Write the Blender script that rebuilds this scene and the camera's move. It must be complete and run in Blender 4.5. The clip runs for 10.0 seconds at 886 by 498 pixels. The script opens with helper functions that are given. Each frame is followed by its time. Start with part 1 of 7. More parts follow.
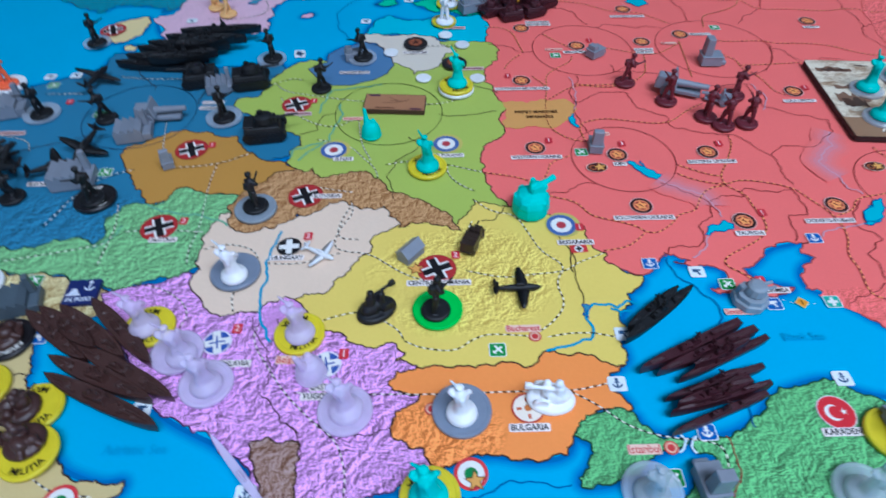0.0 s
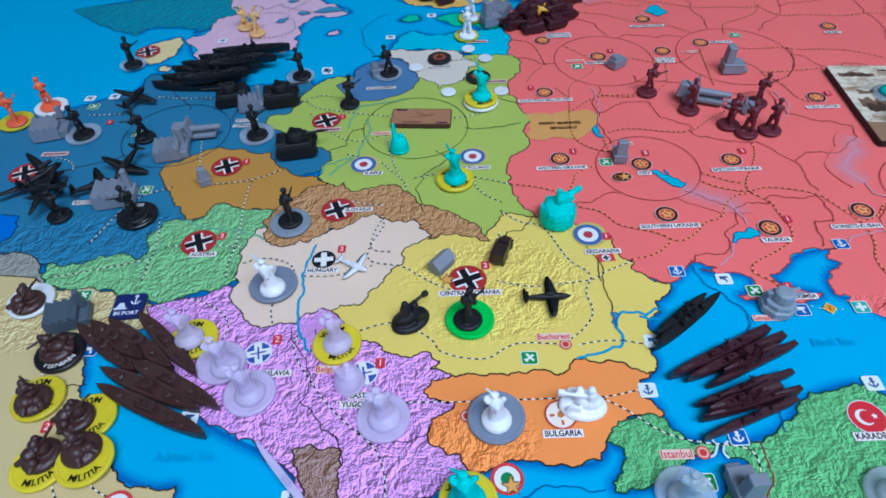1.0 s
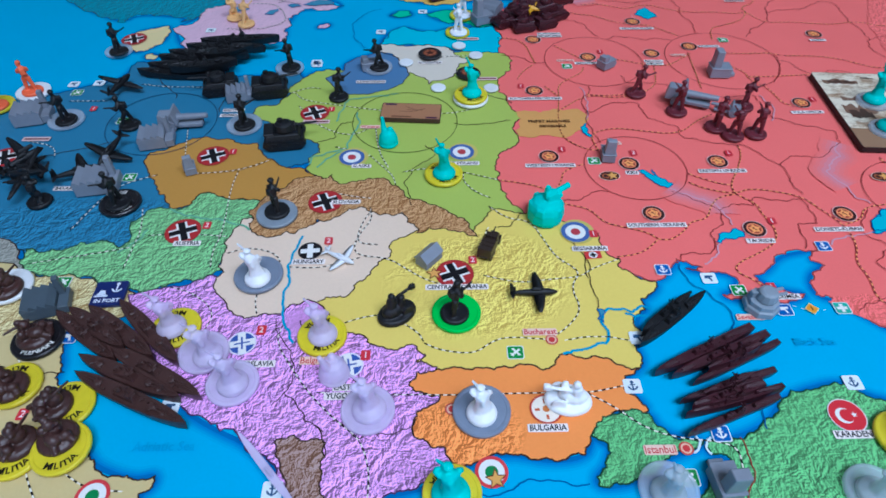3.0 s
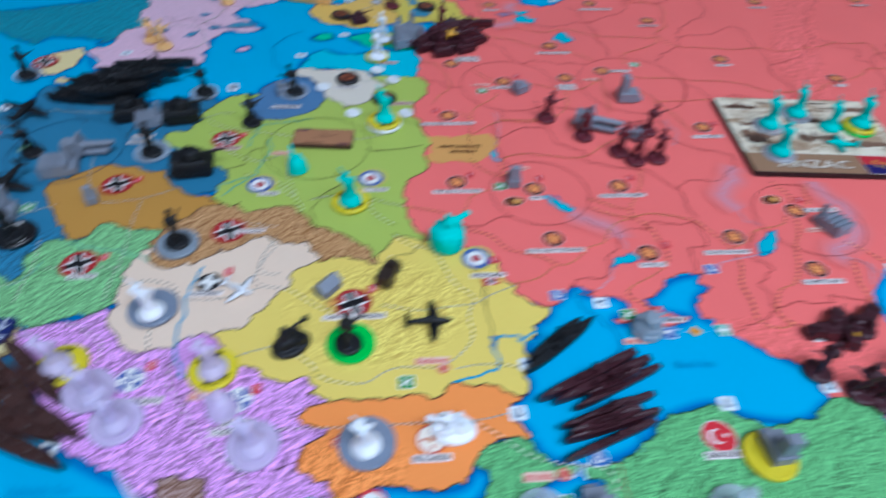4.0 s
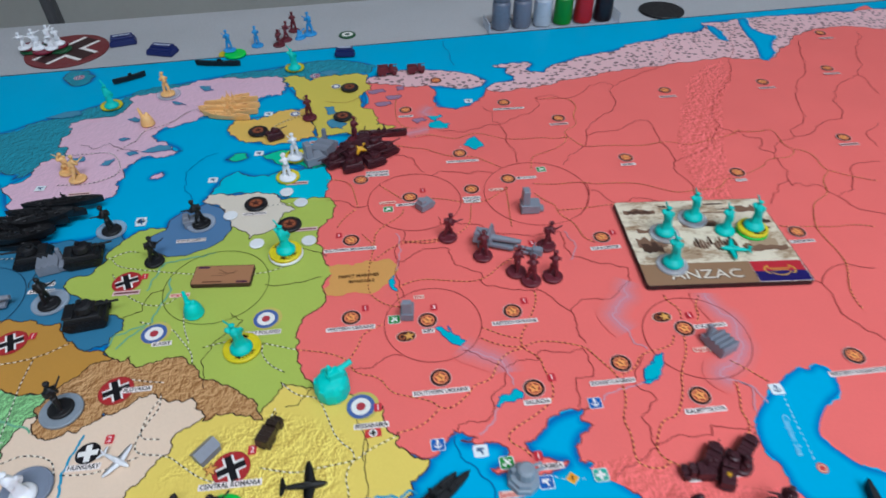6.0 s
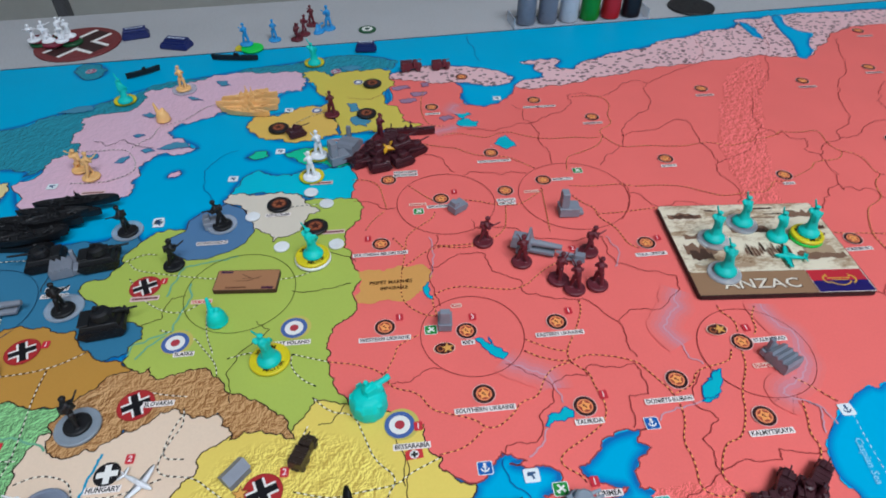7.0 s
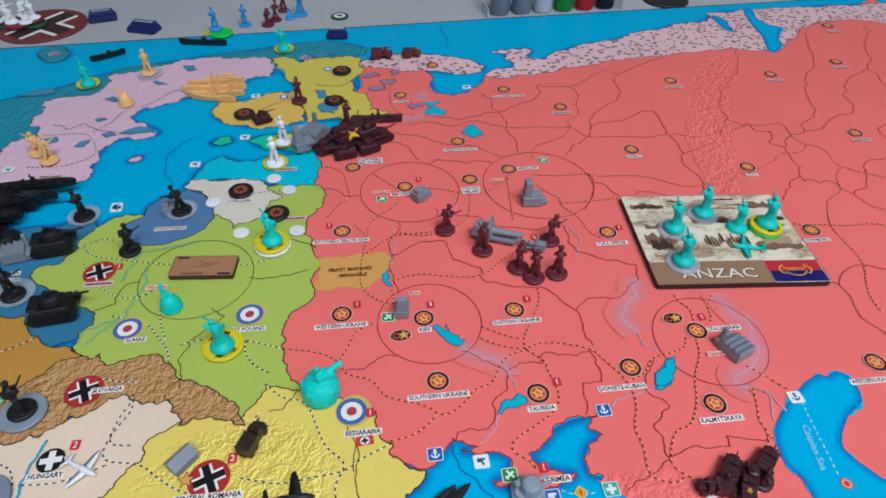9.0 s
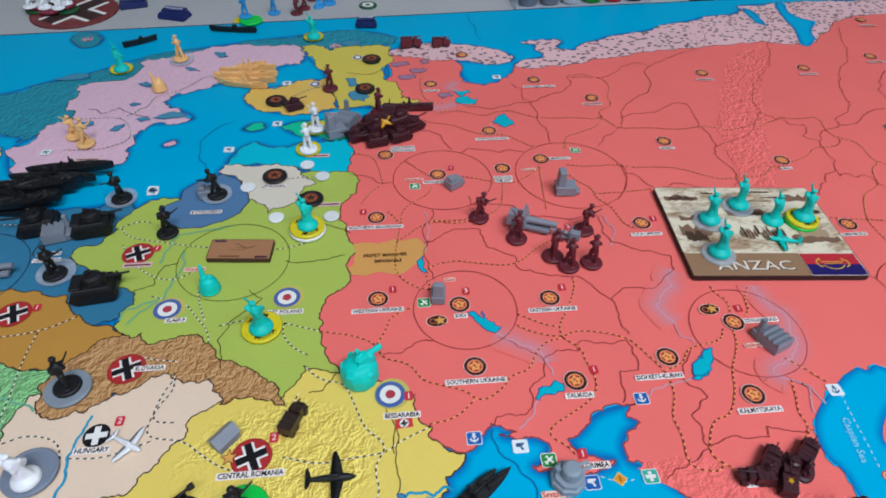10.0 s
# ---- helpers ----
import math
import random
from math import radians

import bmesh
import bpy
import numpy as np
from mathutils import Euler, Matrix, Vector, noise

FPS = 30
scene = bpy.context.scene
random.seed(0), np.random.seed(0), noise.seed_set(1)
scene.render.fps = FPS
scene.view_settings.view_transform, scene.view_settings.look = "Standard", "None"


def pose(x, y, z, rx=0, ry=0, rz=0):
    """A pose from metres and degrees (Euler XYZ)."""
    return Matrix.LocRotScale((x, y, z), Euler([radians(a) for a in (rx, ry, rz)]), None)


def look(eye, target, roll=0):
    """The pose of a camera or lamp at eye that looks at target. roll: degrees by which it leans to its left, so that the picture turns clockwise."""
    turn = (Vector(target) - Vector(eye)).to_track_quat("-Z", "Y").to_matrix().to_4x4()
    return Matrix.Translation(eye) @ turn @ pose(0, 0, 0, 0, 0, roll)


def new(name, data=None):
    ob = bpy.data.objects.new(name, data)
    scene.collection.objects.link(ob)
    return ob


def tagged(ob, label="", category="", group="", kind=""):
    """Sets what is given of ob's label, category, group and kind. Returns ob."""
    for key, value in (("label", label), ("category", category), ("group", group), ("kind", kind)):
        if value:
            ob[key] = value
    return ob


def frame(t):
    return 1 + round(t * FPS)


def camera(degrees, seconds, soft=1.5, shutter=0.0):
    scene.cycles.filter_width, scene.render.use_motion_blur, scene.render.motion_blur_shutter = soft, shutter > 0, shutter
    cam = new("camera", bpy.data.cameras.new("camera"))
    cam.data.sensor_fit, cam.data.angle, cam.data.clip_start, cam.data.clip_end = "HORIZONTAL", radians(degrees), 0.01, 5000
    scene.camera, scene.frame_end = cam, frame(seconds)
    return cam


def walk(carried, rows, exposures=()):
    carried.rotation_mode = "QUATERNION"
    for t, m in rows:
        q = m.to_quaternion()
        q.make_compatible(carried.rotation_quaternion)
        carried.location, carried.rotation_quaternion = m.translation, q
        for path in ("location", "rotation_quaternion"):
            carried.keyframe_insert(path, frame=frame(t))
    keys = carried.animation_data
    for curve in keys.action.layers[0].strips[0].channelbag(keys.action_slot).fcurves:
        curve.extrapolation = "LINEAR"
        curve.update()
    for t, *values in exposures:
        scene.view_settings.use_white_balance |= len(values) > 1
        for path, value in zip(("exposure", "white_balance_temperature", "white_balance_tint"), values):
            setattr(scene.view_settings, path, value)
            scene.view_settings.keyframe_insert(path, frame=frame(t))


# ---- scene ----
from mathutils.geometry import tessellate_polygon

cam = camera(72.0, 10.0, soft=1.7, shutter=0.9)
PATH = [
    (0, (-0.01374, -0.16886, 0.19451), (0.00705, 0.03556, -0.02407), -0.19),
    (0.5, (-0.01501, -0.16939, 0.19810), (-0.00182, 0.03859, -0.01771), -3.41),
    (1, (-0.01936, -0.17198, 0.20132), (-0.00708, 0.03566, -0.01486), -2.75),
    (1.5, (-0.02062, -0.17230, 0.19809), (-0.00445, 0.03427, -0.01886), -1.31),
    (2, (-0.02111, -0.17125, 0.19724), (-0.00330, 0.03594, -0.01898), -0.61),
    (3.3, (-0.02138, -0.17404, 0.19838), (-0.00084, 0.03347, -0.01730), 0.11),
    (3.5, (-0.02200, -0.17310, 0.19655), (-0.00128, 0.03322, -0.02024), 0.24),
    (4, (0.00837, -0.17301, 0.20760), (0.04587, 0.03518, -0.00512), 2.54),
    (4.5, (0.05749, -0.17955, 0.22689), (0.10334, 0.03237, 0.01956), 0.32),
    (5, (0.07339, -0.17703, 0.24770), (0.11363, 0.03687, 0.04124), -1.17),
    (5.5, (0.07541, -0.16323, 0.25290), (0.11929, 0.05414, 0.05085), -1.91),
    (5.7, (0.07358, -0.15855, 0.25235), (0.11523, 0.06026, 0.05139), -1.11),
    (6.8, (0.05124, -0.12767, 0.23763), (0.09593, 0.09236, 0.03865), 0.68),
    (7, (0.05104, -0.12783, 0.23746), (0.09210, 0.09177, 0.03724), -0.14),
    (7.5, (0.06424, -0.13096, 0.23550), (0.10497, 0.08582, 0.03216), -0.40),
    (8, (0.06315, -0.13431, 0.23499), (0.10141, 0.08471, 0.03357), 0.07),
    (8.5, (0.06558, -0.13187, 0.23296), (0.11103, 0.08191, 0.02745), 1.16),
    (9, (0.06469, -0.13134, 0.23434), (0.11223, 0.08463, 0.03161), 1.58),
    (9.5, (0.05735, -0.13250, 0.23437), (0.10142, 0.08372, 0.03112), 1.57),
    (10, (0.05108, -0.13222, 0.23162), (0.09325, 0.08294, 0.02685), 1.65),
]
walk(cam, [(t, look(eye, target, roll)) for t, eye, target, roll in PATH],
     [(0.0, -0.12, 5150, 12), (3.5, -0.12, 5150, 12), (4.5, -0.12, 5500, 12), (5.5, -0.12, 5850, 12), (7.0, -0.10, 6080, 12), (10.0, -0.10, 6060, 12)])

# ---- light: a ceiling lamp panel off to one side and the pale room that bounces it ----
world = bpy.data.worlds.new("room_air")
scene.world = world
world.use_nodes = True
world.node_tree.nodes["Background"].inputs[0].default_value = (0.80, 0.90, 1.0, 1)
world.node_tree.nodes["Background"].inputs[1].default_value = 0.25


def area_lamp(name, eye, target, size, power, colour):
    data = bpy.data.lights.new(name, "AREA")
    data.shape, data.size, data.size_y = "RECTANGLE", size[0], size[1]
    data.energy, data.color = power, colour
    ob = new(name, data)
    ob.matrix_world = look(eye, target)
    return ob


area_lamp("ceiling_panel_light", (0.36, -0.75, 1.67), (0.24, -0.4, 0.0), (1.3, 0.8), 60.0, (0.91, 0.965, 1.0))


# ---- materials ----
def hexcol(r, g, b):
    """A linear colour from sRGB 0..255."""
    def lin(c):
        c /= 255
        return c / 12.92 if c <= 0.04045 else ((c + 0.055) / 1.055) ** 2.4
    return (lin(r), lin(g), lin(b), 1)


def base_material(name, rough, spec=0.5):
    m = bpy.data.materials.new(name)
    m.use_nodes = True
    b = m.node_tree.nodes["Principled BSDF"]
    b.inputs["Roughness"].default_value = rough
    b.inputs["Specular IOR Level"].default_value = spec
    return m, m.node_tree, b


def math_node(nt, op, a, b=None, clamp=False):
    n = nt.nodes.new("ShaderNodeMath")
    n.operation, n.use_clamp = op, clamp
    for i, v in enumerate((a, b)):
        if v is None:
            continue
        if isinstance(v, (int, float)):
            n.inputs[i].default_value = v
        else:
            nt.links.new(v, n.inputs[i])
    return n.outputs[0]


def noise_node(nt, vec, scale, detail=4.0, kind="FBM", rough=0.5):
    n = nt.nodes.new("ShaderNodeTexNoise")
    n.noise_type = kind
    n.inputs["Scale"].default_value = scale
    n.inputs["Detail"].default_value = detail
    n.inputs["Roughness"].default_value = rough
    nt.links.new(vec, n.inputs["Vector"])
    return n.outputs[0]


def shifted(nt, vec, d):
    n = nt.nodes.new("ShaderNodeVectorMath")
    n.inputs[1].default_value = d
    nt.links.new(vec, n.inputs[0])
    return n.outputs[0]


def scaled_colour(nt, col, factor):
    """col times a grey factor socket."""
    n = nt.nodes.new("ShaderNodeVectorMath")
    n.operation = "SCALE"
    if isinstance(col, tuple):
        n.inputs[0].default_value = col[:3]
    else:
        nt.links.new(col, n.inputs[0])
    nt.links.new(factor, n.inputs["Scale"])
    return n.outputs[0]


def print_material(name, col, relief=0.0, where=None, dots=False, rough=0.5):
    """Satin printed vinyl: a mottled ink, with hachured hill drawing in the print where relief is given."""
    m, nt, b = base_material(name, rough, 0.22)
    pos = nt.nodes.new("ShaderNodeNewGeometry").outputs["Position"]
    grain = noise_node(nt, pos, 900, 3)
    cloud = noise_node(nt, pos, 14, 3)
    f = math_node(nt, "ADD", math_node(nt, "MULTIPLY", grain, 0.10), math_node(nt, "MULTIPLY", cloud, 0.16))
    f = math_node(nt, "ADD", f, 0.87)
    if relief:
        warp = noise_node(nt, pos, 60, 2)
        heights = []
        for at in (pos, shifted(nt, pos, (0.00034, -0.00034, 0.0))):
            bend = nt.nodes.new("ShaderNodeTexNoise")
            bend.inputs["Scale"].default_value, bend.inputs["Detail"].default_value = 85.0, 4.0
            nt.links.new(at, bend.inputs["Vector"])
            push = nt.nodes.new("ShaderNodeVectorMath")
            push.operation = "SCALE"
            push.inputs["Scale"].default_value = 0.017
            nt.links.new(bend.outputs["Color"], push.inputs[0])
            bent = nt.nodes.new("ShaderNodeVectorMath")
            nt.links.new(at, bent.inputs[0])
            nt.links.new(push.outputs[0], bent.inputs[1])
            crest = nt.nodes.new("ShaderNodeTexVoronoi")
            for key, value in (("Scale", 190.0), ("Detail", 3.2), ("Roughness", 0.66), ("Lacunarity", 2.1)):
                crest.inputs[key].default_value = value
            nt.links.new(bent.outputs[0], crest.inputs["Vector"])
            heights.append(math_node(nt, "ADD", crest.outputs["Distance"], math_node(nt, "MULTIPLY", noise_node(nt, at, 55, 3), 0.5)))
        slope = math_node(nt, "MULTIPLY", math_node(nt, "SUBTRACT", heights[1], heights[0]), 3.7)
        slope = math_node(nt, "MINIMUM", math_node(nt, "MAXIMUM", slope, -0.58), 0.55)
        slope = math_node(nt, "MULTIPLY", slope, relief)
        swell = noise_node(nt, pos, 34, 2)
        slope = math_node(nt, "MULTIPLY", slope, math_node(nt, "ADD", 0.35, math_node(nt, "MULTIPLY", math_node(nt, "ADD", warp, swell), 0.75)))
        if where:
            sep = nt.nodes.new("ShaderNodeSeparateXYZ")
            nt.links.new(pos, sep.inputs[0])
            dx = math_node(nt, "DIVIDE", math_node(nt, "SUBTRACT", sep.outputs[0], where[0] / 1000), where[2] / 1000)
            dy = math_node(nt, "DIVIDE", math_node(nt, "SUBTRACT", sep.outputs[1], where[1] / 1000), where[3] / 1000)
            r2 = math_node(nt, "ADD", math_node(nt, "MULTIPLY", dx, dx), math_node(nt, "MULTIPLY", dy, dy))
            r2 = math_node(nt, "ADD", r2, math_node(nt, "MULTIPLY", warp, 0.8))
            inside = math_node(nt, "MULTIPLY", math_node(nt, "SUBTRACT", 1.5, r2), 2.2, clamp=True)
            if len(where) > 4:
                ex = math_node(nt, "DIVIDE", math_node(nt, "SUBTRACT", sep.outputs[0], where[4] / 1000), where[6] / 1000)
                ey = math_node(nt, "DIVIDE", math_node(nt, "SUBTRACT", sep.outputs[1], where[5] / 1000), where[7] / 1000)
                q2 = math_node(nt, "ADD", math_node(nt, "MULTIPLY", ex, ex), math_node(nt, "MULTIPLY", ey, ey))
                q2 = math_node(nt, "ADD", q2, math_node(nt, "MULTIPLY", warp, 0.7))
                plain = math_node(nt, "ADD", math_node(nt, "MULTIPLY", math_node(nt, "SUBTRACT", q2, 0.9), 1.6, clamp=True), 0.18, clamp=True)
                inside = math_node(nt, "MULTIPLY", inside, plain)
            slope = math_node(nt, "MULTIPLY", slope, inside)
        f = math_node(nt, "ADD", f, slope)
    if relief and col[0] > 1.6 * col[2]:
        # hill shading in the warm inks is printed with brown, not black
        tri = nt.nodes.new("ShaderNodeCombineXYZ")
        for k, power in enumerate((0.72, 1.0, 1.35)):
            nt.links.new(math_node(nt, "POWER", f, power), tri.inputs[k])
        mul = nt.nodes.new("ShaderNodeVectorMath")
        mul.operation = "MULTIPLY"
        mul.inputs[1].default_value = col[:3]
        nt.links.new(tri.outputs[0], mul.inputs[0])
        colour = mul.outputs[0]
    else:
        colour = scaled_colour(nt, col, f)
    if dots:
        v = nt.nodes.new("ShaderNodeTexVoronoi")
        v.inputs["Scale"].default_value = 190
        v.inputs["Randomness"].default_value = 0.75
        squash = nt.nodes.new("ShaderNodeVectorMath")
        squash.operation = "MULTIPLY"
        squash.inputs[1].default_value = (1, 1.25, 1)
        nt.links.new(pos, squash.inputs[0])
        nt.links.new(squash.outputs[0], v.inputs["Vector"])
        dark = math_node(nt, "MULTIPLY", math_node(nt, "LESS_THAN", v.outputs["Distance"], 0.38), 0.74)
        colour = scaled_colour(nt, colour, math_node(nt, "SUBTRACT", 1.0, dark))
    nt.links.new(colour, b.inputs["Base Color"])
    bump = nt.nodes.new("ShaderNodeBump")
    bump.inputs["Strength"].default_value = 0.06
    bump.inputs["Distance"].default_value = 0.0004
    nt.links.new(noise_node(nt, pos, 420, 2), bump.inputs["Height"])
    nt.links.new(bump.outputs[0], b.inputs["Normal"])
    return m


def plastic(name, col, rough=0.36, wear=0.25, clear=0.0, thin=1.0):
    """Moulded toy plastic: slightly mottled, with a soft sheen; clear refracts light, thin below one lets the print beneath show."""
    m, nt, b = base_material(name, rough, 0.5)
    pos = nt.nodes.new("ShaderNodeNewGeometry").outputs["Position"]
    mott = noise_node(nt, pos, 260, 4)
    info = nt.nodes.new("ShaderNodeObjectInfo")
    f = math_node(nt, "ADD", math_node(nt, "MULTIPLY", mott, wear), 1.0 - wear / 2)
    f = math_node(nt, "MULTIPLY", f, math_node(nt, "ADD", math_node(nt, "MULTIPLY", info.outputs["Random"], 0.16), 0.92))
    nt.links.new(scaled_colour(nt, col, f), b.inputs["Base Color"])
    nt.links.new(math_node(nt, "ADD", math_node(nt, "MULTIPLY", mott, 0.3), rough - 0.12), b.inputs["Roughness"])
    if clear:
        b.inputs["Transmission Weight"].default_value = clear
        b.inputs["IOR"].default_value = 1.35
        b.inputs["Roughness"].default_value = 0.3
    else:
        b.inputs["Subsurface Weight"].default_value = 0.08
        b.inputs["Subsurface Radius"].default_value = (0.002, 0.002, 0.002)
    b.inputs["Alpha"].default_value = thin
    bump = nt.nodes.new("ShaderNodeBump")
    bump.inputs["Strength"].default_value = 0.25
    bump.inputs["Distance"].default_value = 0.0004
    nt.links.new(noise_node(nt, pos, 900, 3), bump.inputs["Height"])
    nt.links.new(bump.outputs[0], b.inputs["Normal"])
    return m


INKS = {}


def ink(r, g, b):
    """Plain printing ink, one material a colour."""
    key = (r, g, b)
    if key not in INKS:
        INKS[key] = print_material("ink", hexcol(r, g, b))
    return INKS[key]


CORAL, CORAL_DARK = (239, 113, 107), (146, 52, 50)
SWEDE_PINK = (220, 182, 200)
NORWAY_TEAL, PALE_PINK, CREAM, FINN_YELLOW, MUSTARD = (42, 138, 158), (226, 178, 198), (228, 208, 150), (210, 192, 84), (224, 184, 92)
SEA_GREEN, TEAL, CLEAR_BLUE, GERMAN_BLUE, STONE_GREY = (30, 195, 150), (20, 186, 210), (22, 110, 200), (56, 120, 154), (150, 150, 140)
SAND, LAVENDER, BROWN_EARTH, ALPINE_GREEN, BEIGE = (206, 186, 130), (212, 152, 216), (154, 122, 108), (128, 184, 124), (230, 205, 181)
OCHRE, SPRING_GREEN, SLATE_BLUE, ASH_BEIGE, ROMANIAN_YELLOW = (188, 138, 62), (172, 190, 86), (84, 122, 162), (216, 206, 190), (230, 205, 100)
RIDGE_BROWN, ORANGE, FOREST_GREEN, SALMON, MARSH = (184, 138, 90), (244, 148, 74), (106, 176, 112), (232, 135, 125), (216, 158, 88)
SEA, SEA_EDGE, SEA_DEEP, LAKE = (3, 168, 214), (6, 138, 206), (22, 84, 150), (20, 178, 196)
SHORE = [(2, 162, 209), (3, 152, 203), (5, 140, 196), (8, 126, 192), (14, 106, 172)]
RIVER_GREEN = (112, 172, 140)
LAKE_DULL = (74, 140, 168)
LAKE_LILAC = (158, 124, 150)
STRAIT_WHITE = (206, 226, 236)
INK, RIVER_BLUE, RIVER_GREY, SEA_INK, MARSH_INK, CITY_RED = (52, 34, 26), (40, 150, 190), (206, 150, 162), (8, 158, 206), (90, 60, 30), (200, 66, 70)
TILE_BLUE, TILE_WHITE, TILE_GREEN, TILE_TEAL, TILE_ORANGE = (24, 92, 170), (224, 232, 236), (40, 140, 60), (60, 170, 150), (225, 150, 40)
BLACK_INK, WHITE_INK, RED_INK = (24, 22, 26), (232, 230, 226), (200, 45, 50)
PERMAFROST = (228, 186, 190)


# ---- mesh helpers ----
def mesh_object(name, bm, mat, parent=None, label="", smooth=False):
    me = bpy.data.meshes.new(name)
    bm.to_mesh(me)
    bm.free()
    for mm in (mat if isinstance(mat, (list, tuple)) else [mat]):
        me.materials.append(mm)
    if smooth:
        for p in me.polygons:
            p.use_smooth = True
    ob = new(name, me)
    if parent is not None:
        ob.parent = parent
    if label:
        ob["label"] = label
    return ob


def part(name, bm, material, parent, label="", smooth=False):
    return mesh_object(name, bm, material, parent, label, smooth)


def quick_mesh(name, verts, faces, mat, parent):
    """A mesh straight from computed corners and faces, in metres."""
    me = bpy.data.meshes.new(name)
    me.from_pydata(verts, [], faces)
    me.materials.append(mat)
    ob = new(name, me)
    ob.parent = parent
    return ob


def box_into(bm, size, at=(0, 0, 0), rot=(0, 0, 0), taper=1.0):
    """A box of that size centred at a place; taper narrows its top."""
    made = bmesh.ops.create_cube(bm, size=1)["verts"]
    for v in made:
        if v.co.z > 0:
            v.co.x *= taper
            v.co.y *= taper
    m = pose(*at, *rot) @ Matrix.Diagonal((*size, 1))
    bmesh.ops.transform(bm, matrix=m, verts=made)
    return made


def rod_into(bm, a, b, r1, r2=None, n=8):
    """A tapered rod from a to b."""
    a, b = Vector(a), Vector(b)
    d = b - a
    made = bmesh.ops.create_cone(bm, cap_ends=True, segments=n, radius1=r1, radius2=r1 if r2 is None else r2, depth=d.length)["verts"]
    m = Matrix.Translation((a + b) / 2) @ d.to_track_quat("Z", "Y").to_matrix().to_4x4()
    bmesh.ops.transform(bm, matrix=m, verts=made)
    return made


def ball_into(bm, at, size, n=10):
    made = bmesh.ops.create_uvsphere(bm, u_segments=n, v_segments=max(5, n - 3), radius=0.5)["verts"]
    bmesh.ops.transform(bm, matrix=Matrix.Translation(at) @ Matrix.Diagonal((*size, 1)), verts=made)
    return made


def lathe_into(bm, rows, n=28, centre=(0, 0)):
    """A turned form from (radius, height) rows, closed at both ends."""
    rings = []
    for r, z in rows:
        rings.append([bm.verts.new((centre[0] + r * math.cos(2 * math.pi * i / n), centre[1] + r * math.sin(2 * math.pi * i / n), z)) for i in range(n)])
    for lo, hi in zip(rings, rings[1:]):
        for i in range(n):
            bm.faces.new((lo[i], lo[(i + 1) % n], hi[(i + 1) % n], hi[i]))
    bm.faces.new(rings[0][::-1])
    bm.faces.new(rings[-1])


# ---- the room: table top, walls, ceiling ----
def tabletop_material():
    m, nt, b = base_material("grey_table_laminate", 0.55, 0.3)
    pos = nt.nodes.new("ShaderNodeNewGeometry").outputs["Position"]
    f = math_node(nt, "ADD", math_node(nt, "MULTIPLY", noise_node(nt, pos, 700, 2), 0.5), math_node(nt, "MULTIPLY", noise_node(nt, pos, 9, 3), 0.25))
    nt.links.new(scaled_colour(nt, hexcol(176, 177, 180), math_node(nt, "ADD", f, 0.62)), b.inputs["Base Color"])
    return m


def plaster_material(name, col):
    m, nt, b = base_material(name, 0.8, 0.2)
    pos = nt.nodes.new("ShaderNodeNewGeometry").outputs["Position"]
    f = math_node(nt, "ADD", math_node(nt, "MULTIPLY", noise_node(nt, pos, 40, 4), 0.1), math_node(nt, "MULTIPLY", noise_node(nt, pos, 1.5, 3), 0.2))
    nt.links.new(scaled_colour(nt, col, math_node(nt, "ADD", f, 0.85)), b.inputs["Base Color"])
    return m


WALL_PAINT = plaster_material("wall_paint", hexcol(196, 196, 190))
CEILING_PAINT = plaster_material("ceiling_paint", hexcol(228, 228, 226))
FLOOR_PAINT = plaster_material("floor_tile", hexcol(218, 222, 228))


def slab(name, size, at, mat, kind="structure"):
    bm = bmesh.new()
    box_into(bm, size, at)
    ob = mesh_object(name, bm, mat)
    return tagged(ob, kind=kind)


slab("floor", (5.0, 5.0, 0.06), (0.2, 0.1, -0.79), FLOOR_PAINT)
slab("ceiling", (5.0, 5.0, 0.06), (0.2, 0.1, 1.73), CEILING_PAINT)
slab("wall_north", (5.0, 0.1, 2.46), (0.2, 2.55, 0.47), WALL_PAINT)
slab("wall_south", (5.0, 0.1, 2.46), (0.2, -2.35, 0.47), WALL_PAINT)
slab("wall_east", (0.1, 4.8, 2.46), (2.65, 0.1, 0.47), WALL_PAINT)
slab("wall_west", (0.1, 4.8, 2.46), (-2.25, 0.1, 0.47), WALL_PAINT)

TABLE_TOP = -0.0030
bm = bmesh.new()
box_into(bm, (1.9, 1.026, 0.03), (0.2, 0.053, TABLE_TOP - 0.015))
bmesh.ops.bevel(bm, geom=bm.edges[:], offset=0.004, segments=2, affect="EDGES")
table = bpy.data.objects.new("folding_table", None)
scene.collection.objects.link(table)
table.location = (0.2, 0.11, -0.76)
tagged(table, "long folding table with a speckled grey laminate top", "table")
table.matrix_world = pose(0, 0, 0)
part("tabletop", bm, tabletop_material(), table)
STEEL, _nt, _b = base_material("painted_steel", 0.4)
_b.inputs["Base Color"].default_value = (0.05, 0.05, 0.055, 1)
for lx in (-0.65, 1.05):
    for ly in (-0.38, 0.48):
        bm = bmesh.new()
        rod_into(bm, (lx, ly, -0.76), (lx, ly, -0.033), 0.014, n=14)
        part("leg", bm, STEEL, table, smooth=False)

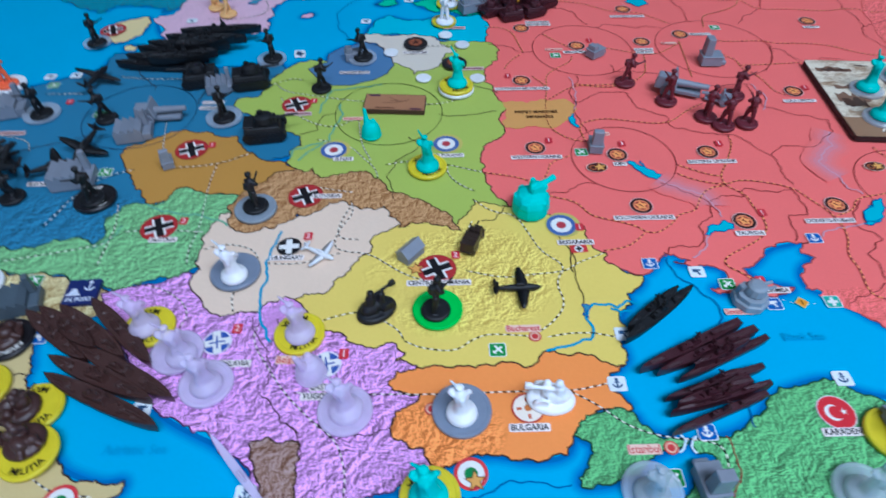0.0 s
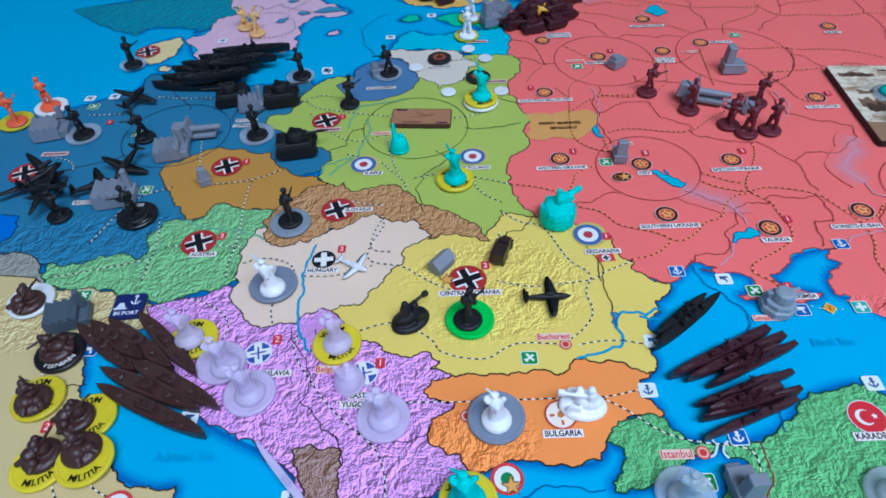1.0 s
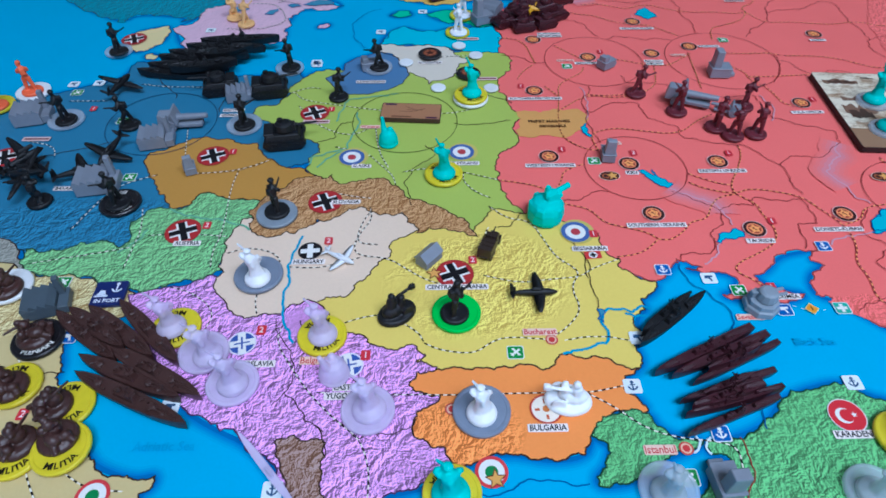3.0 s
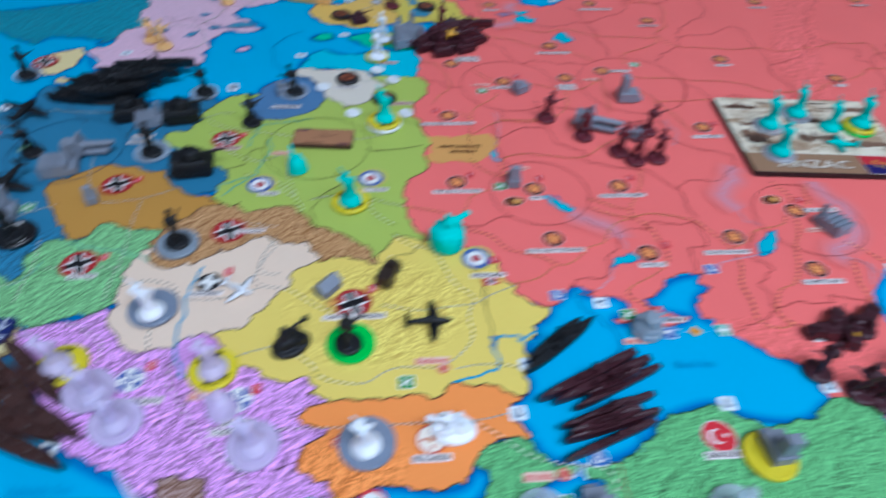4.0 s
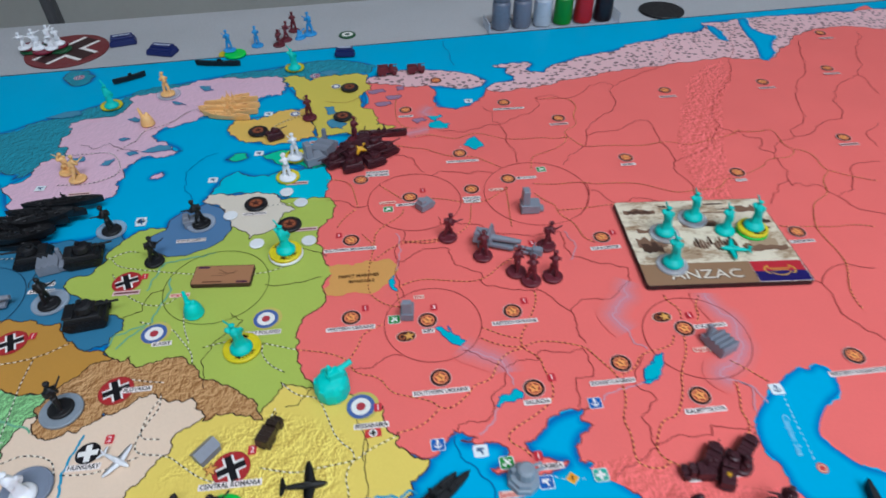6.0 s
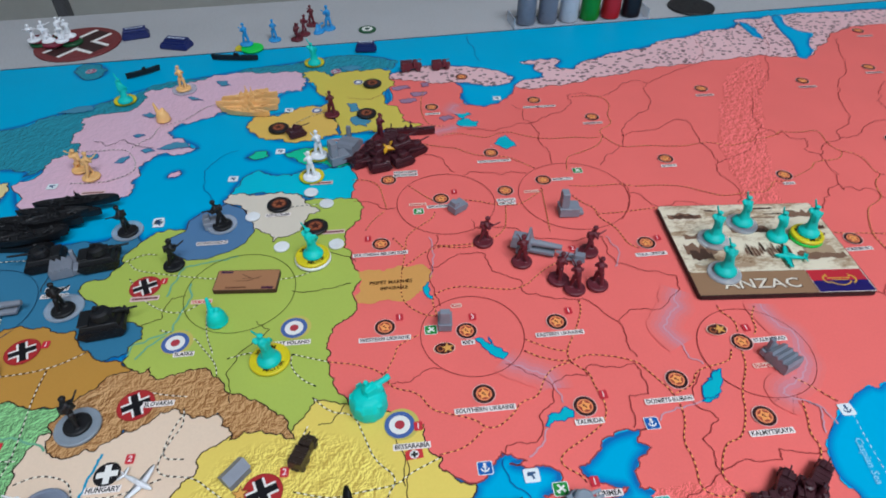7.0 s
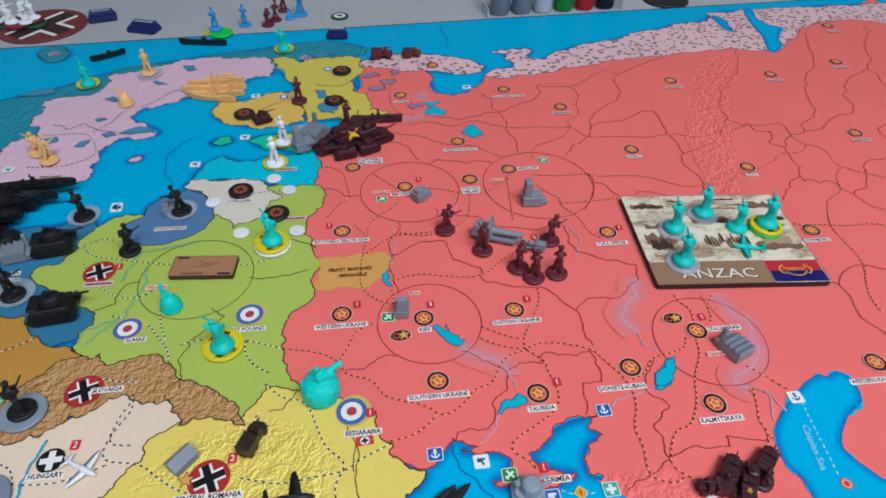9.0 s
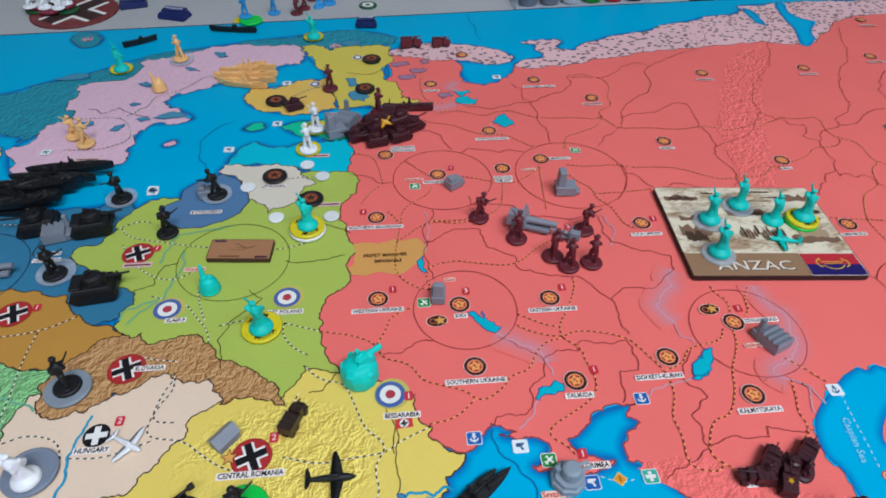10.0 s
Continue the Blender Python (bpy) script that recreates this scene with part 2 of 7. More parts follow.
# ---- the printed game board ----
BOARD_X0, BOARD_X1, BOARD_Y0, BOARD_Y1 = -0.50, 0.70, -0.38, 0.435
bm = bmesh.new()
box_into(bm, (BOARD_X1 - BOARD_X0, BOARD_Y1 - BOARD_Y0, 0.0029), ((BOARD_X0 + BOARD_X1) / 2, (BOARD_Y0 + BOARD_Y1) / 2, -0.00145))
bmesh.ops.bevel(bm, geom=[e for e in bm.edges], offset=0.0004, segments=1, affect="EDGES")
board = mesh_object("game_board", bm, print_material("sea_print", hexcol(*SEA), 0, None))
tagged(board, "large printed war game map lying on the grey table", "game board")
for nm, size, at in (("edge_line", (BOARD_X1 - BOARD_X0 - 0.002, 0.0017, 0.00003), (0.1, BOARD_Y1 - 0.0014, 0.00001)), ("edge_line", (BOARD_X1 - BOARD_X0 - 0.002, 0.0009, 0.00002), (0.1, BOARD_Y0 + 0.0012, 0.00001))):
    bm = bmesh.new()
    box_into(bm, size, at)
    part(nm, bm, ink(30, 30, 40), board)
STEP = 0.000012
layer = [4]


def next_layer():
    layer[0] += 1
    return layer[0] * STEP


def roughen(pts, closed, amount, rounds=3):
    """Breaks each stretch of an outline into smaller crooked ones; the same stretch always breaks alike."""
    for k in range(rounds):
        out = []
        n = len(pts)
        for i in range(n if closed else n - 1):
            a, b = pts[i], pts[(i + 1) % n]
            out.append(a)
            lo, hi = min(a, b), max(a, b)
            rng = random.Random("%.3f %.3f %.3f %.3f" % (*lo, *hi))
            d = math.hypot(hi[0] - lo[0], hi[1] - lo[1])
            if d > 1.2:
                s = rng.uniform(-1, 1) * amount * min(d, 9)
                out.append(((lo[0] + hi[0]) / 2 - (hi[1] - lo[1]) / d * s, (lo[1] + hi[1]) / 2 + (hi[0] - lo[0]) / d * s))
        if not closed:
            out.append(pts[-1])
        pts = out
    return pts


def smoothed(pts, rounds=2):
    """Rounds the corners of an open line."""
    for k in range(rounds):
        out = [pts[0]]
        for a, b in zip(pts, pts[1:]):
            out += [(a[0] * 0.75 + b[0] * 0.25, a[1] * 0.75 + b[1] * 0.25), (a[0] * 0.25 + b[0] * 0.75, a[1] * 0.25 + b[1] * 0.75)]
        pts = out + [pts[-1]]
    return pts


def rounded(pts, rounds=2):
    """A closed outline with its corners cut."""
    for k in range(rounds):
        out = []
        for a, b in zip(pts, pts[1:] + pts[:1]):
            out += [(a[0] * 0.75 + b[0] * 0.25, a[1] * 0.75 + b[1] * 0.25), (a[0] * 0.25 + b[0] * 0.75, a[1] * 0.25 + b[1] * 0.75)]
        pts = out
    return pts


def normals_of(pts, closed):
    out = []
    n = len(pts)
    for i in range(n):
        a = pts[i - 1] if (closed or i) else pts[i]
        b = pts[(i + 1) % n] if (closed or i < n - 1) else pts[i]
        dx, dy = b[0] - a[0], b[1] - a[1]
        d = math.hypot(dx, dy) or 1
        out.append((-dy / d, dx / d))
    return out


def ribbon(name, pts, closed, lo, hi, z, mat, parent, climb=0.0):
    """A strip along a line, from lo to hi millimetres to its left."""
    nn = normals_of(pts, closed)
    verts = []
    n = len(pts)
    for i, ((x, y), (nx, ny)) in enumerate(zip(pts, nn)):
        zi = z + climb * i / n
        verts += [((x + nx * lo) / 1000, (y + ny * lo) / 1000, zi), ((x + nx * hi) / 1000, (y + ny * hi) / 1000, zi)]
    faces = [(2 * i, 2 * ((i + 1) % n), 2 * ((i + 1) % n) + 1, 2 * i + 1) for i in range(n if closed else n - 1)]
    return quick_mesh(name, verts, faces, mat, parent)


def filled(name, pts, z, mat, parent):
    vs = [Vector((x / 1000, y / 1000, z)) for x, y in pts]
    tris = tessellate_polygon([vs])
    fixed = []
    for a, b, c in tris:
        up = (vs[b] - vs[a]).cross(vs[c] - vs[a]).z
        fixed.append((a, b, c) if up > 0 else (a, c, b))
    return quick_mesh(name, [tuple(v) for v in vs], fixed, mat, parent)


def area_of(pts):
    return sum(a[0] * b[1] - b[0] * a[1] for a, b in zip(pts, pts[1:] + pts[:1])) / 2




PRINTS = {}


def land(name, col, pts, relief=0.0, where=None, line=True, jag=0.21):
    """A territory printed on the map: its ink, the dark border line and the darker sea along its shore."""
    pts = [tuple(map(float, p)) for p in pts]
    if area_of(pts) < 0:
        pts = pts[::-1]
    calm = rounded(pts)
    pts = roughen(pts, True, jag)
    pts = [(min(max(x, BOARD_X0 * 1000 + 1), BOARD_X1 * 1000 - 1), min(max(y, BOARD_Y0 * 1000 + 1), BOARD_Y1 * 1000 - 2)) for x, y in pts]
    key = (col, relief, where)
    if key not in PRINTS:
        PRINTS[key] = print_material(name + "_print", hexcol(*col), relief, where, dots=col == PERMAFROST)
    z = next_layer()
    ob = filled("territory", pts, z, PRINTS[key], board)
    if line:
        for k, w in enumerate((4.2, 3.3, 2.5, 1.8, 1.1)):
            ribbon("shore_shading", calm, True, -w, 0.6, (0.2 + 0.75 * k) * STEP + layer[0] * STEP * 0.008, ink(*SHORE[k]), ob, 0.3 * STEP)
        edge = {CORAL: CORAL_DARK, LAVENDER: (72, 40, 84), GERMAN_BLUE: (24, 50, 72), FOREST_GREEN: (26, 70, 44), ALPINE_GREEN: (40, 72, 46)}.get(col, INK)
        ribbon("border_line", pts, True, -0.26, 0.36, z + STEP * 0.5, ink(*edge), ob)
    return ob


def lake(col, pts):
    """Water printed on top of the land."""
    pts = [tuple(map(float, p)) for p in pts]
    if area_of(pts) < 0:
        pts = pts[::-1]
    calm = rounded(pts)
    pts = roughen(pts, True, 0.2)
    pts = [(min(max(x, BOARD_X0 * 1000 + 1), BOARD_X1 * 1000 - 1), min(max(y, BOARD_Y0 * 1000 + 1), BOARD_Y1 * 1000 - 2)) for x, y in pts]
    z = next_layer()
    ob = filled("printed_water", pts, z, ink(*col), board)
    if col == SEA:
        for k, w in enumerate((3.8, 2.9, 2.1, 1.4, 0.8)):
            ribbon("shore_shading", calm, True, 0.15, w, z + STEP * (0.1 + 0.15 * k), ink(*SHORE[k]), ob, 0.06 * STEP)
    else:
        ribbon("shore_shading", pts, True, -0.25, 0.25, z + STEP * 0.6, ink(*((96, 62, 96) if col == LAKE_LILAC else SEA_DEEP)), ob)
    return ob


LINE_Z = 60 * STEP


def border(pts, col):
    long_river = col == RIVER_GREY and len(pts) > 3
    pts = roughen([tuple(map(float, p)) for p in pts], False, 0.17)
    if long_river:
        bank = smoothed(pts[:int(len(pts) * 0.74)], 1)
        for k, (w, c) in enumerate(((8.5, (236, 116, 111)), (6.6, (232, 119, 117)), (4.6, (226, 124, 126)), (2.6, (216, 130, 138)))):
            ribbon("river_bank", bank, False, -w, w, LINE_Z - (6 - k) * STEP, ink(*c), board, 0.5 * STEP)
    w = {INK: 0.21, RIVER_BLUE: 0.55, RIVER_GREY: 0.4, SEA_DEEP: 0.22, RIVER_GREEN: 0.5, STRAIT_WHITE: 0.4}[col]
    if col == INK:
        sx = sum(p[0] for p in pts) / len(pts)
        sy = sum(p[1] for p in pts) / len(pts)
        col = CORAL_DARK if sx > 56 and not (sx < 84 and sy < 28) else INK
    ribbon("border_line", smoothed(pts, 1), False, -w, w, LINE_Z, ink(*col), board)


def rail(pts, kind):
    """A railway printed as a dashed line; in the east its gaps are yellow."""
    pts = smoothed([tuple(map(float, p)) for p in pts], 2)
    on, dash = True, 1.5
    cur, todo = [pts[0]], dash
    pieces = []
    for a, b in zip(pts, pts[1:]):
        d = math.hypot(b[0] - a[0], b[1] - a[1])
        done = 0.0
        while d - done > todo:
            done += todo
            q = (a[0] + (b[0] - a[0]) * done / d, a[1] + (b[1] - a[1]) * done / d)
            cur.append(q)
            pieces.append((on, cur))
            on, cur, todo = not on, [q], dash
        todo -= d - done
        cur.append(b)
    if kind == 2:
        pieces = [(not on, line) for on, line in pieces]
    for want, col, width in ((True, (112, 34, 34) if kind else BLACK_INK, 0.30), (False, (214, 226, 234) if kind == 2 else (242, 168, 96) if kind else (234, 228, 214), 0.25)):
        vs, fs = [], []
        for on, line in pieces:
            if on != want or len(line) < 2 or (kind == 2 and want):
                continue
            nn = normals_of(line, False)
            wide = width * (0.7 if kind == 2 else 1.0)
            k = len(vs)
            for (x, y), (nx, ny) in zip(line, nn):
                vs += [((x + nx * wide) / 1000, (y + ny * wide) / 1000, LINE_Z + 3 * STEP), ((x - nx * wide) / 1000, (y - ny * wide) / 1000, LINE_Z + 3 * STEP)]
            fs += [(k + 2 * i + 1, k + 2 * i + 3, k + 2 * i + 2, k + 2 * i) for i in range(len(line) - 1)]
        if fs:
            quick_mesh("railway_line", vs, fs, ink(*col), board)


def circle_points(cx, cy, r, n=64):
    return [(cx + r * math.cos(2 * math.pi * i / n), cy + r * math.sin(2 * math.pi * i / n)) for i in range(n)]


def district(cx, cy, r):
    ribbon("city_circle", circle_points(cx, cy, r, 96), True, -0.2, 0.2, LINE_Z + STEP, ink(*(CORAL_DARK if cx > 56 else (70, 80, 30) if cx > -60 else (30, 60, 90))), board)



land("norway", NORWAY_TEAL, [(-266, 311), (-232, 279), (-205, 259), (-199, 272), (-162, 264), (-165, 256), (-154, 264), (-123, 280), (-54, 335), (9, 354), (32, 377), (60, 367), (99, 372), (105, 388), (82, 402), (47, 406), (23, 400), (-15, 395), (-60, 386), (-103, 375), (-132, 355), (-154, 345), (-176, 337), (-187, 326)], relief=0.7, jag=0.36)
land("sweden", SWEDE_PINK, [(-143, 311), (-144, 327), (-136, 335), (-109, 339), (-103, 352), (-100, 371), (-85, 371), (-64, 381), (-42, 387), (-20, 389), (-5, 386), (23, 378), (27, 361), (23, 347), (5, 345), (1, 331), (-11, 328), (-28, 322), (-44, 319), (-56, 313), (-71, 307), (-77, 298), (-72, 289), (-63, 284), (-51, 272), (-61, 266), (-80, 269), (-87, 260), (-89, 250), (-91, 240), (-90, 227), (-92, 221), (-102, 220), (-123, 226), (-139, 214), (-148, 202), (-169, 247), (-153, 261), (-147, 277), (-134, 282), (-141, 295)], relief=0.15, jag=0.36)
land("denmark", CREAM, [(-194, 231), (-193, 243), (-186, 247), (-178, 250), (-172, 251), (-170, 240), (-171, 229), (-176, 222), (-181, 216), (-186, 215), (-191, 219)])
land("danish_island", CREAM, [(-179, 210), (-175, 213), (-170, 209), (-172, 204), (-176, 205)])
land("gotland", PALE_PINK, [(-69, 238), (-67, 243), (-62, 245), (-60, 241), (-64, 237)])
land("russia", CORAL, [(87, 360), (94, 321), (86, 308), (96, 284), (111, 274), (92, 266), (71, 262), (55, 245), (54, 226), (53, 209), (45, 190), (31, 155), (24, 100), (15, 51), (18, 26), (62, 2), (87, -11), (92, -8), (98, -2), (100, 1), (104, -1), (110, -5), (102, -5), (108, -8), (113, -8), (119, -10), (122, -13), (118, -20), (112, -21), (115, -24), (123, -25), (133, -28), (144, -26), (147, -24), (140, -22), (133, -18), (130, -12), (134, -11), (139, -8), (143, -4)] + [(150, -1), (159, 0), (166, 0), (159, -6), (164, -9), (156, -13), (152, -18), (151, -25), (158, -29), (163, -35), (171, -45), (178, -50), (185, -55), (185, -70), (200, -77), (202, -110), (213, -133), (291, -149), (650, -150), (650, 425), (577, 388), (511, 384), (451, 366), (388, 356), (327, 345), (270, 334), (207, 323), (197, 320), (191, 309), (185, 301), (174, 294), (162, 291), (150, 297), (148, 312), (152, 329), (144, 345), (116, 356)])
land("kola", PERMAFROST, [(88, 358), (103, 364), (128, 372), (148, 369), (176, 359), (193, 346), (200, 336), (193, 327), (178, 325), (161, 332), (142, 337), (124, 343), (106, 348)])
land("arctic_coast", PERMAFROST, [(199, 316), (195, 321), (203, 328), (225, 332), (226, 340), (221, 346), (224, 357), (212, 363), (229, 365), (247, 365), (249, 359), (240, 350), (243, 344), (255, 341), (264, 352), (279, 357), (298, 366), (333, 370), (362, 384), (392, 388), (402, 396), (432, 395), (449, 406), (449, 416), (482, 417), (546, 417), (598, 415), (656, 413), (704, 411), (653, 354), (617, 366), (583, 379), (552, 379), (522, 368), (496, 344), (473, 327), (451, 328), (428, 337), (376, 334), (332, 332), (293, 325), (266, 323), (244, 317), (214, 313)])
land("eastern_finland", FINN_YELLOW, [(23, 378), (37, 378), (46, 367), (60, 373), (85, 374), (98, 365), (98, 340), (86, 327), (92, 307), (96, 280), (111, 274), (89, 270), (60, 271), (48, 270), (44, 301), (41, 329), (34, 345), (27, 361)], jag=0.34)
land("western_finland", MUSTARD, [(-18, 303), (-10, 310), (6, 310), (23, 317), (41, 318), (46, 292), (48, 271), (31, 268), (8, 269), (-11, 280), (-18, 290)], jag=0.34)
land("estonia", SEA_GREEN, [(7, 253), (20, 257), (43, 256), (55, 246), (54, 229), (39, 230), (31, 236), (19, 239)])
land("latvia", TEAL, [(-24, 217), (-19, 227), (-9, 235), (0, 227), (13, 224), (24, 230), (39, 229), (54, 230), (55, 209), (51, 192), (41, 191), (27, 197), (17, 203), (6, 207), (-12, 208), (-26, 210)])
land("france", CLEAR_BLUE, [(-250, 80), (-219, 74), (-213, 67), (-212, 57), (-216, 50), (-238, 43)])
land("germany", GERMAN_BLUE, [(-273, 152), (-243, 162), (-219, 168), (-202, 176), (-185, 181), (-182, 202), (-174, 201), (-171, 181), (-156, 180), (-139, 181), (-115, 177), (-94, 177), (-84, 184), (-77, 179), (-65, 151), (-51, 109), (-63, 93), (-67, 86), (-80, 82), (-130, 52), (-144, 35), (-148, 32), (-154, 36), (-167, 37), (-173, 33), (-178, 34), (-185, 33), (-190, 32), (-203, 42), (-222, 46), (-214, 55), (-216, 70), (-240, 75)], relief=0.9, where=(-175, 40, 75, 30))
land("switzerland", STONE_GREY, [(-227, 45), (-203, 43), (-192, 32), (-187, 21), (-191, 18), (-191, 11), (-212, 13)], relief=0.6)
land("italy", SAND, [(-229, 36), (-188, 22), (-180, 18), (-166, 18), (-153, 12), (-144, 9), (-137, 5), (-133, -3), (-136, -9), (-151, -10), (-156, -20), (-155, -26), (-153, -31), (-154, -36), (-152, -44), (-146, -56), (-136, -65), (-132, -69), (-129, -73), (-121, -77), (-114, -79), (-108, -78), (-108, -82), (-112, -84), (-110, -90), (-150, -96), (-171, -93)], relief=0.9, where=(-175, 2, 50, 18))
land("yugoslavia", LAVENDER, [(-137, 3), (-133, 4), (-127, 5), (-111, 8), (-104, 11), (-73, 7), (-39, -14), (-22, -30), (-6, -45), (1, -60), (-3, -79), (-10, -86), (-15, -90), (-22, -91), (-29, -92), (-38, -94), (-47, -97), (-54, -97), (-58, -92), (-68, -81), (-72, -75), (-80, -69), (-89, -64), (-100, -57), (-109, -48), (-123, -23), (-135, -4)], relief=1.1, where=(-60, -40, 300, 300, -56, -19, 17, 10))
land("albania", BROWN_EARTH, [(-69, -69), (-63, -68), (-55, -70), (-52, -72), (-52, -77), (-53, -85), (-51, -92), (-54, -96), (-62, -92), (-66, -82), (-69, -75)], relief=1.1)
land("austria", ALPINE_GREEN, [(-146, 42), (-148, 49), (-143, 52), (-140, 57), (-134, 57), (-128, 56), (-122, 58), (-120, 64), (-115, 67), (-108, 63), (-99, 60), (-86, 58), (-83, 36), (-93, 30), (-98, 23), (-99, 20), (-102, 16), (-100, 13), (-105, 11), (-111, 8), (-118, 8), (-127, 5), (-133, 4), (-141, 7), (-152, 10), (-156, 15), (-166, 18), (-172, 17), (-177, 18), (-187, 21), (-190, 27), (-190, 35), (-185, 33), (-178, 34), (-173, 33), (-167, 37), (-154, 36), (-148, 32), (-145, 35)], relief=0.9)
land("hungary", BEIGE, [(-100, 27), (-101, 22), (-102, 16), (-99, 12), (-102, 9), (-102, 3), (-96, -5), (-90, -13), (-84, -14), (-78, -13), (-72, -14), (-67, -9), (-62, -7), (-57, -9), (-37, -12), (-8, 26), (-15, 40), (-23, 46), (-39, 54), (-60, 40), (-71, 39), (-82, 44), (-95, 46), (-99, 36)])
land("bohemia", OCHRE, [(-152, 98), (-151, 103), (-145, 104), (-141, 107), (-131, 114), (-122, 114), (-112, 112), (-102, 106), (-95, 106), (-92, 99), (-89, 93), (-84, 89), (-79, 84), (-68, 81), (-59, 70), (-70, 68), (-86, 58), (-94, 59), (-107, 63), (-115, 67), (-120, 64), (-122, 58), (-129, 56), (-136, 67), (-141, 72), (-147, 82)])
land("poland", SPRING_GREEN, [(-80, 164), (-76, 169), (-71, 175), (-67, 179), (-55, 179), (-35, 175), (-20, 191), (6, 195), (31, 195), (52, 191), (58, 180), (55, 169), (45, 156), (43, 145), (47, 137), (48, 127), (52, 117), (47, 111), (45, 92), (39, 88), (33, 83), (30, 74), (30, 62), (32, 48), (40, 30), (32, 28), (22, 27), (15, 25), (11, 27), (3, 33), (-20, 48), (-54, 64), (-68, 81), (-67, 90), (-61, 94), (-62, 102), (-74, 110), (-98, 131), (-100, 140), (-87, 144), (-81, 154)])
land("konigsberg", SLATE_BLUE, [(-61, 170), (-57, 173), (-50, 177), (-49, 187), (-41, 194), (-34, 196), (-27, 201), (-17, 193), (-10, 180), (-9, 169), (-14, 159), (-23, 153), (-35, 149), (-46, 150), (-54, 156)], jag=0.06)
land("lithuania", ASH_BEIGE, [(-30, 203), (-26, 210), (-11, 207), (6, 207), (17, 203), (21, 197), (25, 188), (31, 182), (24, 180), (21, 172), (17, 164), (13, 162), (5, 161), (2, 157), (0, 165), (-6, 170), (-10, 172), (-11, 181), (-17, 193), (-27, 200)])
land("romania", ROMANIAN_YELLOW, [(-15, 29), (-5, 31), (2, 29), (10, 26), (16, 32), (23, 40), (22, 43), (27, 41), (37, 37), (42, 35), (49, 30), (56, 29), (62, 21), (70, 20), (69, 14), (70, 7), (75, 3), (74, -3), (79, -8), (86, -11), (86, -14), (82, -18), (77, -20), (77, -26), (73, -28), (70, -34), (71, -39), (67, -42), (68, -49), (66, -53), (59, -51), (49, -46), (41, -44), (35, -46), (28, -50), (16, -48), (5, -47), (-6, -46), (-13, -47), (-11, -45)] + [(-19, -42), (-15, -39), (-18, -35), (-22, -34), (-27, -36), (-31, -34), (-36, -32), (-40, -27), (-43, -26), (-49, -20), (-53, -15), (-58, -9), (-50, -7), (-44, -5), (-39, 1), (-35, 7), (-32, 10), (-27, 14), (-27, 20), (-21, 26)], relief=0.62, where=(12, -4, 42, 30, -14, -8, 20, 13))
land("slovakia", RIDGE_BROWN, [(-92, 42), (-88, 35), (-80, 32), (-74, 35), (-70, 33), (-68, 36), (-62, 38), (-60, 42), (-56, 40), (-50, 43), (-45, 48), (-39, 49), (-35, 45), (-30, 42), (-20, 43), (-18, 36), (-13, 31), (-14, 28), (-8, 31), (2, 28), (12, 24), (14, 23), (11, 31), (9, 36), (1, 43), (-4, 47), (-10, 51), (-18, 55), (-22, 63), (-25, 67), (-31, 70), (-36, 70), (-42, 68), (-50, 67), (-54, 75), (-58, 72), (-65, 74), (-70, 74), (-76, 68), (-83, 64), (-88, 58), (-93, 51)], relief=0.9)
land("bulgaria", ORANGE, [(-19, -47), (-22, -52), (-17, -56), (-11, -58), (-17, -62), (-21, -66), (-22, -70), (-17, -75), (-11, -78), (-10, -82), (-6, -85), (0, -84), (4, -82), (10, -82), (15, -83), (21, -85), (28, -86), (36, -85), (39, -81), (41, -77), (48, -73), (55, -70), (63, -71), (61, -66), (57, -61), (59, -56), (66, -53), (59, -51), (49, -46), (41, -44), (35, -46), (28, -50), (16, -48), (5, -47), (-6, -46), (-13, -47)], relief=0.85, where=(-6, -74, 24, 14))
land("thrace", FOREST_GREEN, [(43, -74), (50, -71), (55, -70), (63, -72), (64, -77), (68, -81), (74, -83), (78, -84), (76, -86), (70, -87), (65, -88), (61, -91), (58, -94), (51, -95), (46, -96), (38, -96), (38, -93), (42, -90), (45, -85), (45, -82), (42, -80), (40, -78)], relief=0.75)
land("turkey", FOREST_GREEN, [(81, -84), (89, -84), (98, -82), (106, -78), (113, -71), (124, -68), (136, -66), (142, -68), (145, -73), (160, -78), (173, -78), (185, -70), (200, -77), (200, -87), (203, -93), (205, -103), (203, -111), (194, -129), (90, -133), (62, -123), (68, -107), (72, -101), (75, -97), (83, -96), (85, -91), (79, -89), (78, -86)], relief=0.85)
land("estonian_isle", SEA_GREEN, [(-19, 252), (-12, 259), (-4, 258), (-2, 252), (-10, 248)])
land("georgia", SALMON, [(213, -90), (226, -90), (249, -87), (248, -95), (243, -104), (239, -114), (230, -129), (198, -122), (205, -103), (203, -93)], relief=0.2)
land("caucasus", CORAL, [(154, -29), (165, -27), (184, -29), (194, -35), (205, -45), (243, -57), (242, -75), (220, -83), (203, -77), (186, -69), (185, -55), (179, -50)], relief=0.4, line=False)
land("urals", CORAL, [(379, 306), (403, 324), (424, 330), (410, 296), (380, 256), (355, 208), (333, 161), (319, 135), (295, 139), (305, 166), (313, 200), (342, 253)], relief=0.6, line=False)
land("northern_isle", NORWAY_TEAL, [(-171, 418), (-166, 431), (-153, 429), (-143, 415), (-147, 401), (-158, 399)], relief=0.5)
land("pripet_marshes", MARSH, [(49, 122), (55, 123), (64, 120), (77, 121), (87, 120), (89, 110), (86, 102), (77, 97), (59, 98), (48, 98), (46, 104), (51, 114)], line=False)
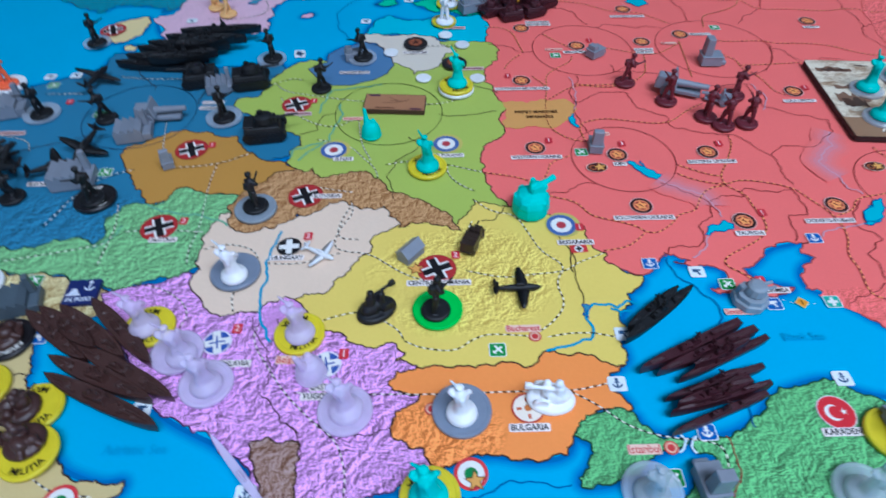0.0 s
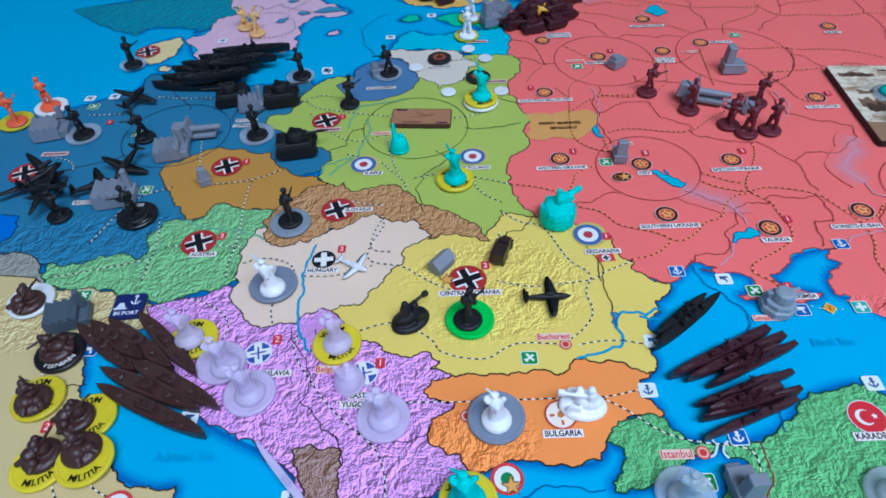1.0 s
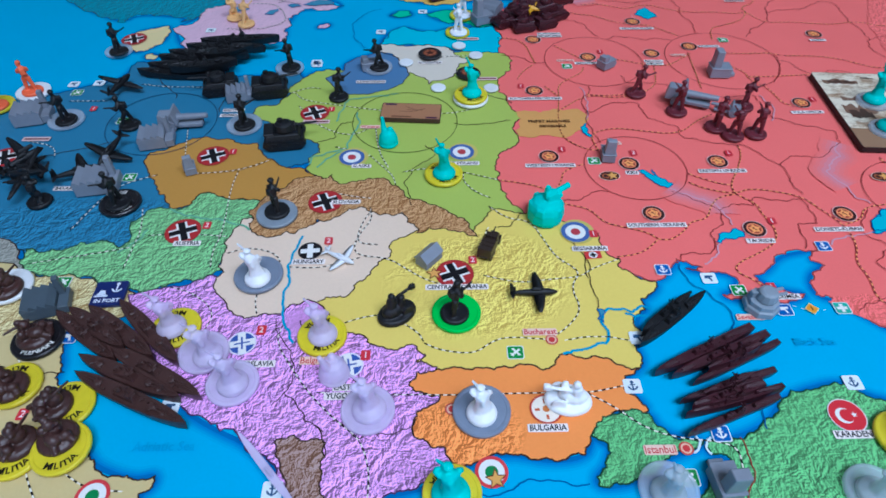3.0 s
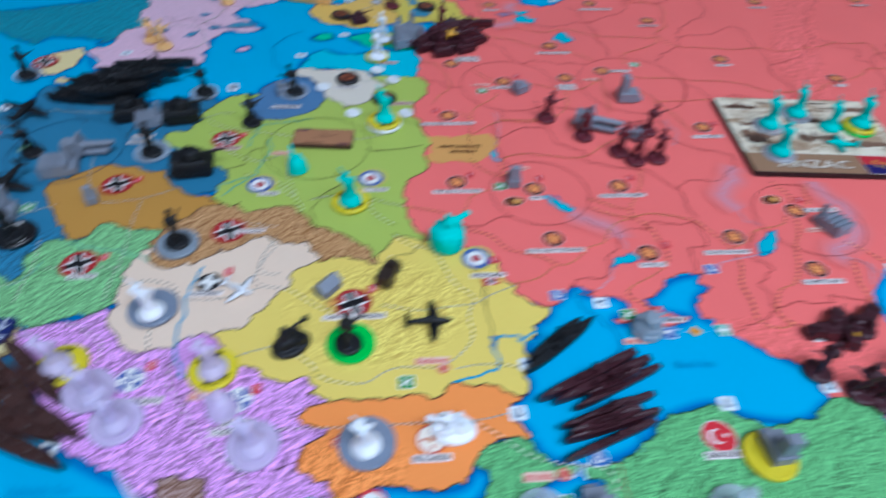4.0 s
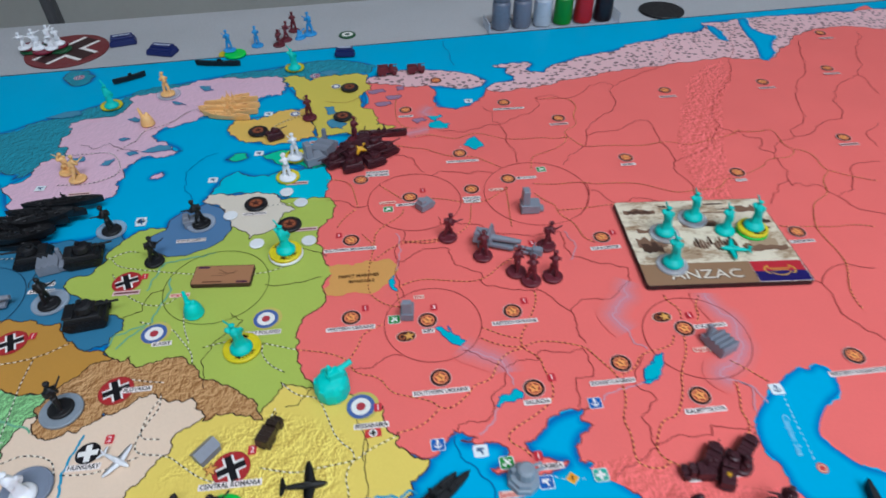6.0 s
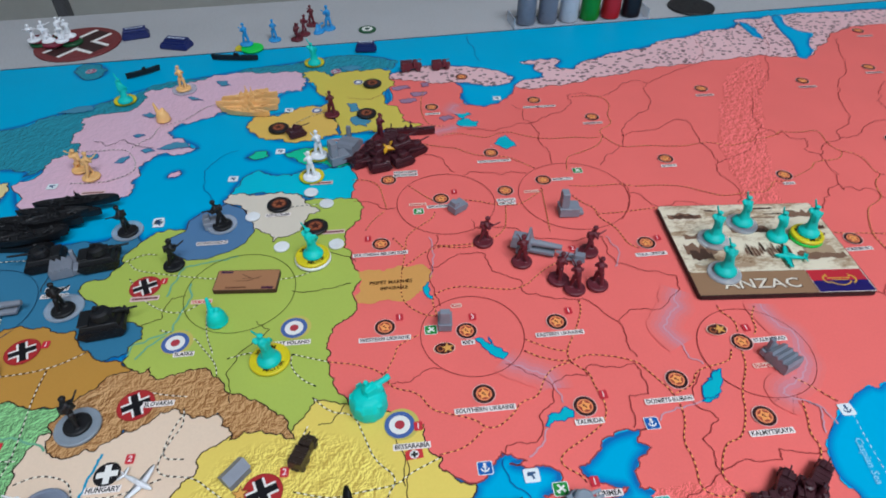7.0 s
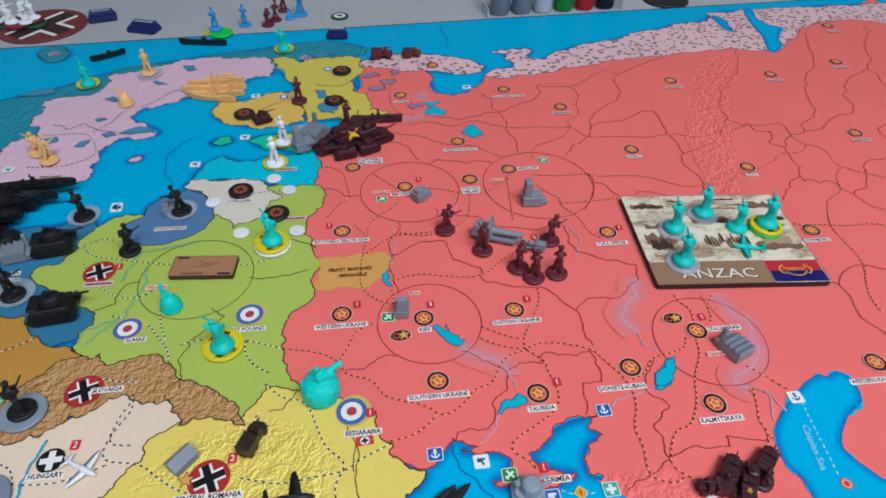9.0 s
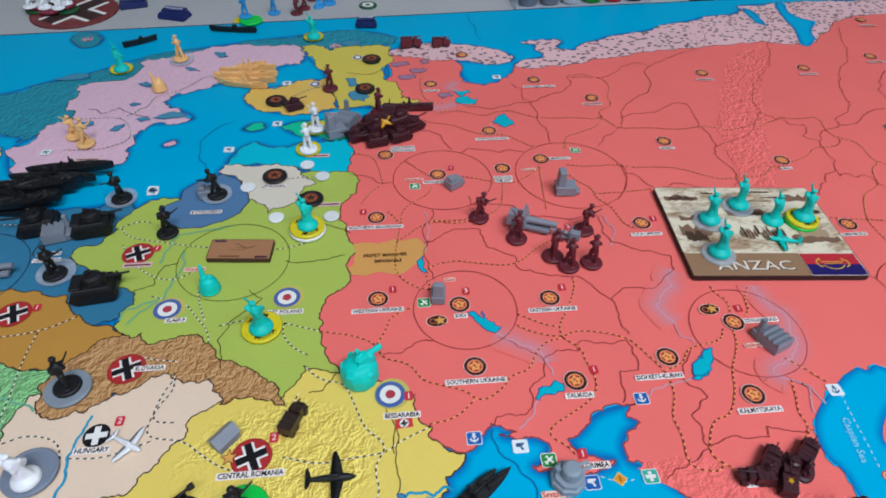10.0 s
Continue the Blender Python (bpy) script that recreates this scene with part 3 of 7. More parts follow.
lake(SEA, [(261, -5), (268, -1), (277, 2), (280, -1), (285, 2), (289, 0), (291, -6), (289, -12), (287, -16), (275, -21), (262, -33), (264, -40), (267, -45), (270, -51), (282, -58), (280, -65), (288, -64), (307, -71), (280, -127), (232, -127), (239, -114), (243, -104), (248, -93), (252, -83), (247, -76), (242, -66), (235, -56), (237, -44), (233, -37), (235, -28), (239, -20), (249, -12)])
lake(SEA, [(451, 412), (458, 404), (456, 385), (453, 368), (447, 373), (448, 397)])
lake(SEA, [(490, 419), (501, 417), (491, 392), (497, 377), (506, 371), (485, 348), (483, 336), (466, 320), (460, 327), (474, 355), (478, 380)])
lake(LAKE, [(103, 63), (107, 62), (110, 58), (110, 63), (111, 57), (114, 55), (117, 51), (114, 48), (110, 50), (107, 55)])
lake(LAKE, [(122, 9), (125, 14), (130, 14), (134, 17), (137, 14), (136, 11), (131, 10), (127, 11), (124, 8)])
lake(LAKE, [(196, 8), (200, 12), (204, 13), (205, 19), (210, 23), (213, 23), (208, 17), (205, 9), (202, 8), (198, 7)])
lake(LAKE, [(84, 104), (87, 107), (87, 94), (85, 95)])
lake(LAKE, [(157, 237), (168, 247), (172, 231), (164, 228)])
lake(LAKE, [(135, 271), (145, 276), (153, 270), (150, 263), (140, 265)])
lake(LAKE, [(138, 288), (145, 292), (150, 281), (143, 276)])
lake(LAKE_DULL, [(56, 316), (63, 316), (66, 305), (60, 302)])
lake(LAKE_DULL, [(59, 294), (68, 296), (73, 286), (69, 278), (61, 281)])
lake(LAKE_LILAC, [(95, 336), (109, 338), (110, 332), (98, 330)])
lake(LAKE_LILAC, [(109, 324), (122, 324), (119, 318), (110, 318)])
lake(LAKE_LILAC, [(98, 314), (111, 315), (112, 310), (100, 309)])
lake(LAKE_LILAC, [(119, 339), (126, 340), (126, 333), (120, 332)])
lake(LAKE_DULL, [(54, 381), (66, 384), (75, 378), (65, 372)])
lake(LAKE_LILAC, [(124, 280), (133, 283), (136, 278), (127, 274)])
lake(LAKE_DULL, [(88, 267), (109, 268), (113, 263), (96, 259)])
lake(LAKE_DULL, [(-133, 266), (-131, 276), (-122, 277), (-120, 271), (-127, 268)])
lake(LAKE_DULL, [(-107, 262), (-105, 267), (-99, 270), (-98, 267), (-102, 261)])
lake(LAKE_DULL, [(-100, 328), (-95, 331), (-88, 326), (-91, 322)])
lake(LAKE_DULL, [(-101, 297), (-97, 299), (-92, 296), (-97, 294)])
lake(LAKE_DULL, [(-92, 275), (-87, 277), (-82, 273), (-88, 271)])
lake(LAKE_DULL, [(-81, 275), (-74, 280), (-62, 281), (-58, 274), (-70, 273)])
lake(LAKE_DULL, [(-48, 375), (-39, 374), (-36, 366), (-43, 365)])
lake(LAKE_DULL, [(-166, 344), (-155, 349), (-142, 351), (-139, 343), (-153, 340)])
lake(LAKE_DULL, [(-68, 351), (-60, 347), (-56, 343), (-64, 345)])
lake(LAKE_DULL, [(57, -24), (60, -25), (58, -31), (56, -29)])
lake(LAKE, [(209, 22), (214, 23), (203, 9), (198, 9)])
border([(57, 44), (66, 43), (73, 47), (83, 48)], INK)
border([(114, 45), (122, 38), (132, 29), (130, 20), (124, 17), (121, 13), (120, 6), (115, 2), (103, 3), (99, -2)], INK)
border([(132, 29), (141, 33), (150, 31), (153, 37), (160, 34), (175, 34), (175, 25), (174, 16), (165, 17), (160, 1)], INK)
border([(89, 117), (107, 126), (123, 123), (123, 109), (137, 99), (137, 88), (147, 84), (164, 79), (171, 72), (178, 60), (178, 52), (176, 42), (178, 37)], INK)
border([(98, 145), (97, 138), (91, 131), (91, 117), (88, 106), (90, 88)], INK)
border([(122, 155), (122, 147), (131, 147), (147, 142), (147, 134), (162, 130), (181, 125), (195, 125), (192, 111), (195, 101), (204, 94)], INK)
border([(178, 60), (187, 67), (202, 64), (220, 76), (223, 86), (205, 95)], INK)
border([(203, 23), (192, 9), (199, -2), (187, -10), (188, -18), (187, -26), (175, -31), (164, -35)], INK)
border([(187, -26), (195, -23), (199, -22), (205, -24), (215, -25), (217, -20), (226, -24), (236, -25)], INK)
border([(142, 261), (151, 259), (161, 254), (175, 257), (184, 261), (192, 260), (207, 267), (224, 274), (232, 285), (232, 296), (248, 297), (258, 289), (271, 295), (285, 308), (299, 311), (306, 304)], INK)
border([(185, 290), (191, 279), (187, 265), (192, 260), (193, 243), (190, 230), (193, 218), (190, 205)], INK)
border([(103, 234), (116, 227), (118, 216), (122, 207)], INK)
border([(126, 202), (133, 206), (146, 202), (152, 198), (160, 201), (169, 196)], INK)
border([(222, 196), (230, 207), (248, 218), (254, 236), (270, 253), (288, 263), (293, 270), (298, 294), (312, 308), (328, 316), (362, 330), (377, 346), (385, 362), (387, 378)], INK)
border([(251, 230), (265, 233), (278, 232), (289, 238), (301, 244), (308, 242), (307, 229), (303, 211), (305, 196), (304, 188), (297, 176), (299, 164), (299, 150), (292, 140)], INK)
border([(302, 184), (316, 188), (336, 198), (354, 216), (361, 226), (363, 240), (375, 261), (389, 275), (410, 292), (421, 309), (433, 333), (450, 356), (454, 370), (475, 396)], INK)
border([(358, 221), (364, 216), (364, 210), (370, 213), (371, 203), (381, 201), (378, 193), (372, 189), (373, 184), (379, 180)], INK)
border([(379, 180), (385, 188), (392, 192), (407, 197), (421, 197), (435, 208), (449, 214), (459, 213), (467, 221), (472, 234), (472, 241), (482, 249), (491, 261), (499, 268), (509, 271), (525, 278), (545, 298), (553, 316), (572, 337), (587, 353), (590, 363)], INK)
border([(525, 278), (526, 265), (518, 243)], INK)
border([(407, 197), (411, 207), (426, 213), (435, 224), (445, 250), (462, 273), (486, 295), (498, 313), (503, 330), (521, 355)], INK)
border([(379, 180), (376, 169), (375, 156), (368, 147), (359, 144), (354, 136), (348, 134), (341, 124)], INK)
border([(368, 147), (367, 140), (374, 142), (376, 137), (383, 139), (386, 136), (386, 128), (390, 123), (405, 128), (411, 136), (418, 149), (428, 155), (446, 154)], INK)
border([(390, 123), (391, 114), (397, 106), (408, 99)], INK)
border([(484, 202), (468, 193), (461, 183), (459, 172)], INK)
border([(229, 174), (228, 164), (220, 146), (213, 138)], INK)
border([(227, 163), (235, 160), (237, 150), (242, 144), (254, 149), (264, 146), (271, 137)], INK)
border([(320, 59), (326, 52), (325, 41), (321, 29), (324, 23), (326, 16), (334, 6)], INK)
border([(326, 52), (333, 59), (343, 63), (351, 63), (364, 57)], INK)
border([(52, 187), (63, 184), (70, 176), (79, 176)], INK)
border([(-15, 47), (-18, 64), (-12, 76), (2, 88), (-5, 95)], INK)
border([(-43, 121), (-50, 120), (-53, 106), (-63, 103)], INK)
border([(45, 114), (36, 112), (13, 114)], INK)
border([(58, -7), (61, 8), (67, 11)], INK)
border([(55, 27), (59, 8), (58, -12), (57, -24)], INK)
border([(-74, -16), (-65, -39), (-68, -51), (-60, -63), (-53, -68)], INK)
border([(-68, -51), (-72, -56)], INK)
border([(-56, -65), (-52, -77)], INK)
border([(49, 131), (31, 147), (24, 150)], INK)
border([(24, 28), (30, 28), (35, 35), (37, 37)], INK)
border([(-228, 108), (-210, 104), (-194, 108), (-171, 114)], INK)
border([(91, -84), (91, -96), (83, -109)], INK)
border([(-123, 175), (-118, 153), (-120, 138)], INK)
border([(-163, 179), (-153, 165), (-148, 155)], INK)
border([(58, 326), (76, 319), (88, 327)], INK)
border([(-162, -34), (-151, -34)], INK)
border([(-176, -29), (-168, -32), (-162, -34)], INK)
border([(-64, -18), (-60, -29), (-63, -40)], INK)
border([(-40, -37), (-44, -46), (-36, -57), (-27, -55)], INK)
border([(-50, -64), (-40, -72), (-28, -71), (-20, -66)], INK)
border([(-128, 295), (-121, 292), (-118, 286), (-107, 293), (-100, 286), (-83, 277)], INK)
border([(100, -3), (102, -16), (111, -29), (108, -41)], SEA_DEEP)
border([(103, -68), (102, -82)], SEA_DEEP)
border([(179, 426), (177, 407), (178, 371)], SEA_DEEP)
border([(-2, -95), (7, -95), (14, -92), (25, -93), (35, -95)], SEA_DEEP)
border([(2, -98), (8, -98)], SEA_DEEP)
border([(83, 210), (87, 213)], SEA_DEEP)
border([(76, -82), (77, -84), (75, -87), (73, -88)], STRAIT_WHITE)
border([(81, -83), (79, -84), (78, -87), (79, -89)], STRAIT_WHITE)
border([(-53, 122), (-49, 135), (-46, 144), (-32, 146), (-17, 148)], RIVER_GREEN)
border([(-66, 84), (-64, 91), (-46, 96), (-41, 115), (-41, 130)], RIVER_GREEN)
border([(-131, 56), (-118, 49), (-103, 45), (-91, 37)], RIVER_GREEN)
border([(-62, 81), (-51, 93), (-39, 95)], RIVER_GREEN)
border([(-148, 28), (-141, 35), (-138, 42)], RIVER_GREEN)
border([(-66, 31), (-68, 24), (-70, 17), (-71, 7), (-72, -5), (-71, -16), (-66, -29)], RIVER_BLUE)
border([(79, -26), (76, -24), (71, -27), (66, -25), (62, -24), (59, -26), (57, -30), (58, -34), (58, -38), (56, -41), (50, -42), (44, -43), (38, -44)], RIVER_BLUE)
border([(76, -29), (71, -29), (68, -27)], RIVER_BLUE)
border([(114, 48), (122, 41), (132, 34), (133, 26), (134, 19)], RIVER_GREY)
border([(123, 8), (120, 2), (111, -4)], RIVER_GREY)
border([(256, 58), (256, 51), (257, 42), (261, 39), (259, 29), (257, 19), (249, 11), (239, 8), (235, 5), (241, 0), (247, -5), (244, -11), (241, -17)], RIVER_GREY)
border([(243, -1), (248, -7), (249, -14)], RIVER_GREY)
border([(218, 76), (213, 70), (213, 64), (204, 58), (199, 53), (200, 47), (203, 39), (202, 32), (207, 27)], RIVER_GREY)
border([(117, 260), (125, 262), (133, 264), (148, 263)], RIVER_GREY)
border([(138, 284), (135, 291), (142, 297), (150, 299)], RIVER_GREY)
border([(196, 8), (183, 7), (173, 2)], RIVER_GREY)
border([(93, 144), (94, 128), (88, 110)], RIVER_GREY)
border([(197, 125), (200, 114), (192, 99)], RIVER_GREY)
rail([(30, 62), (46, 57), (56, 50), (58, 41), (70, 37), (74, 27), (79, 24), (93, 18), (96, 13), (102, 12), (111, 18), (115, 23), (124, 24), (129, 33), (136, 39), (145, 40)], 1)
rail([(56, 50), (62, 59), (64, 66), (77, 71)], 1)
rail([(74, 120), (71, 105), (71, 94), (79, 84), (87, 81)], 1)
rail([(74, 4), (86, 5), (96, 13)], 1)
rail([(145, 40), (152, 32), (151, 26), (153, 16), (150, 7), (140, 1), (125, -5), (123, -10), (130, -16), (131, -20)], 1)
rail([(125, 51), (132, 45), (145, 40), (154, 44), (176, 36), (180, 27), (186, 14), (185, 1), (178, -9), (179, -18), (175, -30), (179, -34), (186, -36), (190, -33)], 1)
rail([(225, 33), (221, 26), (202, 25), (197, 17), (186, 14)], 1)
rail([(230, 32), (227, 22), (217, 10), (213, -1), (204, -13), (196, -13), (189, -22), (186, -29), (193, -36)], 1)
rail([(241, 0), (238, -9), (234, -16), (235, -23), (229, -30)], 1)
rail([(245, 12), (250, 6), (257, -4)], 1)
rail([(145, 40), (145, 47), (153, 57), (162, 71), (163, 79)], 1)
rail([(127, 58), (139, 49), (145, 47)], 1)
rail([(74, 120), (95, 136), (111, 130), (125, 133)], 1)
rail([(101, 167), (99, 161), (88, 154), (80, 147), (78, 134), (74, 120)], 1)
rail([(87, 81), (86, 97), (102, 101), (114, 97), (135, 91), (151, 104), (162, 109)], 1)
rail([(233, 61), (233, 56), (237, 50), (234, 42)], 1)
rail([(252, 57), (246, 50), (245, 43), (241, 39)], 1)
rail([(248, 215), (265, 214), (279, 210), (291, 208), (302, 210), (312, 209), (321, 202), (335, 204), (349, 207), (363, 209), (370, 215), (373, 211), (387, 209), (395, 211), (397, 205), (393, 194), (393, 185), (397, 181), (388, 172), (376, 173), (367, 172), (363, 166), (344, 159)], 1)
rail([(397, 181), (404, 176), (405, 168), (401, 156), (404, 151), (394, 145), (389, 137), (387, 130), (381, 125), (373, 122), (367, 118), (354, 98), (353, 86), (353, 76), (351, 63), (339, 47), (335, 36), (335, 29)], 1)
rail([(404, 151), (410, 145), (428, 133)], 1)
rail([(235, 169), (254, 167), (267, 163), (279, 153), (287, 148), (302, 149), (316, 147), (322, 151), (326, 157), (335, 155), (344, 159)], 1)
rail([(330, 104), (337, 101), (354, 98), (365, 95), (381, 95), (392, 90)], 1)
rail([(126, 267), (115, 271), (112, 288), (116, 316), (121, 328)], 1)
rail([(106, 246), (118, 240), (128, 237), (135, 229), (147, 221), (161, 220), (172, 207), (177, 201)], 1)
rail([(122, 255), (133, 257), (143, 251), (154, 245), (162, 250), (172, 251), (178, 246), (188, 239), (202, 235), (217, 235), (229, 230), (238, 233), (242, 219), (248, 215)], 1)
rail([(238, 233), (237, 240), (252, 247), (252, 261), (261, 274), (260, 289), (247, 293), (234, 293)], 1)
rail([(238, 233), (231, 221), (214, 214), (202, 211), (197, 194)], 1)
rail([(53, 211), (63, 209), (70, 202), (71, 188), (72, 174)], 1)
rail([(89, 197), (95, 188), (103, 177)], 1)
rail([(57, 157), (62, 166), (71, 174)], 1)
rail([(72, 147), (76, 140), (79, 131)], 1)
rail([(119, 176), (130, 173), (138, 168), (151, 164), (159, 166), (170, 174), (175, 177)], 1)
rail([(146, 164), (143, 152), (140, 143), (131, 135), (116, 133), (103, 134), (95, 136)], 1)
rail([(166, 136), (170, 157), (174, 179)], 1)
rail([(193, 178), (207, 174), (225, 174), (235, 169)], 1)
rail([(191, 167), (195, 158), (201, 152), (199, 143), (206, 133), (207, 121), (207, 117), (212, 111)], 1)
rail([(200, 146), (213, 145), (225, 145), (240, 145)], 1)
rail([(-35, 48), (-34, 39), (-39, 32), (-43, 22), (-41, 16), (-27, 13), (-20, 6), (-11, -2), (-1, -6)], 0)
rail([(13, -1), (28, -7), (41, -6), (55, -6), (60, -2), (75, 3)], 0)
rail([(22, 43), (30, 33), (40, 31), (44, 17), (47, 6), (56, -3), (49, -11), (51, -23), (44, -31), (36, -36)], 0)
rail([(58, -38), (49, -37), (40, -38)], 0)
rail([(-15, -34), (-9, -38), (4, -41), (11, -36), (18, -34), (34, -37)], 0)
rail([(-49, -22), (-40, -19), (-30, -18), (-17, -28), (-15, -34)], 0)
rail([(58, -38), (67, -41)], 0)
rail([(-71, 12), (-59, 10), (-49, 12), (-39, 15)], 0)
rail([(-99, 23), (-90, 26), (-77, 21), (-74, 12)], 0)
rail([(-82, -13), (-84, -4), (-80, 2)], 0)
rail([(-56, -52), (-40, -55), (-23, -56), (-7, -58), (26, -60), (43, -62), (58, -60)], 0)
rail([(43, -62), (51, -68), (59, -77), (69, -82), (84, -85), (89, -88), (87, -96)], 0)
rail([(-71, -20), (-73, -28), (-65, -42), (-59, -52), (-48, -65), (-40, -72), (-37, -84), (-38, -94)], 0)
rail([(-120, 5), (-110, 1), (-99, -10), (-102, -20)], 0)
rail([(-78, 154), (-73, 146), (-57, 140), (-30, 131), (6, 123), (24, 126), (34, 134)], 0)
rail([(-53, 98), (-35, 90), (-31, 83), (-23, 71), (-22, 63)], 0)
rail([(-18, 73), (-7, 75), (3, 73)], 0)
rail([(13, 70), (30, 62)], 0)
rail([(13, 70), (12, 63), (17, 54), (25, 48)], 0)
rail([(7, 189), (24, 189), (38, 188)], 0)
rail([(-81, 154), (-70, 160), (-62, 157)], 0)
rail([(-144, 58), (-141, 42), (-142, 31), (-143, 17)], 0)
rail([(-185, 25), (-162, 28), (-143, 31)], 0)
rail([(-137, 38), (-122, 38), (-101, 34)], 0)
rail([(-221, 120), (-203, 113), (-200, 103)], 0)
rail([(-135, 123), (-132, 99), (-129, 82)], 0)
rail([(-128, 82), (-102, 82), (-86, 90)], 0)
rail([(-102, 82), (-104, 67), (-103, 38), (-106, 24), (-105, 14)], 0)
rail([(-172, 173), (-154, 168), (-137, 167), (-126, 163)], 0)
rail([(-210, 158), (-187, 156)], 0)
rail([(-174, 45), (-162, 76), (-142, 83)], 0)
rail([(-75, 140), (-64, 119), (-45, 106), (-31, 116)], 0)
rail([(-31, 116), (-30, 92), (-25, 77)], 0)
rail([(-57, 62), (-45, 57), (-34, 54)], 0)
rail([(-32, 22), (-42, 24), (-39, 37), (-34, 46)], 0)
rail([(17, 23), (20, 29)], 0)
rail([(-154, -67), (-150, -75), (-144, -84)], 0)
rail([(-139, -74), (-129, -81), (-116, -83)], 0)
rail([(-176, -18), (-169, -29), (-164, -32)], 0)
rail([(259, -11), (256, -24), (254, -36), (252, -45)], 2)
rail([(138, -30), (145, -34), (153, -33)], 2)
rail([(154, 235), (156, 226)], 2)
border([(-36, 206), (-44, 222), (-45, 240), (-37, 254), (-24, 262)], SEA_DEEP)
rail([(-139, 282), (-123, 280), (-104, 280), (-96, 269), (-92, 257), (-92, 248), (-103, 241), (-113, 239), (-132, 242)], 0)
rail([(-99, 280), (-91, 289), (-86, 293), (-85, 307), (-64, 314), (-54, 332), (-33, 336), (-19, 339)], 0)
rail([(7, 278), (19, 297), (40, 306)], 0)
district(102.3, 66.1, 26.1)
district(192.4, 168.4, 35.5)
district(-14.3, 118.8, 29.5)
district(236.3, 30.0, 27.4)
district(109.7, 175.1, 31.1)
district(-150.7, 130.6, 30.2)

# ---- printed emblems, tiles and names ----
MARK_Z = LINE_Z + 8 * STEP


def stamp(name, x, y, shapes, z=MARK_Z, parent=board, turn=0.0, lift=1.6):
    """Flat printed shapes stacked on one another, as one mesh with an ink a shape. shapes: (outline in mm or (verts, faces), ink)."""
    verts, faces, slots, mats = [], [], [], []
    ct, st = math.cos(math.radians(turn)), math.sin(math.radians(turn))
    for k, (shape, col) in enumerate(shapes):
        mat = ink(*col)
        if mat not in mats:
            mats.append(mat)
        n = len(verts)
        if isinstance(shape, tuple):
            vs, fs = shape
        else:
            vs = shape
            fs = []
            vv = [Vector((a, b, 0)) for a, b in shape]
            for a, b, c in tessellate_polygon([vv]):
                up = (vv[b] - vv[a]).cross(vv[c] - vv[a]).z
                fs.append((a, b, c) if up > 0 else (a, c, b))
        for a, b in vs:
            verts.append(((x + a * ct - b * st) / 1000, (y + a * st + b * ct) / 1000, z + k * STEP * lift))
        for f in fs:
            faces.append(tuple(n + i for i in f))
            slots.append(mats.index(mat))
    me = bpy.data.meshes.new(name)
    me.from_pydata(verts, [], faces)
    for mm in mats:
        me.materials.append(mm)
    me.polygons.foreach_set("material_index", slots)
    ob = new(name, me)
    ob.parent = parent
    return ob


def disc(r, n=32):
    return circle_points(0, 0, r, n)


def rect(w, h, cx=0.0, cy=0.0):
    return [(cx - w / 2, cy - h / 2), (cx + w / 2, cy - h / 2), (cx + w / 2, cy + h / 2), (cx - w / 2, cy + h / 2)]


def round_rect(w, h, r, n=5):
    out = []
    for sx, sy, a0 in ((1, 1, 0), (-1, 1, 90), (-1, -1, 180), (1, -1, 270)):
        for i in range(n):
            a = math.radians(a0 + 90 * i / (n - 1))
            out.append((sx * (w / 2 - r) + r * math.cos(a), sy * (h / 2 - r) + r * math.sin(a)))
    return out


def cross_shape(arm, half):
    return [(half, half), (half, arm), (-half, arm), (-half, half), (-arm, half), (-arm, -half), (-half, -half), (-half, -arm), (half, -arm), (half, -half), (arm, -half), (arm, half)]


def star_shape(r, q=0.42, n=5):
    return [((r if i % 2 == 0 else r * q) * math.sin(math.pi * i / n), (r if i % 2 == 0 else r * q) * math.cos(math.pi * i / n)) for i in range(2 * n)]


def turned(pts, deg):
    c, s = math.cos(math.radians(deg)), math.sin(math.radians(deg))
    return [(x * c - y * s, x * s + y * c) for x, y in pts]


LETTERS = {}


def letters(body, size, squeeze=1.0):
    """Flat letters as (verts, faces) in mm, centred."""
    key = (body, size, squeeze)
    if key not in LETTERS:
        cu = bpy.data.curves.new("lettering", "FONT")
        cu.body, cu.size, cu.align_x, cu.align_y, cu.resolution_u = body, size, "CENTER", "CENTER", 2
        cu.offset = 0.085 if size < 4 else 0.05
        ob = bpy.data.objects.new("lettering", cu)
        scene.collection.objects.link(ob)
        me = ob.to_mesh()
        vs = [(v.co.x * squeeze, v.co.y) for v in me.vertices]
        fs = []
        for p in me.polygons:
            f = tuple(p.vertices)
            fs.append(f if p.normal.z > 0 else f[::-1])
        ob.to_mesh_clear()
        bpy.data.objects.remove(ob)
        bpy.data.curves.remove(cu)
        LETTERS[key] = (vs, fs)
    return LETTERS[key]


def soviet_roundel(x, y):
    stamp("star_roundel", x, y, [(disc(5.5), (226, 176, 168)), (disc(5.1), (56, 30, 32)), (disc(3.7), (234, 138, 96)), (disc(3.0), (168, 66, 48)), (star_shape(3.1, 0.58), (242, 162, 92)),
                                 (turned(rect(0.5, 2.2), 40), (110, 36, 26)), (turned(rect(1.2, 0.5, 0, 0.8), 40), (110, 36, 26))])


def cross_roundel(x, y):
    bars = [(cross_shape(6.2, 2.5), WHITE_INK), (cross_shape(6.25, 1.5), BLACK_INK)]
    stamp("cross_roundel", x, y, [(disc(8.3), (150, 38, 42)), (disc(7.9), (172, 46, 48))] + bars, turn=18)


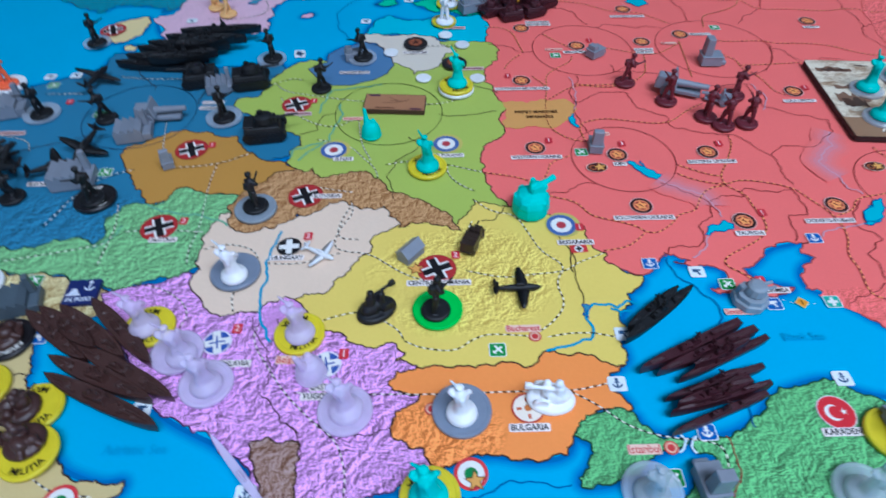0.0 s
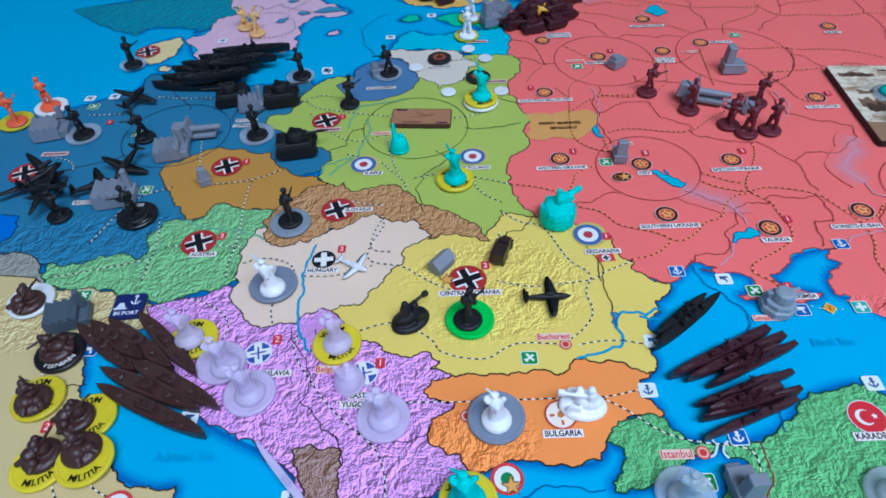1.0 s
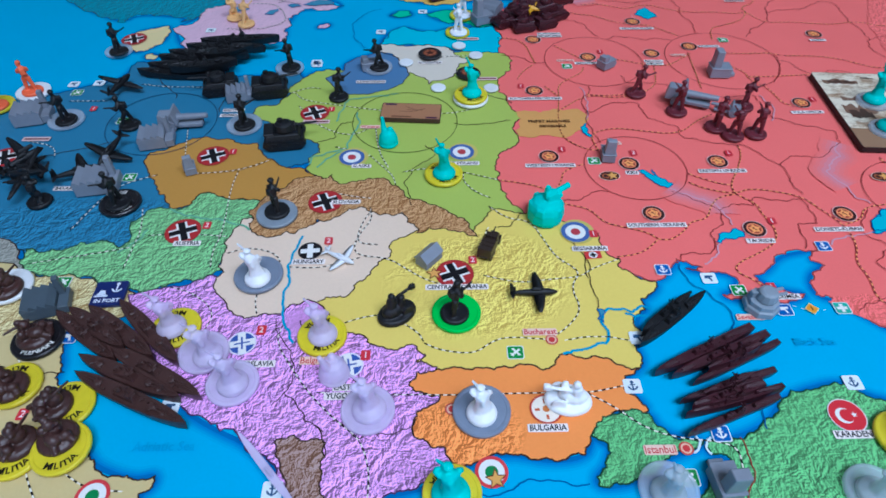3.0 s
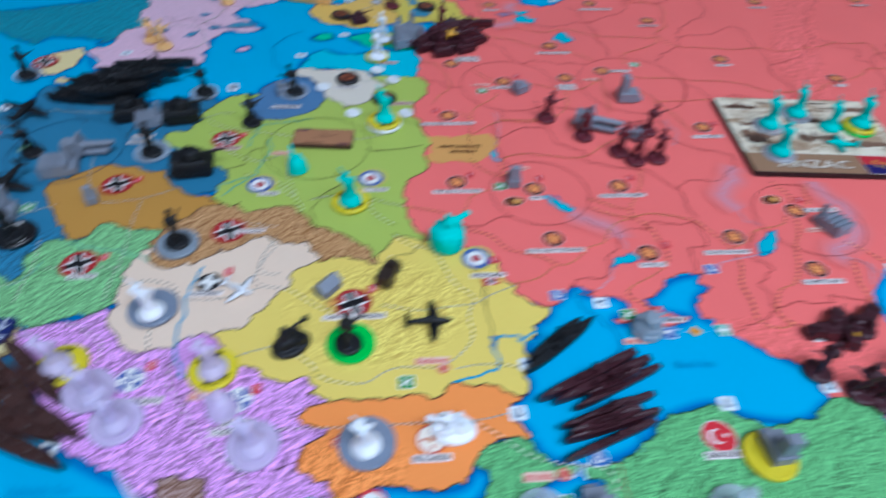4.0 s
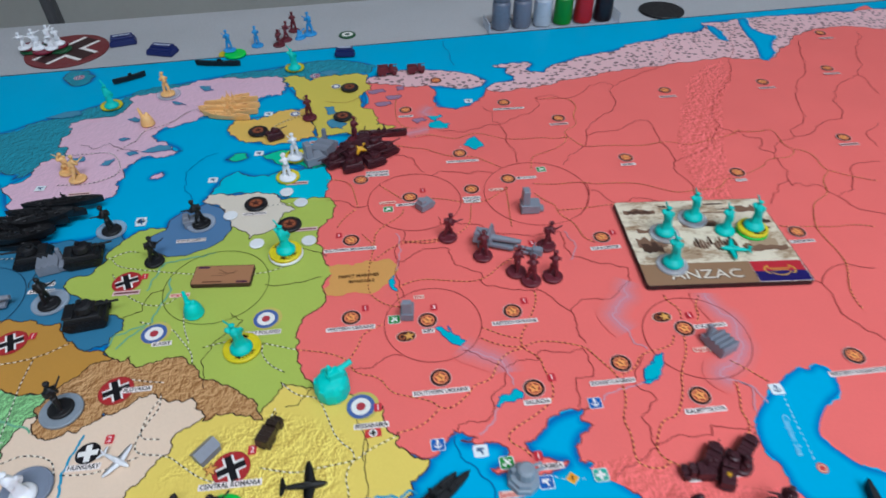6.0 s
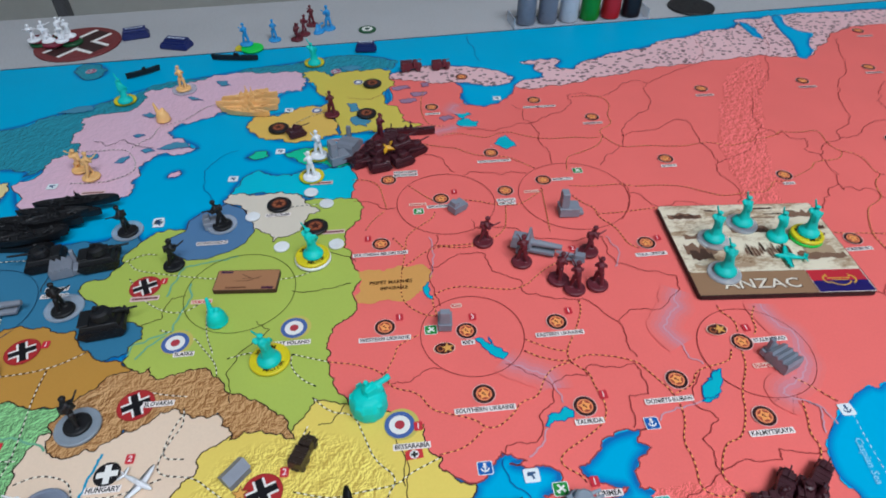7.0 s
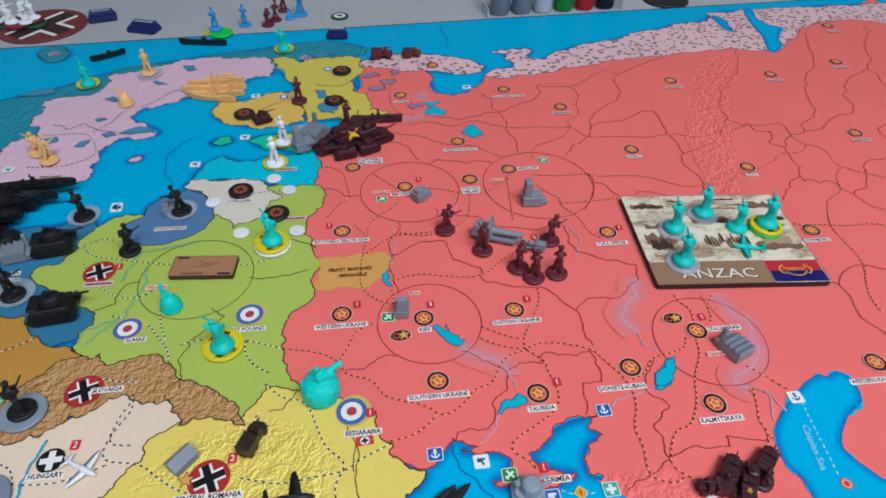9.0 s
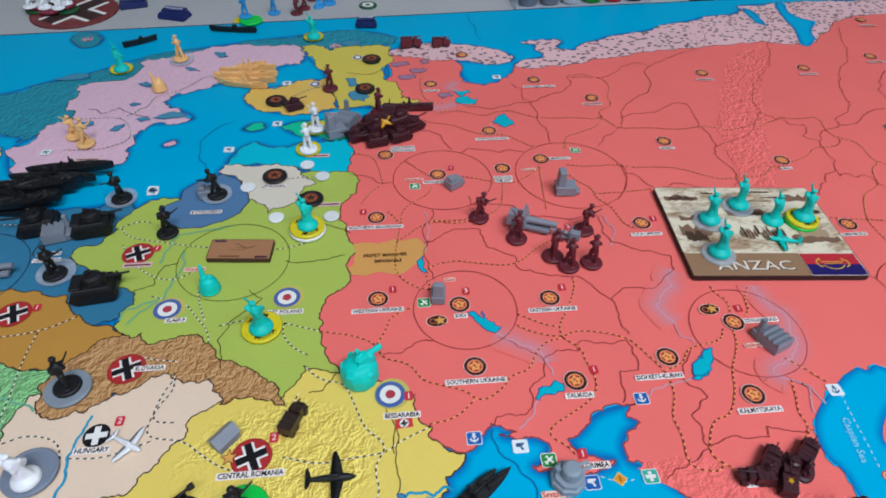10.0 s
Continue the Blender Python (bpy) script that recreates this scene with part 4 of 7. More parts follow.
def target_roundel(x, y):
    stamp("target_roundel", x, y, [(circle_points(0.8, 0.2, 7.9, 40), (196, 184, 96)), (disc(6.7), (74, 100, 160)), (disc(4.7), WHITE_INK), (disc(2.2), (176, 60, 70))])


def hungarian_roundel(x, y):
    stamp("white_cross_roundel", x, y, [(disc(5.4), BLACK_INK), (turned(cross_shape(4.3, 1.3), 0), WHITE_INK)])


def saltire_roundel(x, y):
    stamp("saltire_roundel", x, y, [(disc(5.6), (226, 220, 232)), (disc(4.9), (60, 86, 160)), (turned(cross_shape(4.9, 1.5), 8), WHITE_INK), (turned(cross_shape(3.0, 0.35), 8), (60, 86, 160))])


def bulgarian_roundel(x, y):
    stamp("sun_roundel", x, y, [(disc(5.9), (190, 70, 50)), (disc(5.2), (238, 226, 210))] + [(turned(rect(1.0, 1.8, 0, 3.2), a), (196, 96, 60)) for a in (0, 90, 180, 270)] + [(disc(1.3), (200, 120, 60))])


def crescent_roundel(x, y):
    stamp("crescent_roundel", x, y, [(disc(6.6), (226, 214, 214)), (disc(6.2), (206, 46, 56)), (circle_points(-1.0, 0, 3.1, 24), WHITE_INK), (circle_points(-0.1, 0, 2.5, 24), (206, 46, 56)),
                                     ([(a + 2.6, b) for a, b in star_shape(1.3)], WHITE_INK)])


def tricolour_roundel(x, y):
    stamp("tricolour_roundel", x, y, [(disc(5.6), (206, 60, 66)), (disc(4.4), WHITE_INK), (disc(2.2), (40, 130, 70))])


def star_emblem(x, y):
    oval = [([(a * 1.25 - 1.6, b * 0.85) for a, b in disc(4.4)], (232, 190, 170)), ([(a * 1.25 - 1.6, b * 0.85) for a, b in disc(4.0)], (64, 26, 26)),
            (circle_points(-3.6, 0, 1.8, 20), (170, 96, 56)), (circle_points(-3.6, 0, 1.2, 20), (64, 26, 26))] if x > 60 else []
    stamp("gold_star_emblem", x, y, oval + [(star_shape(3.9, 0.45), (96, 40, 24)), (star_shape(3.2, 0.42), (222, 164, 84))], z=MARK_Z + 10 * STEP)


def value_tag(x, y, number):
    stamp("value_tag", x, y, [(round_rect(3.7, 4.6, 0.6), (204, 50, 62)), (letters(number, 4.0), (240, 220, 220))], z=MARK_Z + 14 * STEP, turn=-4.5)


def marker_tile(x, y, emblem, col):
    face = WHITE_INK if col != TILE_WHITE else (52, 84, 120)
    shapes = [(round_rect(6.6, 6.2, 0.9), (226, 232, 234)), (round_rect(5.9, 5.5, 0.7), col)]
    if emblem == "anchor":
        ring = circle_points(0, 1.7, 0.7, 12)
        fluke = [(2.0 * math.cos(math.radians(a)), 2.0 * math.sin(math.radians(a)) + 0.2) for a in range(190, 351, 16)]
        inner = [(1.35 * math.cos(math.radians(a)), 1.35 * math.sin(math.radians(a)) + 0.2) for a in range(350, 189, -16)]
        shapes += [(ring, face), (rect(0.6, 3.4, 0, -0.2), face), (rect(2.0, 0.5, 0, 0.6), face), (fluke + inner, face)]
    elif emblem == "plane":
        shapes += [(turned(rect(0.9, 4.4), -50), face), (turned(rect(4.2, 0.9, 0, 0.4), -50), face), (turned(rect(1.8, 0.6, 0, -1.7), -50), face)]
    elif emblem == "gun":
        shapes += [(rect(3.4, 1.0, 0, 1.0), face), (turned(rect(0.9, 2.6, 0.2, -0.6), 20), face), (rect(1.6, 0.9, -1.0, 0.2), face)]
    elif emblem == "plus":
        shapes += [(cross_shape(2.1, 0.7), face)]
    else:
        shapes = [(turned(rect(4.3, 4.3), 45), (232, 214, 150)), (turned(rect(3.7, 3.7), 45), col), (letters("1", 3.0), (60, 40, 20))]
    stamp("marker_tile", x, y, shapes, turn=-4.5)


def medical_tile(x, y):
    stamp("medical_tile", x, y, [(rect(7.4, 4.4), (206, 60, 60)), (disc(2.0, 20), WHITE_INK), (cross_shape(1.5, 0.5), (30, 30, 30))])


def town_dot(x, y):
    stamp("town_dot", x, y, [(disc(2.5, 20), (200, 80, 70)), (disc(1.9, 20), (226, 186, 160)), (disc(1.3, 20), (200, 60, 60))])


def name_label(body, x, y, size=3.15, col=(30, 26, 28), boxed=True):
    word = letters(body, size, 0.88)
    w = max(v[0] for v in word[0]) - min(v[0] for v in word[0])
    shapes = [(round_rect(w + 1.3, size * 1.0, 0.5), (238, 228, 224))] if boxed else []
    if col == CITY_RED:
        shapes = [(round_rect(w + 0.8, size * 0.92, 0.6), (234, 200, 182))]
    stamp("name_label", x, y, shapes + [(word, col)], z=MARK_Z + 12 * STEP, turn=-4.5)


def blank_label(x, y):
    stamp("name_label", x, y, [(rect(15, 3.6), (222, 190, 186)), (rect(13.4, 1.4), (120, 70, 70))], z=MARK_Z + 12 * STEP, turn=-4.5)


def nordic_roundel(x, y):
    stamp("cross_emblem", x, y, [(disc(4.6), (206, 190, 200)), (disc(4.2), (150, 80, 110)), (rect(7.6, 1.7), WHITE_INK), (rect(1.7, 7.6, -0.8, 0), WHITE_INK), (rect(7.6, 0.8), (50, 60, 120)), (rect(0.8, 7.6, -0.8, 0), (50, 60, 120))])


def ring_emblem(x, y):
    stamp("ring_emblem", x, y, [(disc(4.2), (224, 220, 210)), (disc(3.6), (50, 70, 130)), (disc(2.3), WHITE_INK)])



soviet_roundel(59.5, 78.7)
soviet_roundel(99.8, 68.7)
soviet_roundel(146.5, 66.0)
soviet_roundel(99.6, 30.2)
soviet_roundel(142.9, 15.3)
soviet_roundel(190.3, 21.2)
soviet_roundel(232.6, 36.1)
soviet_roundel(219.5, -4.4)
soviet_roundel(308.2, 2.4)
soviet_roundel(64.7, 142.9)
soviet_roundel(218.0, 114.9)
soviet_roundel(339.8, 95.5)
soviet_roundel(107.3, 179.5)
soviet_roundel(150.0, 180.2)
soviet_roundel(177.9, 187.0)
soviet_roundel(76.7, 206.2)
soviet_roundel(151.7, 225.5)
soviet_roundel(240.0, 259.7)
soviet_roundel(269.3, 195.5)
soviet_roundel(338.6, 162.2)
soviet_roundel(204.0, 293.6)
soviet_roundel(121.8, 297.6)
soviet_roundel(344.8, 286.5)
soviet_roundel(435.0, 283.4)
soviet_roundel(552.2, 367.8)
soviet_roundel(507.3, 295.7)
soviet_roundel(442.7, 188.3)
soviet_roundel(155.7, 344.3)
soviet_roundel(223.0, -83.0)
soviet_roundel(215.0, -70.0)
cross_roundel(0.9, 1.0)
cross_roundel(-56.6, 53.7)
cross_roundel(-121.5, 39.3)
cross_roundel(-117.0, 96.2)
cross_roundel(-65.4, 131.7)
cross_roundel(-191.2, 232.7)
cross_roundel(-226.1, 105.4)
target_roundel(59.4, 21.4)
target_roundel(14.1, 86.9)
target_roundel(-44.0, 87.9)
hungarian_roundel(-62.2, 20.9)
saltire_roundel(-86.1, -27.2)
saltire_roundel(-44.3, -41.4)
bulgarian_roundel(26.4, -66.8)
crescent_roundel(132.7, -79.7)
tricolour_roundel(-126.5, -83.5)
tricolour_roundel(3.4, -88.0)
star_emblem(226.0, 45.7)
star_emblem(88.3, 59.6)
star_emblem(-7.9, 2.0)
star_emblem(4.5, -90.6)
value_tag(-54.1, 26.3, "2")
value_tag(9.7, 8.2, "2")
value_tag(-79.1, -21.6, "2")
value_tag(-37.9, -37.6, "1")
value_tag(67.3, 19.2, "1")
value_tag(-106.9, 98.7, "1")
value_tag(-111.0, 42.1, "2")
value_tag(67.7, 83.9, "1")
value_tag(104.8, 77.1, "3")
value_tag(155.0, 72.0, "1")
value_tag(153.3, 19.6, "1")
value_tag(239.6, 44.0, "1")
value_tag(134.0, -19.5, "1")
value_tag(117.0, 185.2, "1")
value_tag(173.7, 118.1, "2")
value_tag(57.6, 148.8, "1")
value_tag(226.3, 117.6, "1")
value_tag(-55.9, 134.3, "1")
value_tag(-159.9, -51.0, "2")
marker_tile(91.5, -5.4, "anchor", TILE_BLUE)
marker_tile(168.8, 1.5, "anchor", TILE_BLUE)
marker_tile(257.7, -8.2, "anchor", TILE_WHITE)
marker_tile(60.3, -60.7, "anchor", TILE_WHITE)
marker_tile(142.3, -67.1, "anchor", TILE_WHITE)
marker_tile(-68.7, -87.2, "anchor", TILE_WHITE)
marker_tile(85.0, -82.1, "anchor", TILE_BLUE)
marker_tile(109.6, -12.1, "gun", TILE_WHITE)
marker_tile(69.2, -39.6, "gun", TILE_WHITE)
marker_tile(-108.2, -53.2, "gun", TILE_WHITE)
marker_tile(133.6, -31.8, "gun", TILE_BLUE)
marker_tile(-154.5, -17.7, "gun", TILE_BLUE)
marker_tile(19.8, -41.8, "plane", TILE_GREEN)
marker_tile(-166.3, 12.3, "plane", TILE_GREEN)
marker_tile(-156.2, 82.0, "plane", TILE_GREEN)
marker_tile(119.5, -19.9, "plane", TILE_GREEN)
marker_tile(68.1, -96.2, "plane", TILE_GREEN)
marker_tile(82.2, 72.6, "plane", TILE_GREEN)
marker_tile(91.2, 169.3, "plane", TILE_GREEN)
marker_tile(204.0, 193.3, "plane", TILE_GREEN)
marker_tile(157.7, -33.2, "plus", TILE_TEAL)
marker_tile(145.2, -32.3, "diamond", TILE_ORANGE)
marker_tile(187.0, -65.0, "anchor", TILE_WHITE)
marker_tile(256.0, -87.0, "anchor", TILE_WHITE)
marker_tile(279.0, -85.0, "anchor", TILE_WHITE)
marker_tile(-208.0, 167.0, "plane", TILE_GREEN)
marker_tile(-213.0, 177.0, "gun", TILE_WHITE)
marker_tile(-173.0, 134.0, "plane", TILE_GREEN)
marker_tile(-198.0, 177.0, "gun", TILE_WHITE)
value_tag(-193.0, 148.0, "1")
marker_tile(-141.6, 240.3, "gun", TILE_WHITE)
marker_tile(-67.1, 189.6, "gun", TILE_WHITE)
marker_tile(5.7, 255.1, "gun", TILE_WHITE)
marker_tile(-66.5, 186.6, "gun", TILE_WHITE)
marker_tile(-25.0, 226.8, "gun", TILE_WHITE)
marker_tile(11.7, 313.6, "gun", TILE_WHITE)
marker_tile(175.8, 301.9, "gun", TILE_WHITE)
town_dot(252.9, -49.0)
town_dot(35.1, -37.2)
town_dot(71.0, -86.2)
town_dot(-7.3, -63.6)
name_label("HUNGARY", -62.6, 14.1)
name_label("BULGARIA", 25.5, -74.2)
name_label("BESSARABIA", 63.2, 10.1)
name_label("WESTERN UKRAINE", 58.6, 70.9)
name_label("EASTERN UKRAINE", 145.6, 58.0)
name_label("SOUTHERN UKRAINE", 98.3, 22.1)
name_label("TAURIDA", 142.1, 7.4)
name_label("KIEV", 99.0, 61.0)
name_label("DONIETS-KUBAN", 181.7, 11.2)
name_label("KALMYTSKAYA", 218.2, -12.4)
name_label("EAST POLAND", 12.6, 77.1)
name_label("KARADENIZ", 132.2, -87.0)
name_label("CRIMEA", 138.1, -25.3)
name_label("STALINGRAD", 246.9, 35.0)
name_label("TULA LIPETSK", 216.6, 105.0)
name_label("SMOLENSK", 104.3, 171.7)
name_label("MOSCOW", 190.7, 185.5)
name_label("SOUTHERN BELORUSSIA", 63.4, 134.1)
name_label("KALUGA", 147.9, 170.2)
name_label("OBLAST", 147.5, 166.6)
name_label("NORTHERN", 89.0, 213.0)
name_label("BELORUSSIA", 88.7, 209.4)
name_label("LITHUANIA", 5.0, 181.9)
name_label("KONIGSBERG", -32.9, 162.2)
name_label("CENTRAL ROMANIA", 1.0, -6.7)
name_label("YUGOSLAVIA", -81.2, -37.4)
name_label("EASTERN", -44.0, -51.2)
name_label("YUGOSLAVIA", -44.2, -54.8)
name_label("NORTH CAUCASIA", 206.2, -43.5)
name_label("WESTERN RUSSIA", 151.3, 214.7)
name_label("SLOVAKIA", -46.6, 52.4)
name_label("WESTERN KAZAKHSTAN", 304.1, -7.1)
name_label("SLASKE", -39.0, 79.8)
name_label("ORENBURG", 337.3, 86.6)
name_label("NORTHERN RUSSIA", 205.0, 282.3)
name_label("GORKY", 267.4, 186.7)
name_label("KARELIA", 120.7, 287.0)
name_label("AUSTRIA", -118.1, 30.9)
name_label("BAVARIA", -185.3, 75.9)
blank_label(237.2, 250.7)
name_label("URAL", 336.1, 152.8)
blank_label(342.0, 275.2)
blank_label(432.6, 272.5)
blank_label(504.4, 285.1)
blank_label(440.3, 178.6)
blank_label(549.9, 354.7)
blank_label(-64.1, 122.4)
blank_label(37.2, 159.2)
name_label("EASTERN", -112.0, 138.6)
name_label("GERMANY", -112.0, 133.4)
blank_label(-215.1, 120.5)
blank_label(50.5, 262.1)
blank_label(32.8, 211.1)
blank_label(-113.4, 227.9)
name_label("Bucharest", 31.2, -33.2, 3.7, CITY_RED, False)
name_label("Istanbul", 61.9, -85.9, 4.0, CITY_RED, False)
name_label("Kiev", 98.1, 86.4, 3.2, CITY_RED, False)
name_label("Sevastopol", 119.0, -34.2, 3.4, CITY_RED, False)
name_label("Belgrade", -56.8, -38.2, 4.0, CITY_RED, False)
name_label("Smolensk", 91.7, 176.2, 3.0, CITY_RED, False)
name_label("Moscow", 166.4, 176.1, 3.0, CITY_RED, False)
name_label("Stalingrad", 235.7, 20.9, 3.2, CITY_RED, False)
name_label("Warsaw", -34.0, 114.5, 3.4, CITY_RED, False)
name_label("Adriatic Sea", -107.0, -68.4, 5, SEA_INK, False)
name_label("PRIPET MARSHES", 66.5, 110.2, 3.6, MARSH_INK, False)
name_label("Black Sea", 137.8, -48.3, 5, SEA_INK, False)
stamp("name_label", 250.0, -32.0, [(letters("Caspian Sea", 4.4), (140, 208, 236))], z=MARK_Z + 12 * STEP, turn=-104)
name_label("IMPASSABLE", 67.6, 105.5, 3.2, MARSH_INK, False)
nordic_roundel(51.5, 374.6)
nordic_roundel(-156.3, 414.6)
ring_emblem(68.7, 350.7)
ring_emblem(33.0, 309.3)
medical_tile(63.6, 6.2)

# ---- plastics of the playing pieces ----
BLACK = plastic("black_plastic", hexcol(11, 12, 17), 0.55)
MAROON = plastic("maroon_plastic", hexcol(96, 30, 42), 0.5)
MAROON_DARK = plastic("deep_maroon_plastic", hexcol(62, 24, 33), 0.42)
BROWN = plastic("brown_plastic", hexcol(66, 41, 37), 0.42)
CYAN = plastic("cyan_plastic", hexcol(30, 206, 196), 0.46, clear=0.12)
WHITE = plastic("white_plastic", hexcol(238, 240, 244), 0.42)
LILAC = plastic("milky_clear_plastic", hexcol(228, 214, 244), 0.4, thin=0.56)
ORANGE_P = plastic("orange_plastic", hexcol(236, 104, 62), 0.42)
TAN = plastic("tan_plastic", hexcol(234, 184, 118), 0.42)
GREY = plastic("grey_plastic", hexcol(128, 134, 146), 0.42)
PALE_GREY = plastic("pale_grey_plastic", hexcol(150, 162, 174), 0.42, thin=0.78)
DARK_GREY = plastic("slate_grey_plastic", hexcol(78, 90, 100), 0.42)
BLUE_P = plastic("blue_plastic", hexcol(48, 150, 214), 0.4)
YELLOW_CHIP = plastic("yellow_chip_plastic", hexcol(216, 198, 24), 0.4)
GREEN_CHIP = plastic("green_chip_plastic", hexcol(24, 200, 70), 0.4)
GREY_CHIP = plastic("grey_chip_plastic", hexcol(122, 132, 150), 0.4)
BLACK_CHIP = plastic("black_chip_plastic", hexcol(24, 22, 26), 0.35)
WHITE_CHIP = plastic("white_chip_plastic", hexcol(226, 228, 230), 0.4)
CLEAR_CHIP = plastic("frosted_clear_plastic", hexcol(206, 216, 230), 0.4, thin=0.34)
GOLD = plastic("gold_plastic", hexcol(214, 160, 20), 0.35)
NAVY = plastic("navy_plastic", hexcol(22, 36, 96), 0.4)
CARD_EDGE = plastic("black_card_edge", hexcol(38, 24, 24), 0.6)
WORDS = {BLACK: "black", MAROON: "dark maroon", MAROON_DARK: "deep maroon", BROWN: "dark brown", CYAN: "turquoise", WHITE: "white", LILAC: "milky translucent", ORANGE_P: "orange", TAN: "tan",
         GREY: "grey", PALE_GREY: "pale grey", DARK_GREY: "slate grey", BLUE_P: "sky blue", YELLOW_CHIP: "yellow", GREEN_CHIP: "bright green", GREY_CHIP: "blue-grey", BLACK_CHIP: "black",
         WHITE_CHIP: "white", CLEAR_CHIP: "frosted clear", GOLD: "gold", NAVY: "navy blue"}
GROUND = 90 * STEP


def melted(bm, voxel):
    """One skin round overlapping solids, softened like moulded plastic: the mesh data."""
    me = bpy.data.meshes.new("moulding")
    bm.to_mesh(me)
    bm.free()
    ob = new("moulding", me)
    mod = ob.modifiers.new("skin", "REMESH")
    mod.mode, mod.voxel_size, mod.use_smooth_shade = "VOXEL", voxel, True
    soft = ob.modifiers.new("soft", "SMOOTH")
    soft.factor, soft.iterations = 0.5, 2
    bpy.context.view_layer.update()
    out = bpy.data.meshes.new_from_object(ob.evaluated_get(bpy.context.evaluated_depsgraph_get()))
    bpy.data.objects.remove(ob)
    bpy.data.meshes.remove(me)
    return out


def figure_form(style):
    """A foot soldier on a round base, 22 mm tall, facing +x."""
    bm = bmesh.new()
    s = 0.001
    if style == "lean":
        lathe_into(bm, [(5.6 * s, 0.0), (5.9 * s, 0.6 * s), (5.5 * s, 2.0 * s), (4.3 * s, 3.0 * s), (3.0 * s, 3.8 * s)], 24)
    else:
        lathe_into(bm, [(5.8 * s, 0.0), (6.0 * s, 0.5 * s), (5.8 * s, 1.4 * s), (5.1 * s, 1.8 * s)], 24)
    if style == "kneel":
        rod_into(bm, (2.4 * s, 1.2 * s, 1.5 * s), (2.0 * s, 1.2 * s, 5.5 * s), 1.2 * s, 1.3 * s)
        rod_into(bm, (2.0 * s, 1.2 * s, 5.5 * s), (-0.6 * s, 0.8 * s, 6.2 * s), 1.4 * s, 1.6 * s)
        rod_into(bm, (-3.4 * s, -1.2 * s, 2.2 * s), (0.2 * s, -1.2 * s, 2.4 * s), 1.2 * s, 1.4 * s)
        rod_into(bm, (0.2 * s, -1.2 * s, 2.4 * s), (-0.4 * s, -0.8 * s, 6.4 * s), 1.4 * s, 1.6 * s)
        hip, neck = (-0.5, 6.4), (0.6, 12.4)
    elif style == "lean":
        # a rifleman in a flared cloak, the rifle held up beside the head
        cloak = []
        for r, z, dy in ((4.0, 2.4, 0.0), (3.3, 4.8, 0.0), (2.7, 7.4, 0.1), (2.5, 9.8, 0.3), (2.9, 12.4, 0.6), (2.6, 14.4, 0.8), (1.3, 15.8, 0.9)):
            cloak.append([bm.verts.new((0.74 * r * math.cos(a) * s, (dy + r * (1 + 0.10 * math.sin(3 * a)) * math.sin(a)) * s, z * s)) for a in [2 * math.pi * i / 14 for i in range(14)]])
        for lo, hi in zip(cloak, cloak[1:]):
            for i in range(14):
                bm.faces.new((lo[i - 1], lo[i], hi[i], hi[i - 1]))
        bm.faces.new(cloak[0][::-1])
        bm.faces.new(cloak[-1])
        ball_into(bm, (0.8 * s, 0.9 * s, 17.2 * s), (2.5 * s, 2.4 * s, 2.9 * s))
        rod_into(bm, (0.6 * s, 0.9 * s, 17.6 * s), (0.5 * s, 0.9 * s, 18.2 * s), 1.8 * s, 1.2 * s, 10)
        rod_into(bm, (2.1 * s, -2.6 * s, 8.2 * s), (1.3 * s, 4.0 * s, 22.4 * s), 0.85 * s, 0.5 * s)
        for a, b, r in (((0.4, -2.2, 13.8), (1.8, -3.5, 10.6), 1.0), ((1.8, -3.4, 10.6), (2.0, -1.4, 10.8), 0.9), ((0.4, 3.2, 13.8), (1.6, 4.4, 15.6), 1.0), ((1.6, 4.4, 15.6), (1.8, 1.8, 15.6), 0.8), ((-1.9, 0.4, 9.6), (-1.6, 0.9, 13.6), 1.3)):
            rod_into(bm, [k * s for k in a], [k * s for k in b], r * s, r * 0.9 * s)
        return melted(bm, 0.00036)
    elif style == "sprawl":
        # lying behind the rifle among rocks, legs drawn up
        lathe_into(bm, [(6.6 * s, 0.0), (6.9 * s, 0.6 * s), (6.5 * s, 1.8 * s), (5.4 * s, 2.6 * s)], 20)
        for at, size in (((-1.8, 1.6, 4.2), (6.4, 5.2, 4.4)), ((1.6, -1.2, 4.6), (5.8, 4.8, 5.2)), ((2.8, 1.8, 5.0), (3.6, 3.6, 4.4)), ((-3.6, -1.8, 3.8), (3.8, 4.0, 3.6)), ((0.6, -0.4, 8.0), (3.8, 4.2, 4.0)), ((2.2, -0.4, 9.6), (2.9, 2.9, 3.0))):
            ball_into(bm, [k * s for k in at], [k * s for k in size])
        rod_into(bm, (-1.0 * s, -2.6 * s, 7.4 * s), (8.4 * s, 0.6 * s, 7.0 * s), 0.75 * s, 0.5 * s)
        rod_into(bm, (-3.0 * s, 2.4 * s, 3.4 * s), (-6.6 * s, 4.2 * s, 2.2 * s), 1.3 * s, 1.0 * s)
        rod_into(bm, (-3.0 * s, -2.0 * s, 3.4 * s), (-7.0 * s, -2.6 * s, 2.2 * s), 1.3 * s, 1.0 * s)
        return melted(bm, 0.00036)
    elif style == "huddle":
        # crouched low over the base, one arm thrown up
        lathe_into(bm, [(5.4 * s, 1.0 * s), (5.6 * s, 3.0 * s), (5.0 * s, 5.6 * s), (3.9 * s, 7.8 * s), (2.4 * s, 9.2 * s)], 18)
        rod_into(bm, (-1.5 * s, 1.6 * s, 6.4 * s), (-1.4 * s, 4.2 * s, 16.0 * s), 2.0 * s, 0.9 * s)
        ball_into(bm, (1.4 * s, -0.6 * s, 9.4 * s), (3.4 * s, 3.4 * s, 3.6 * s))
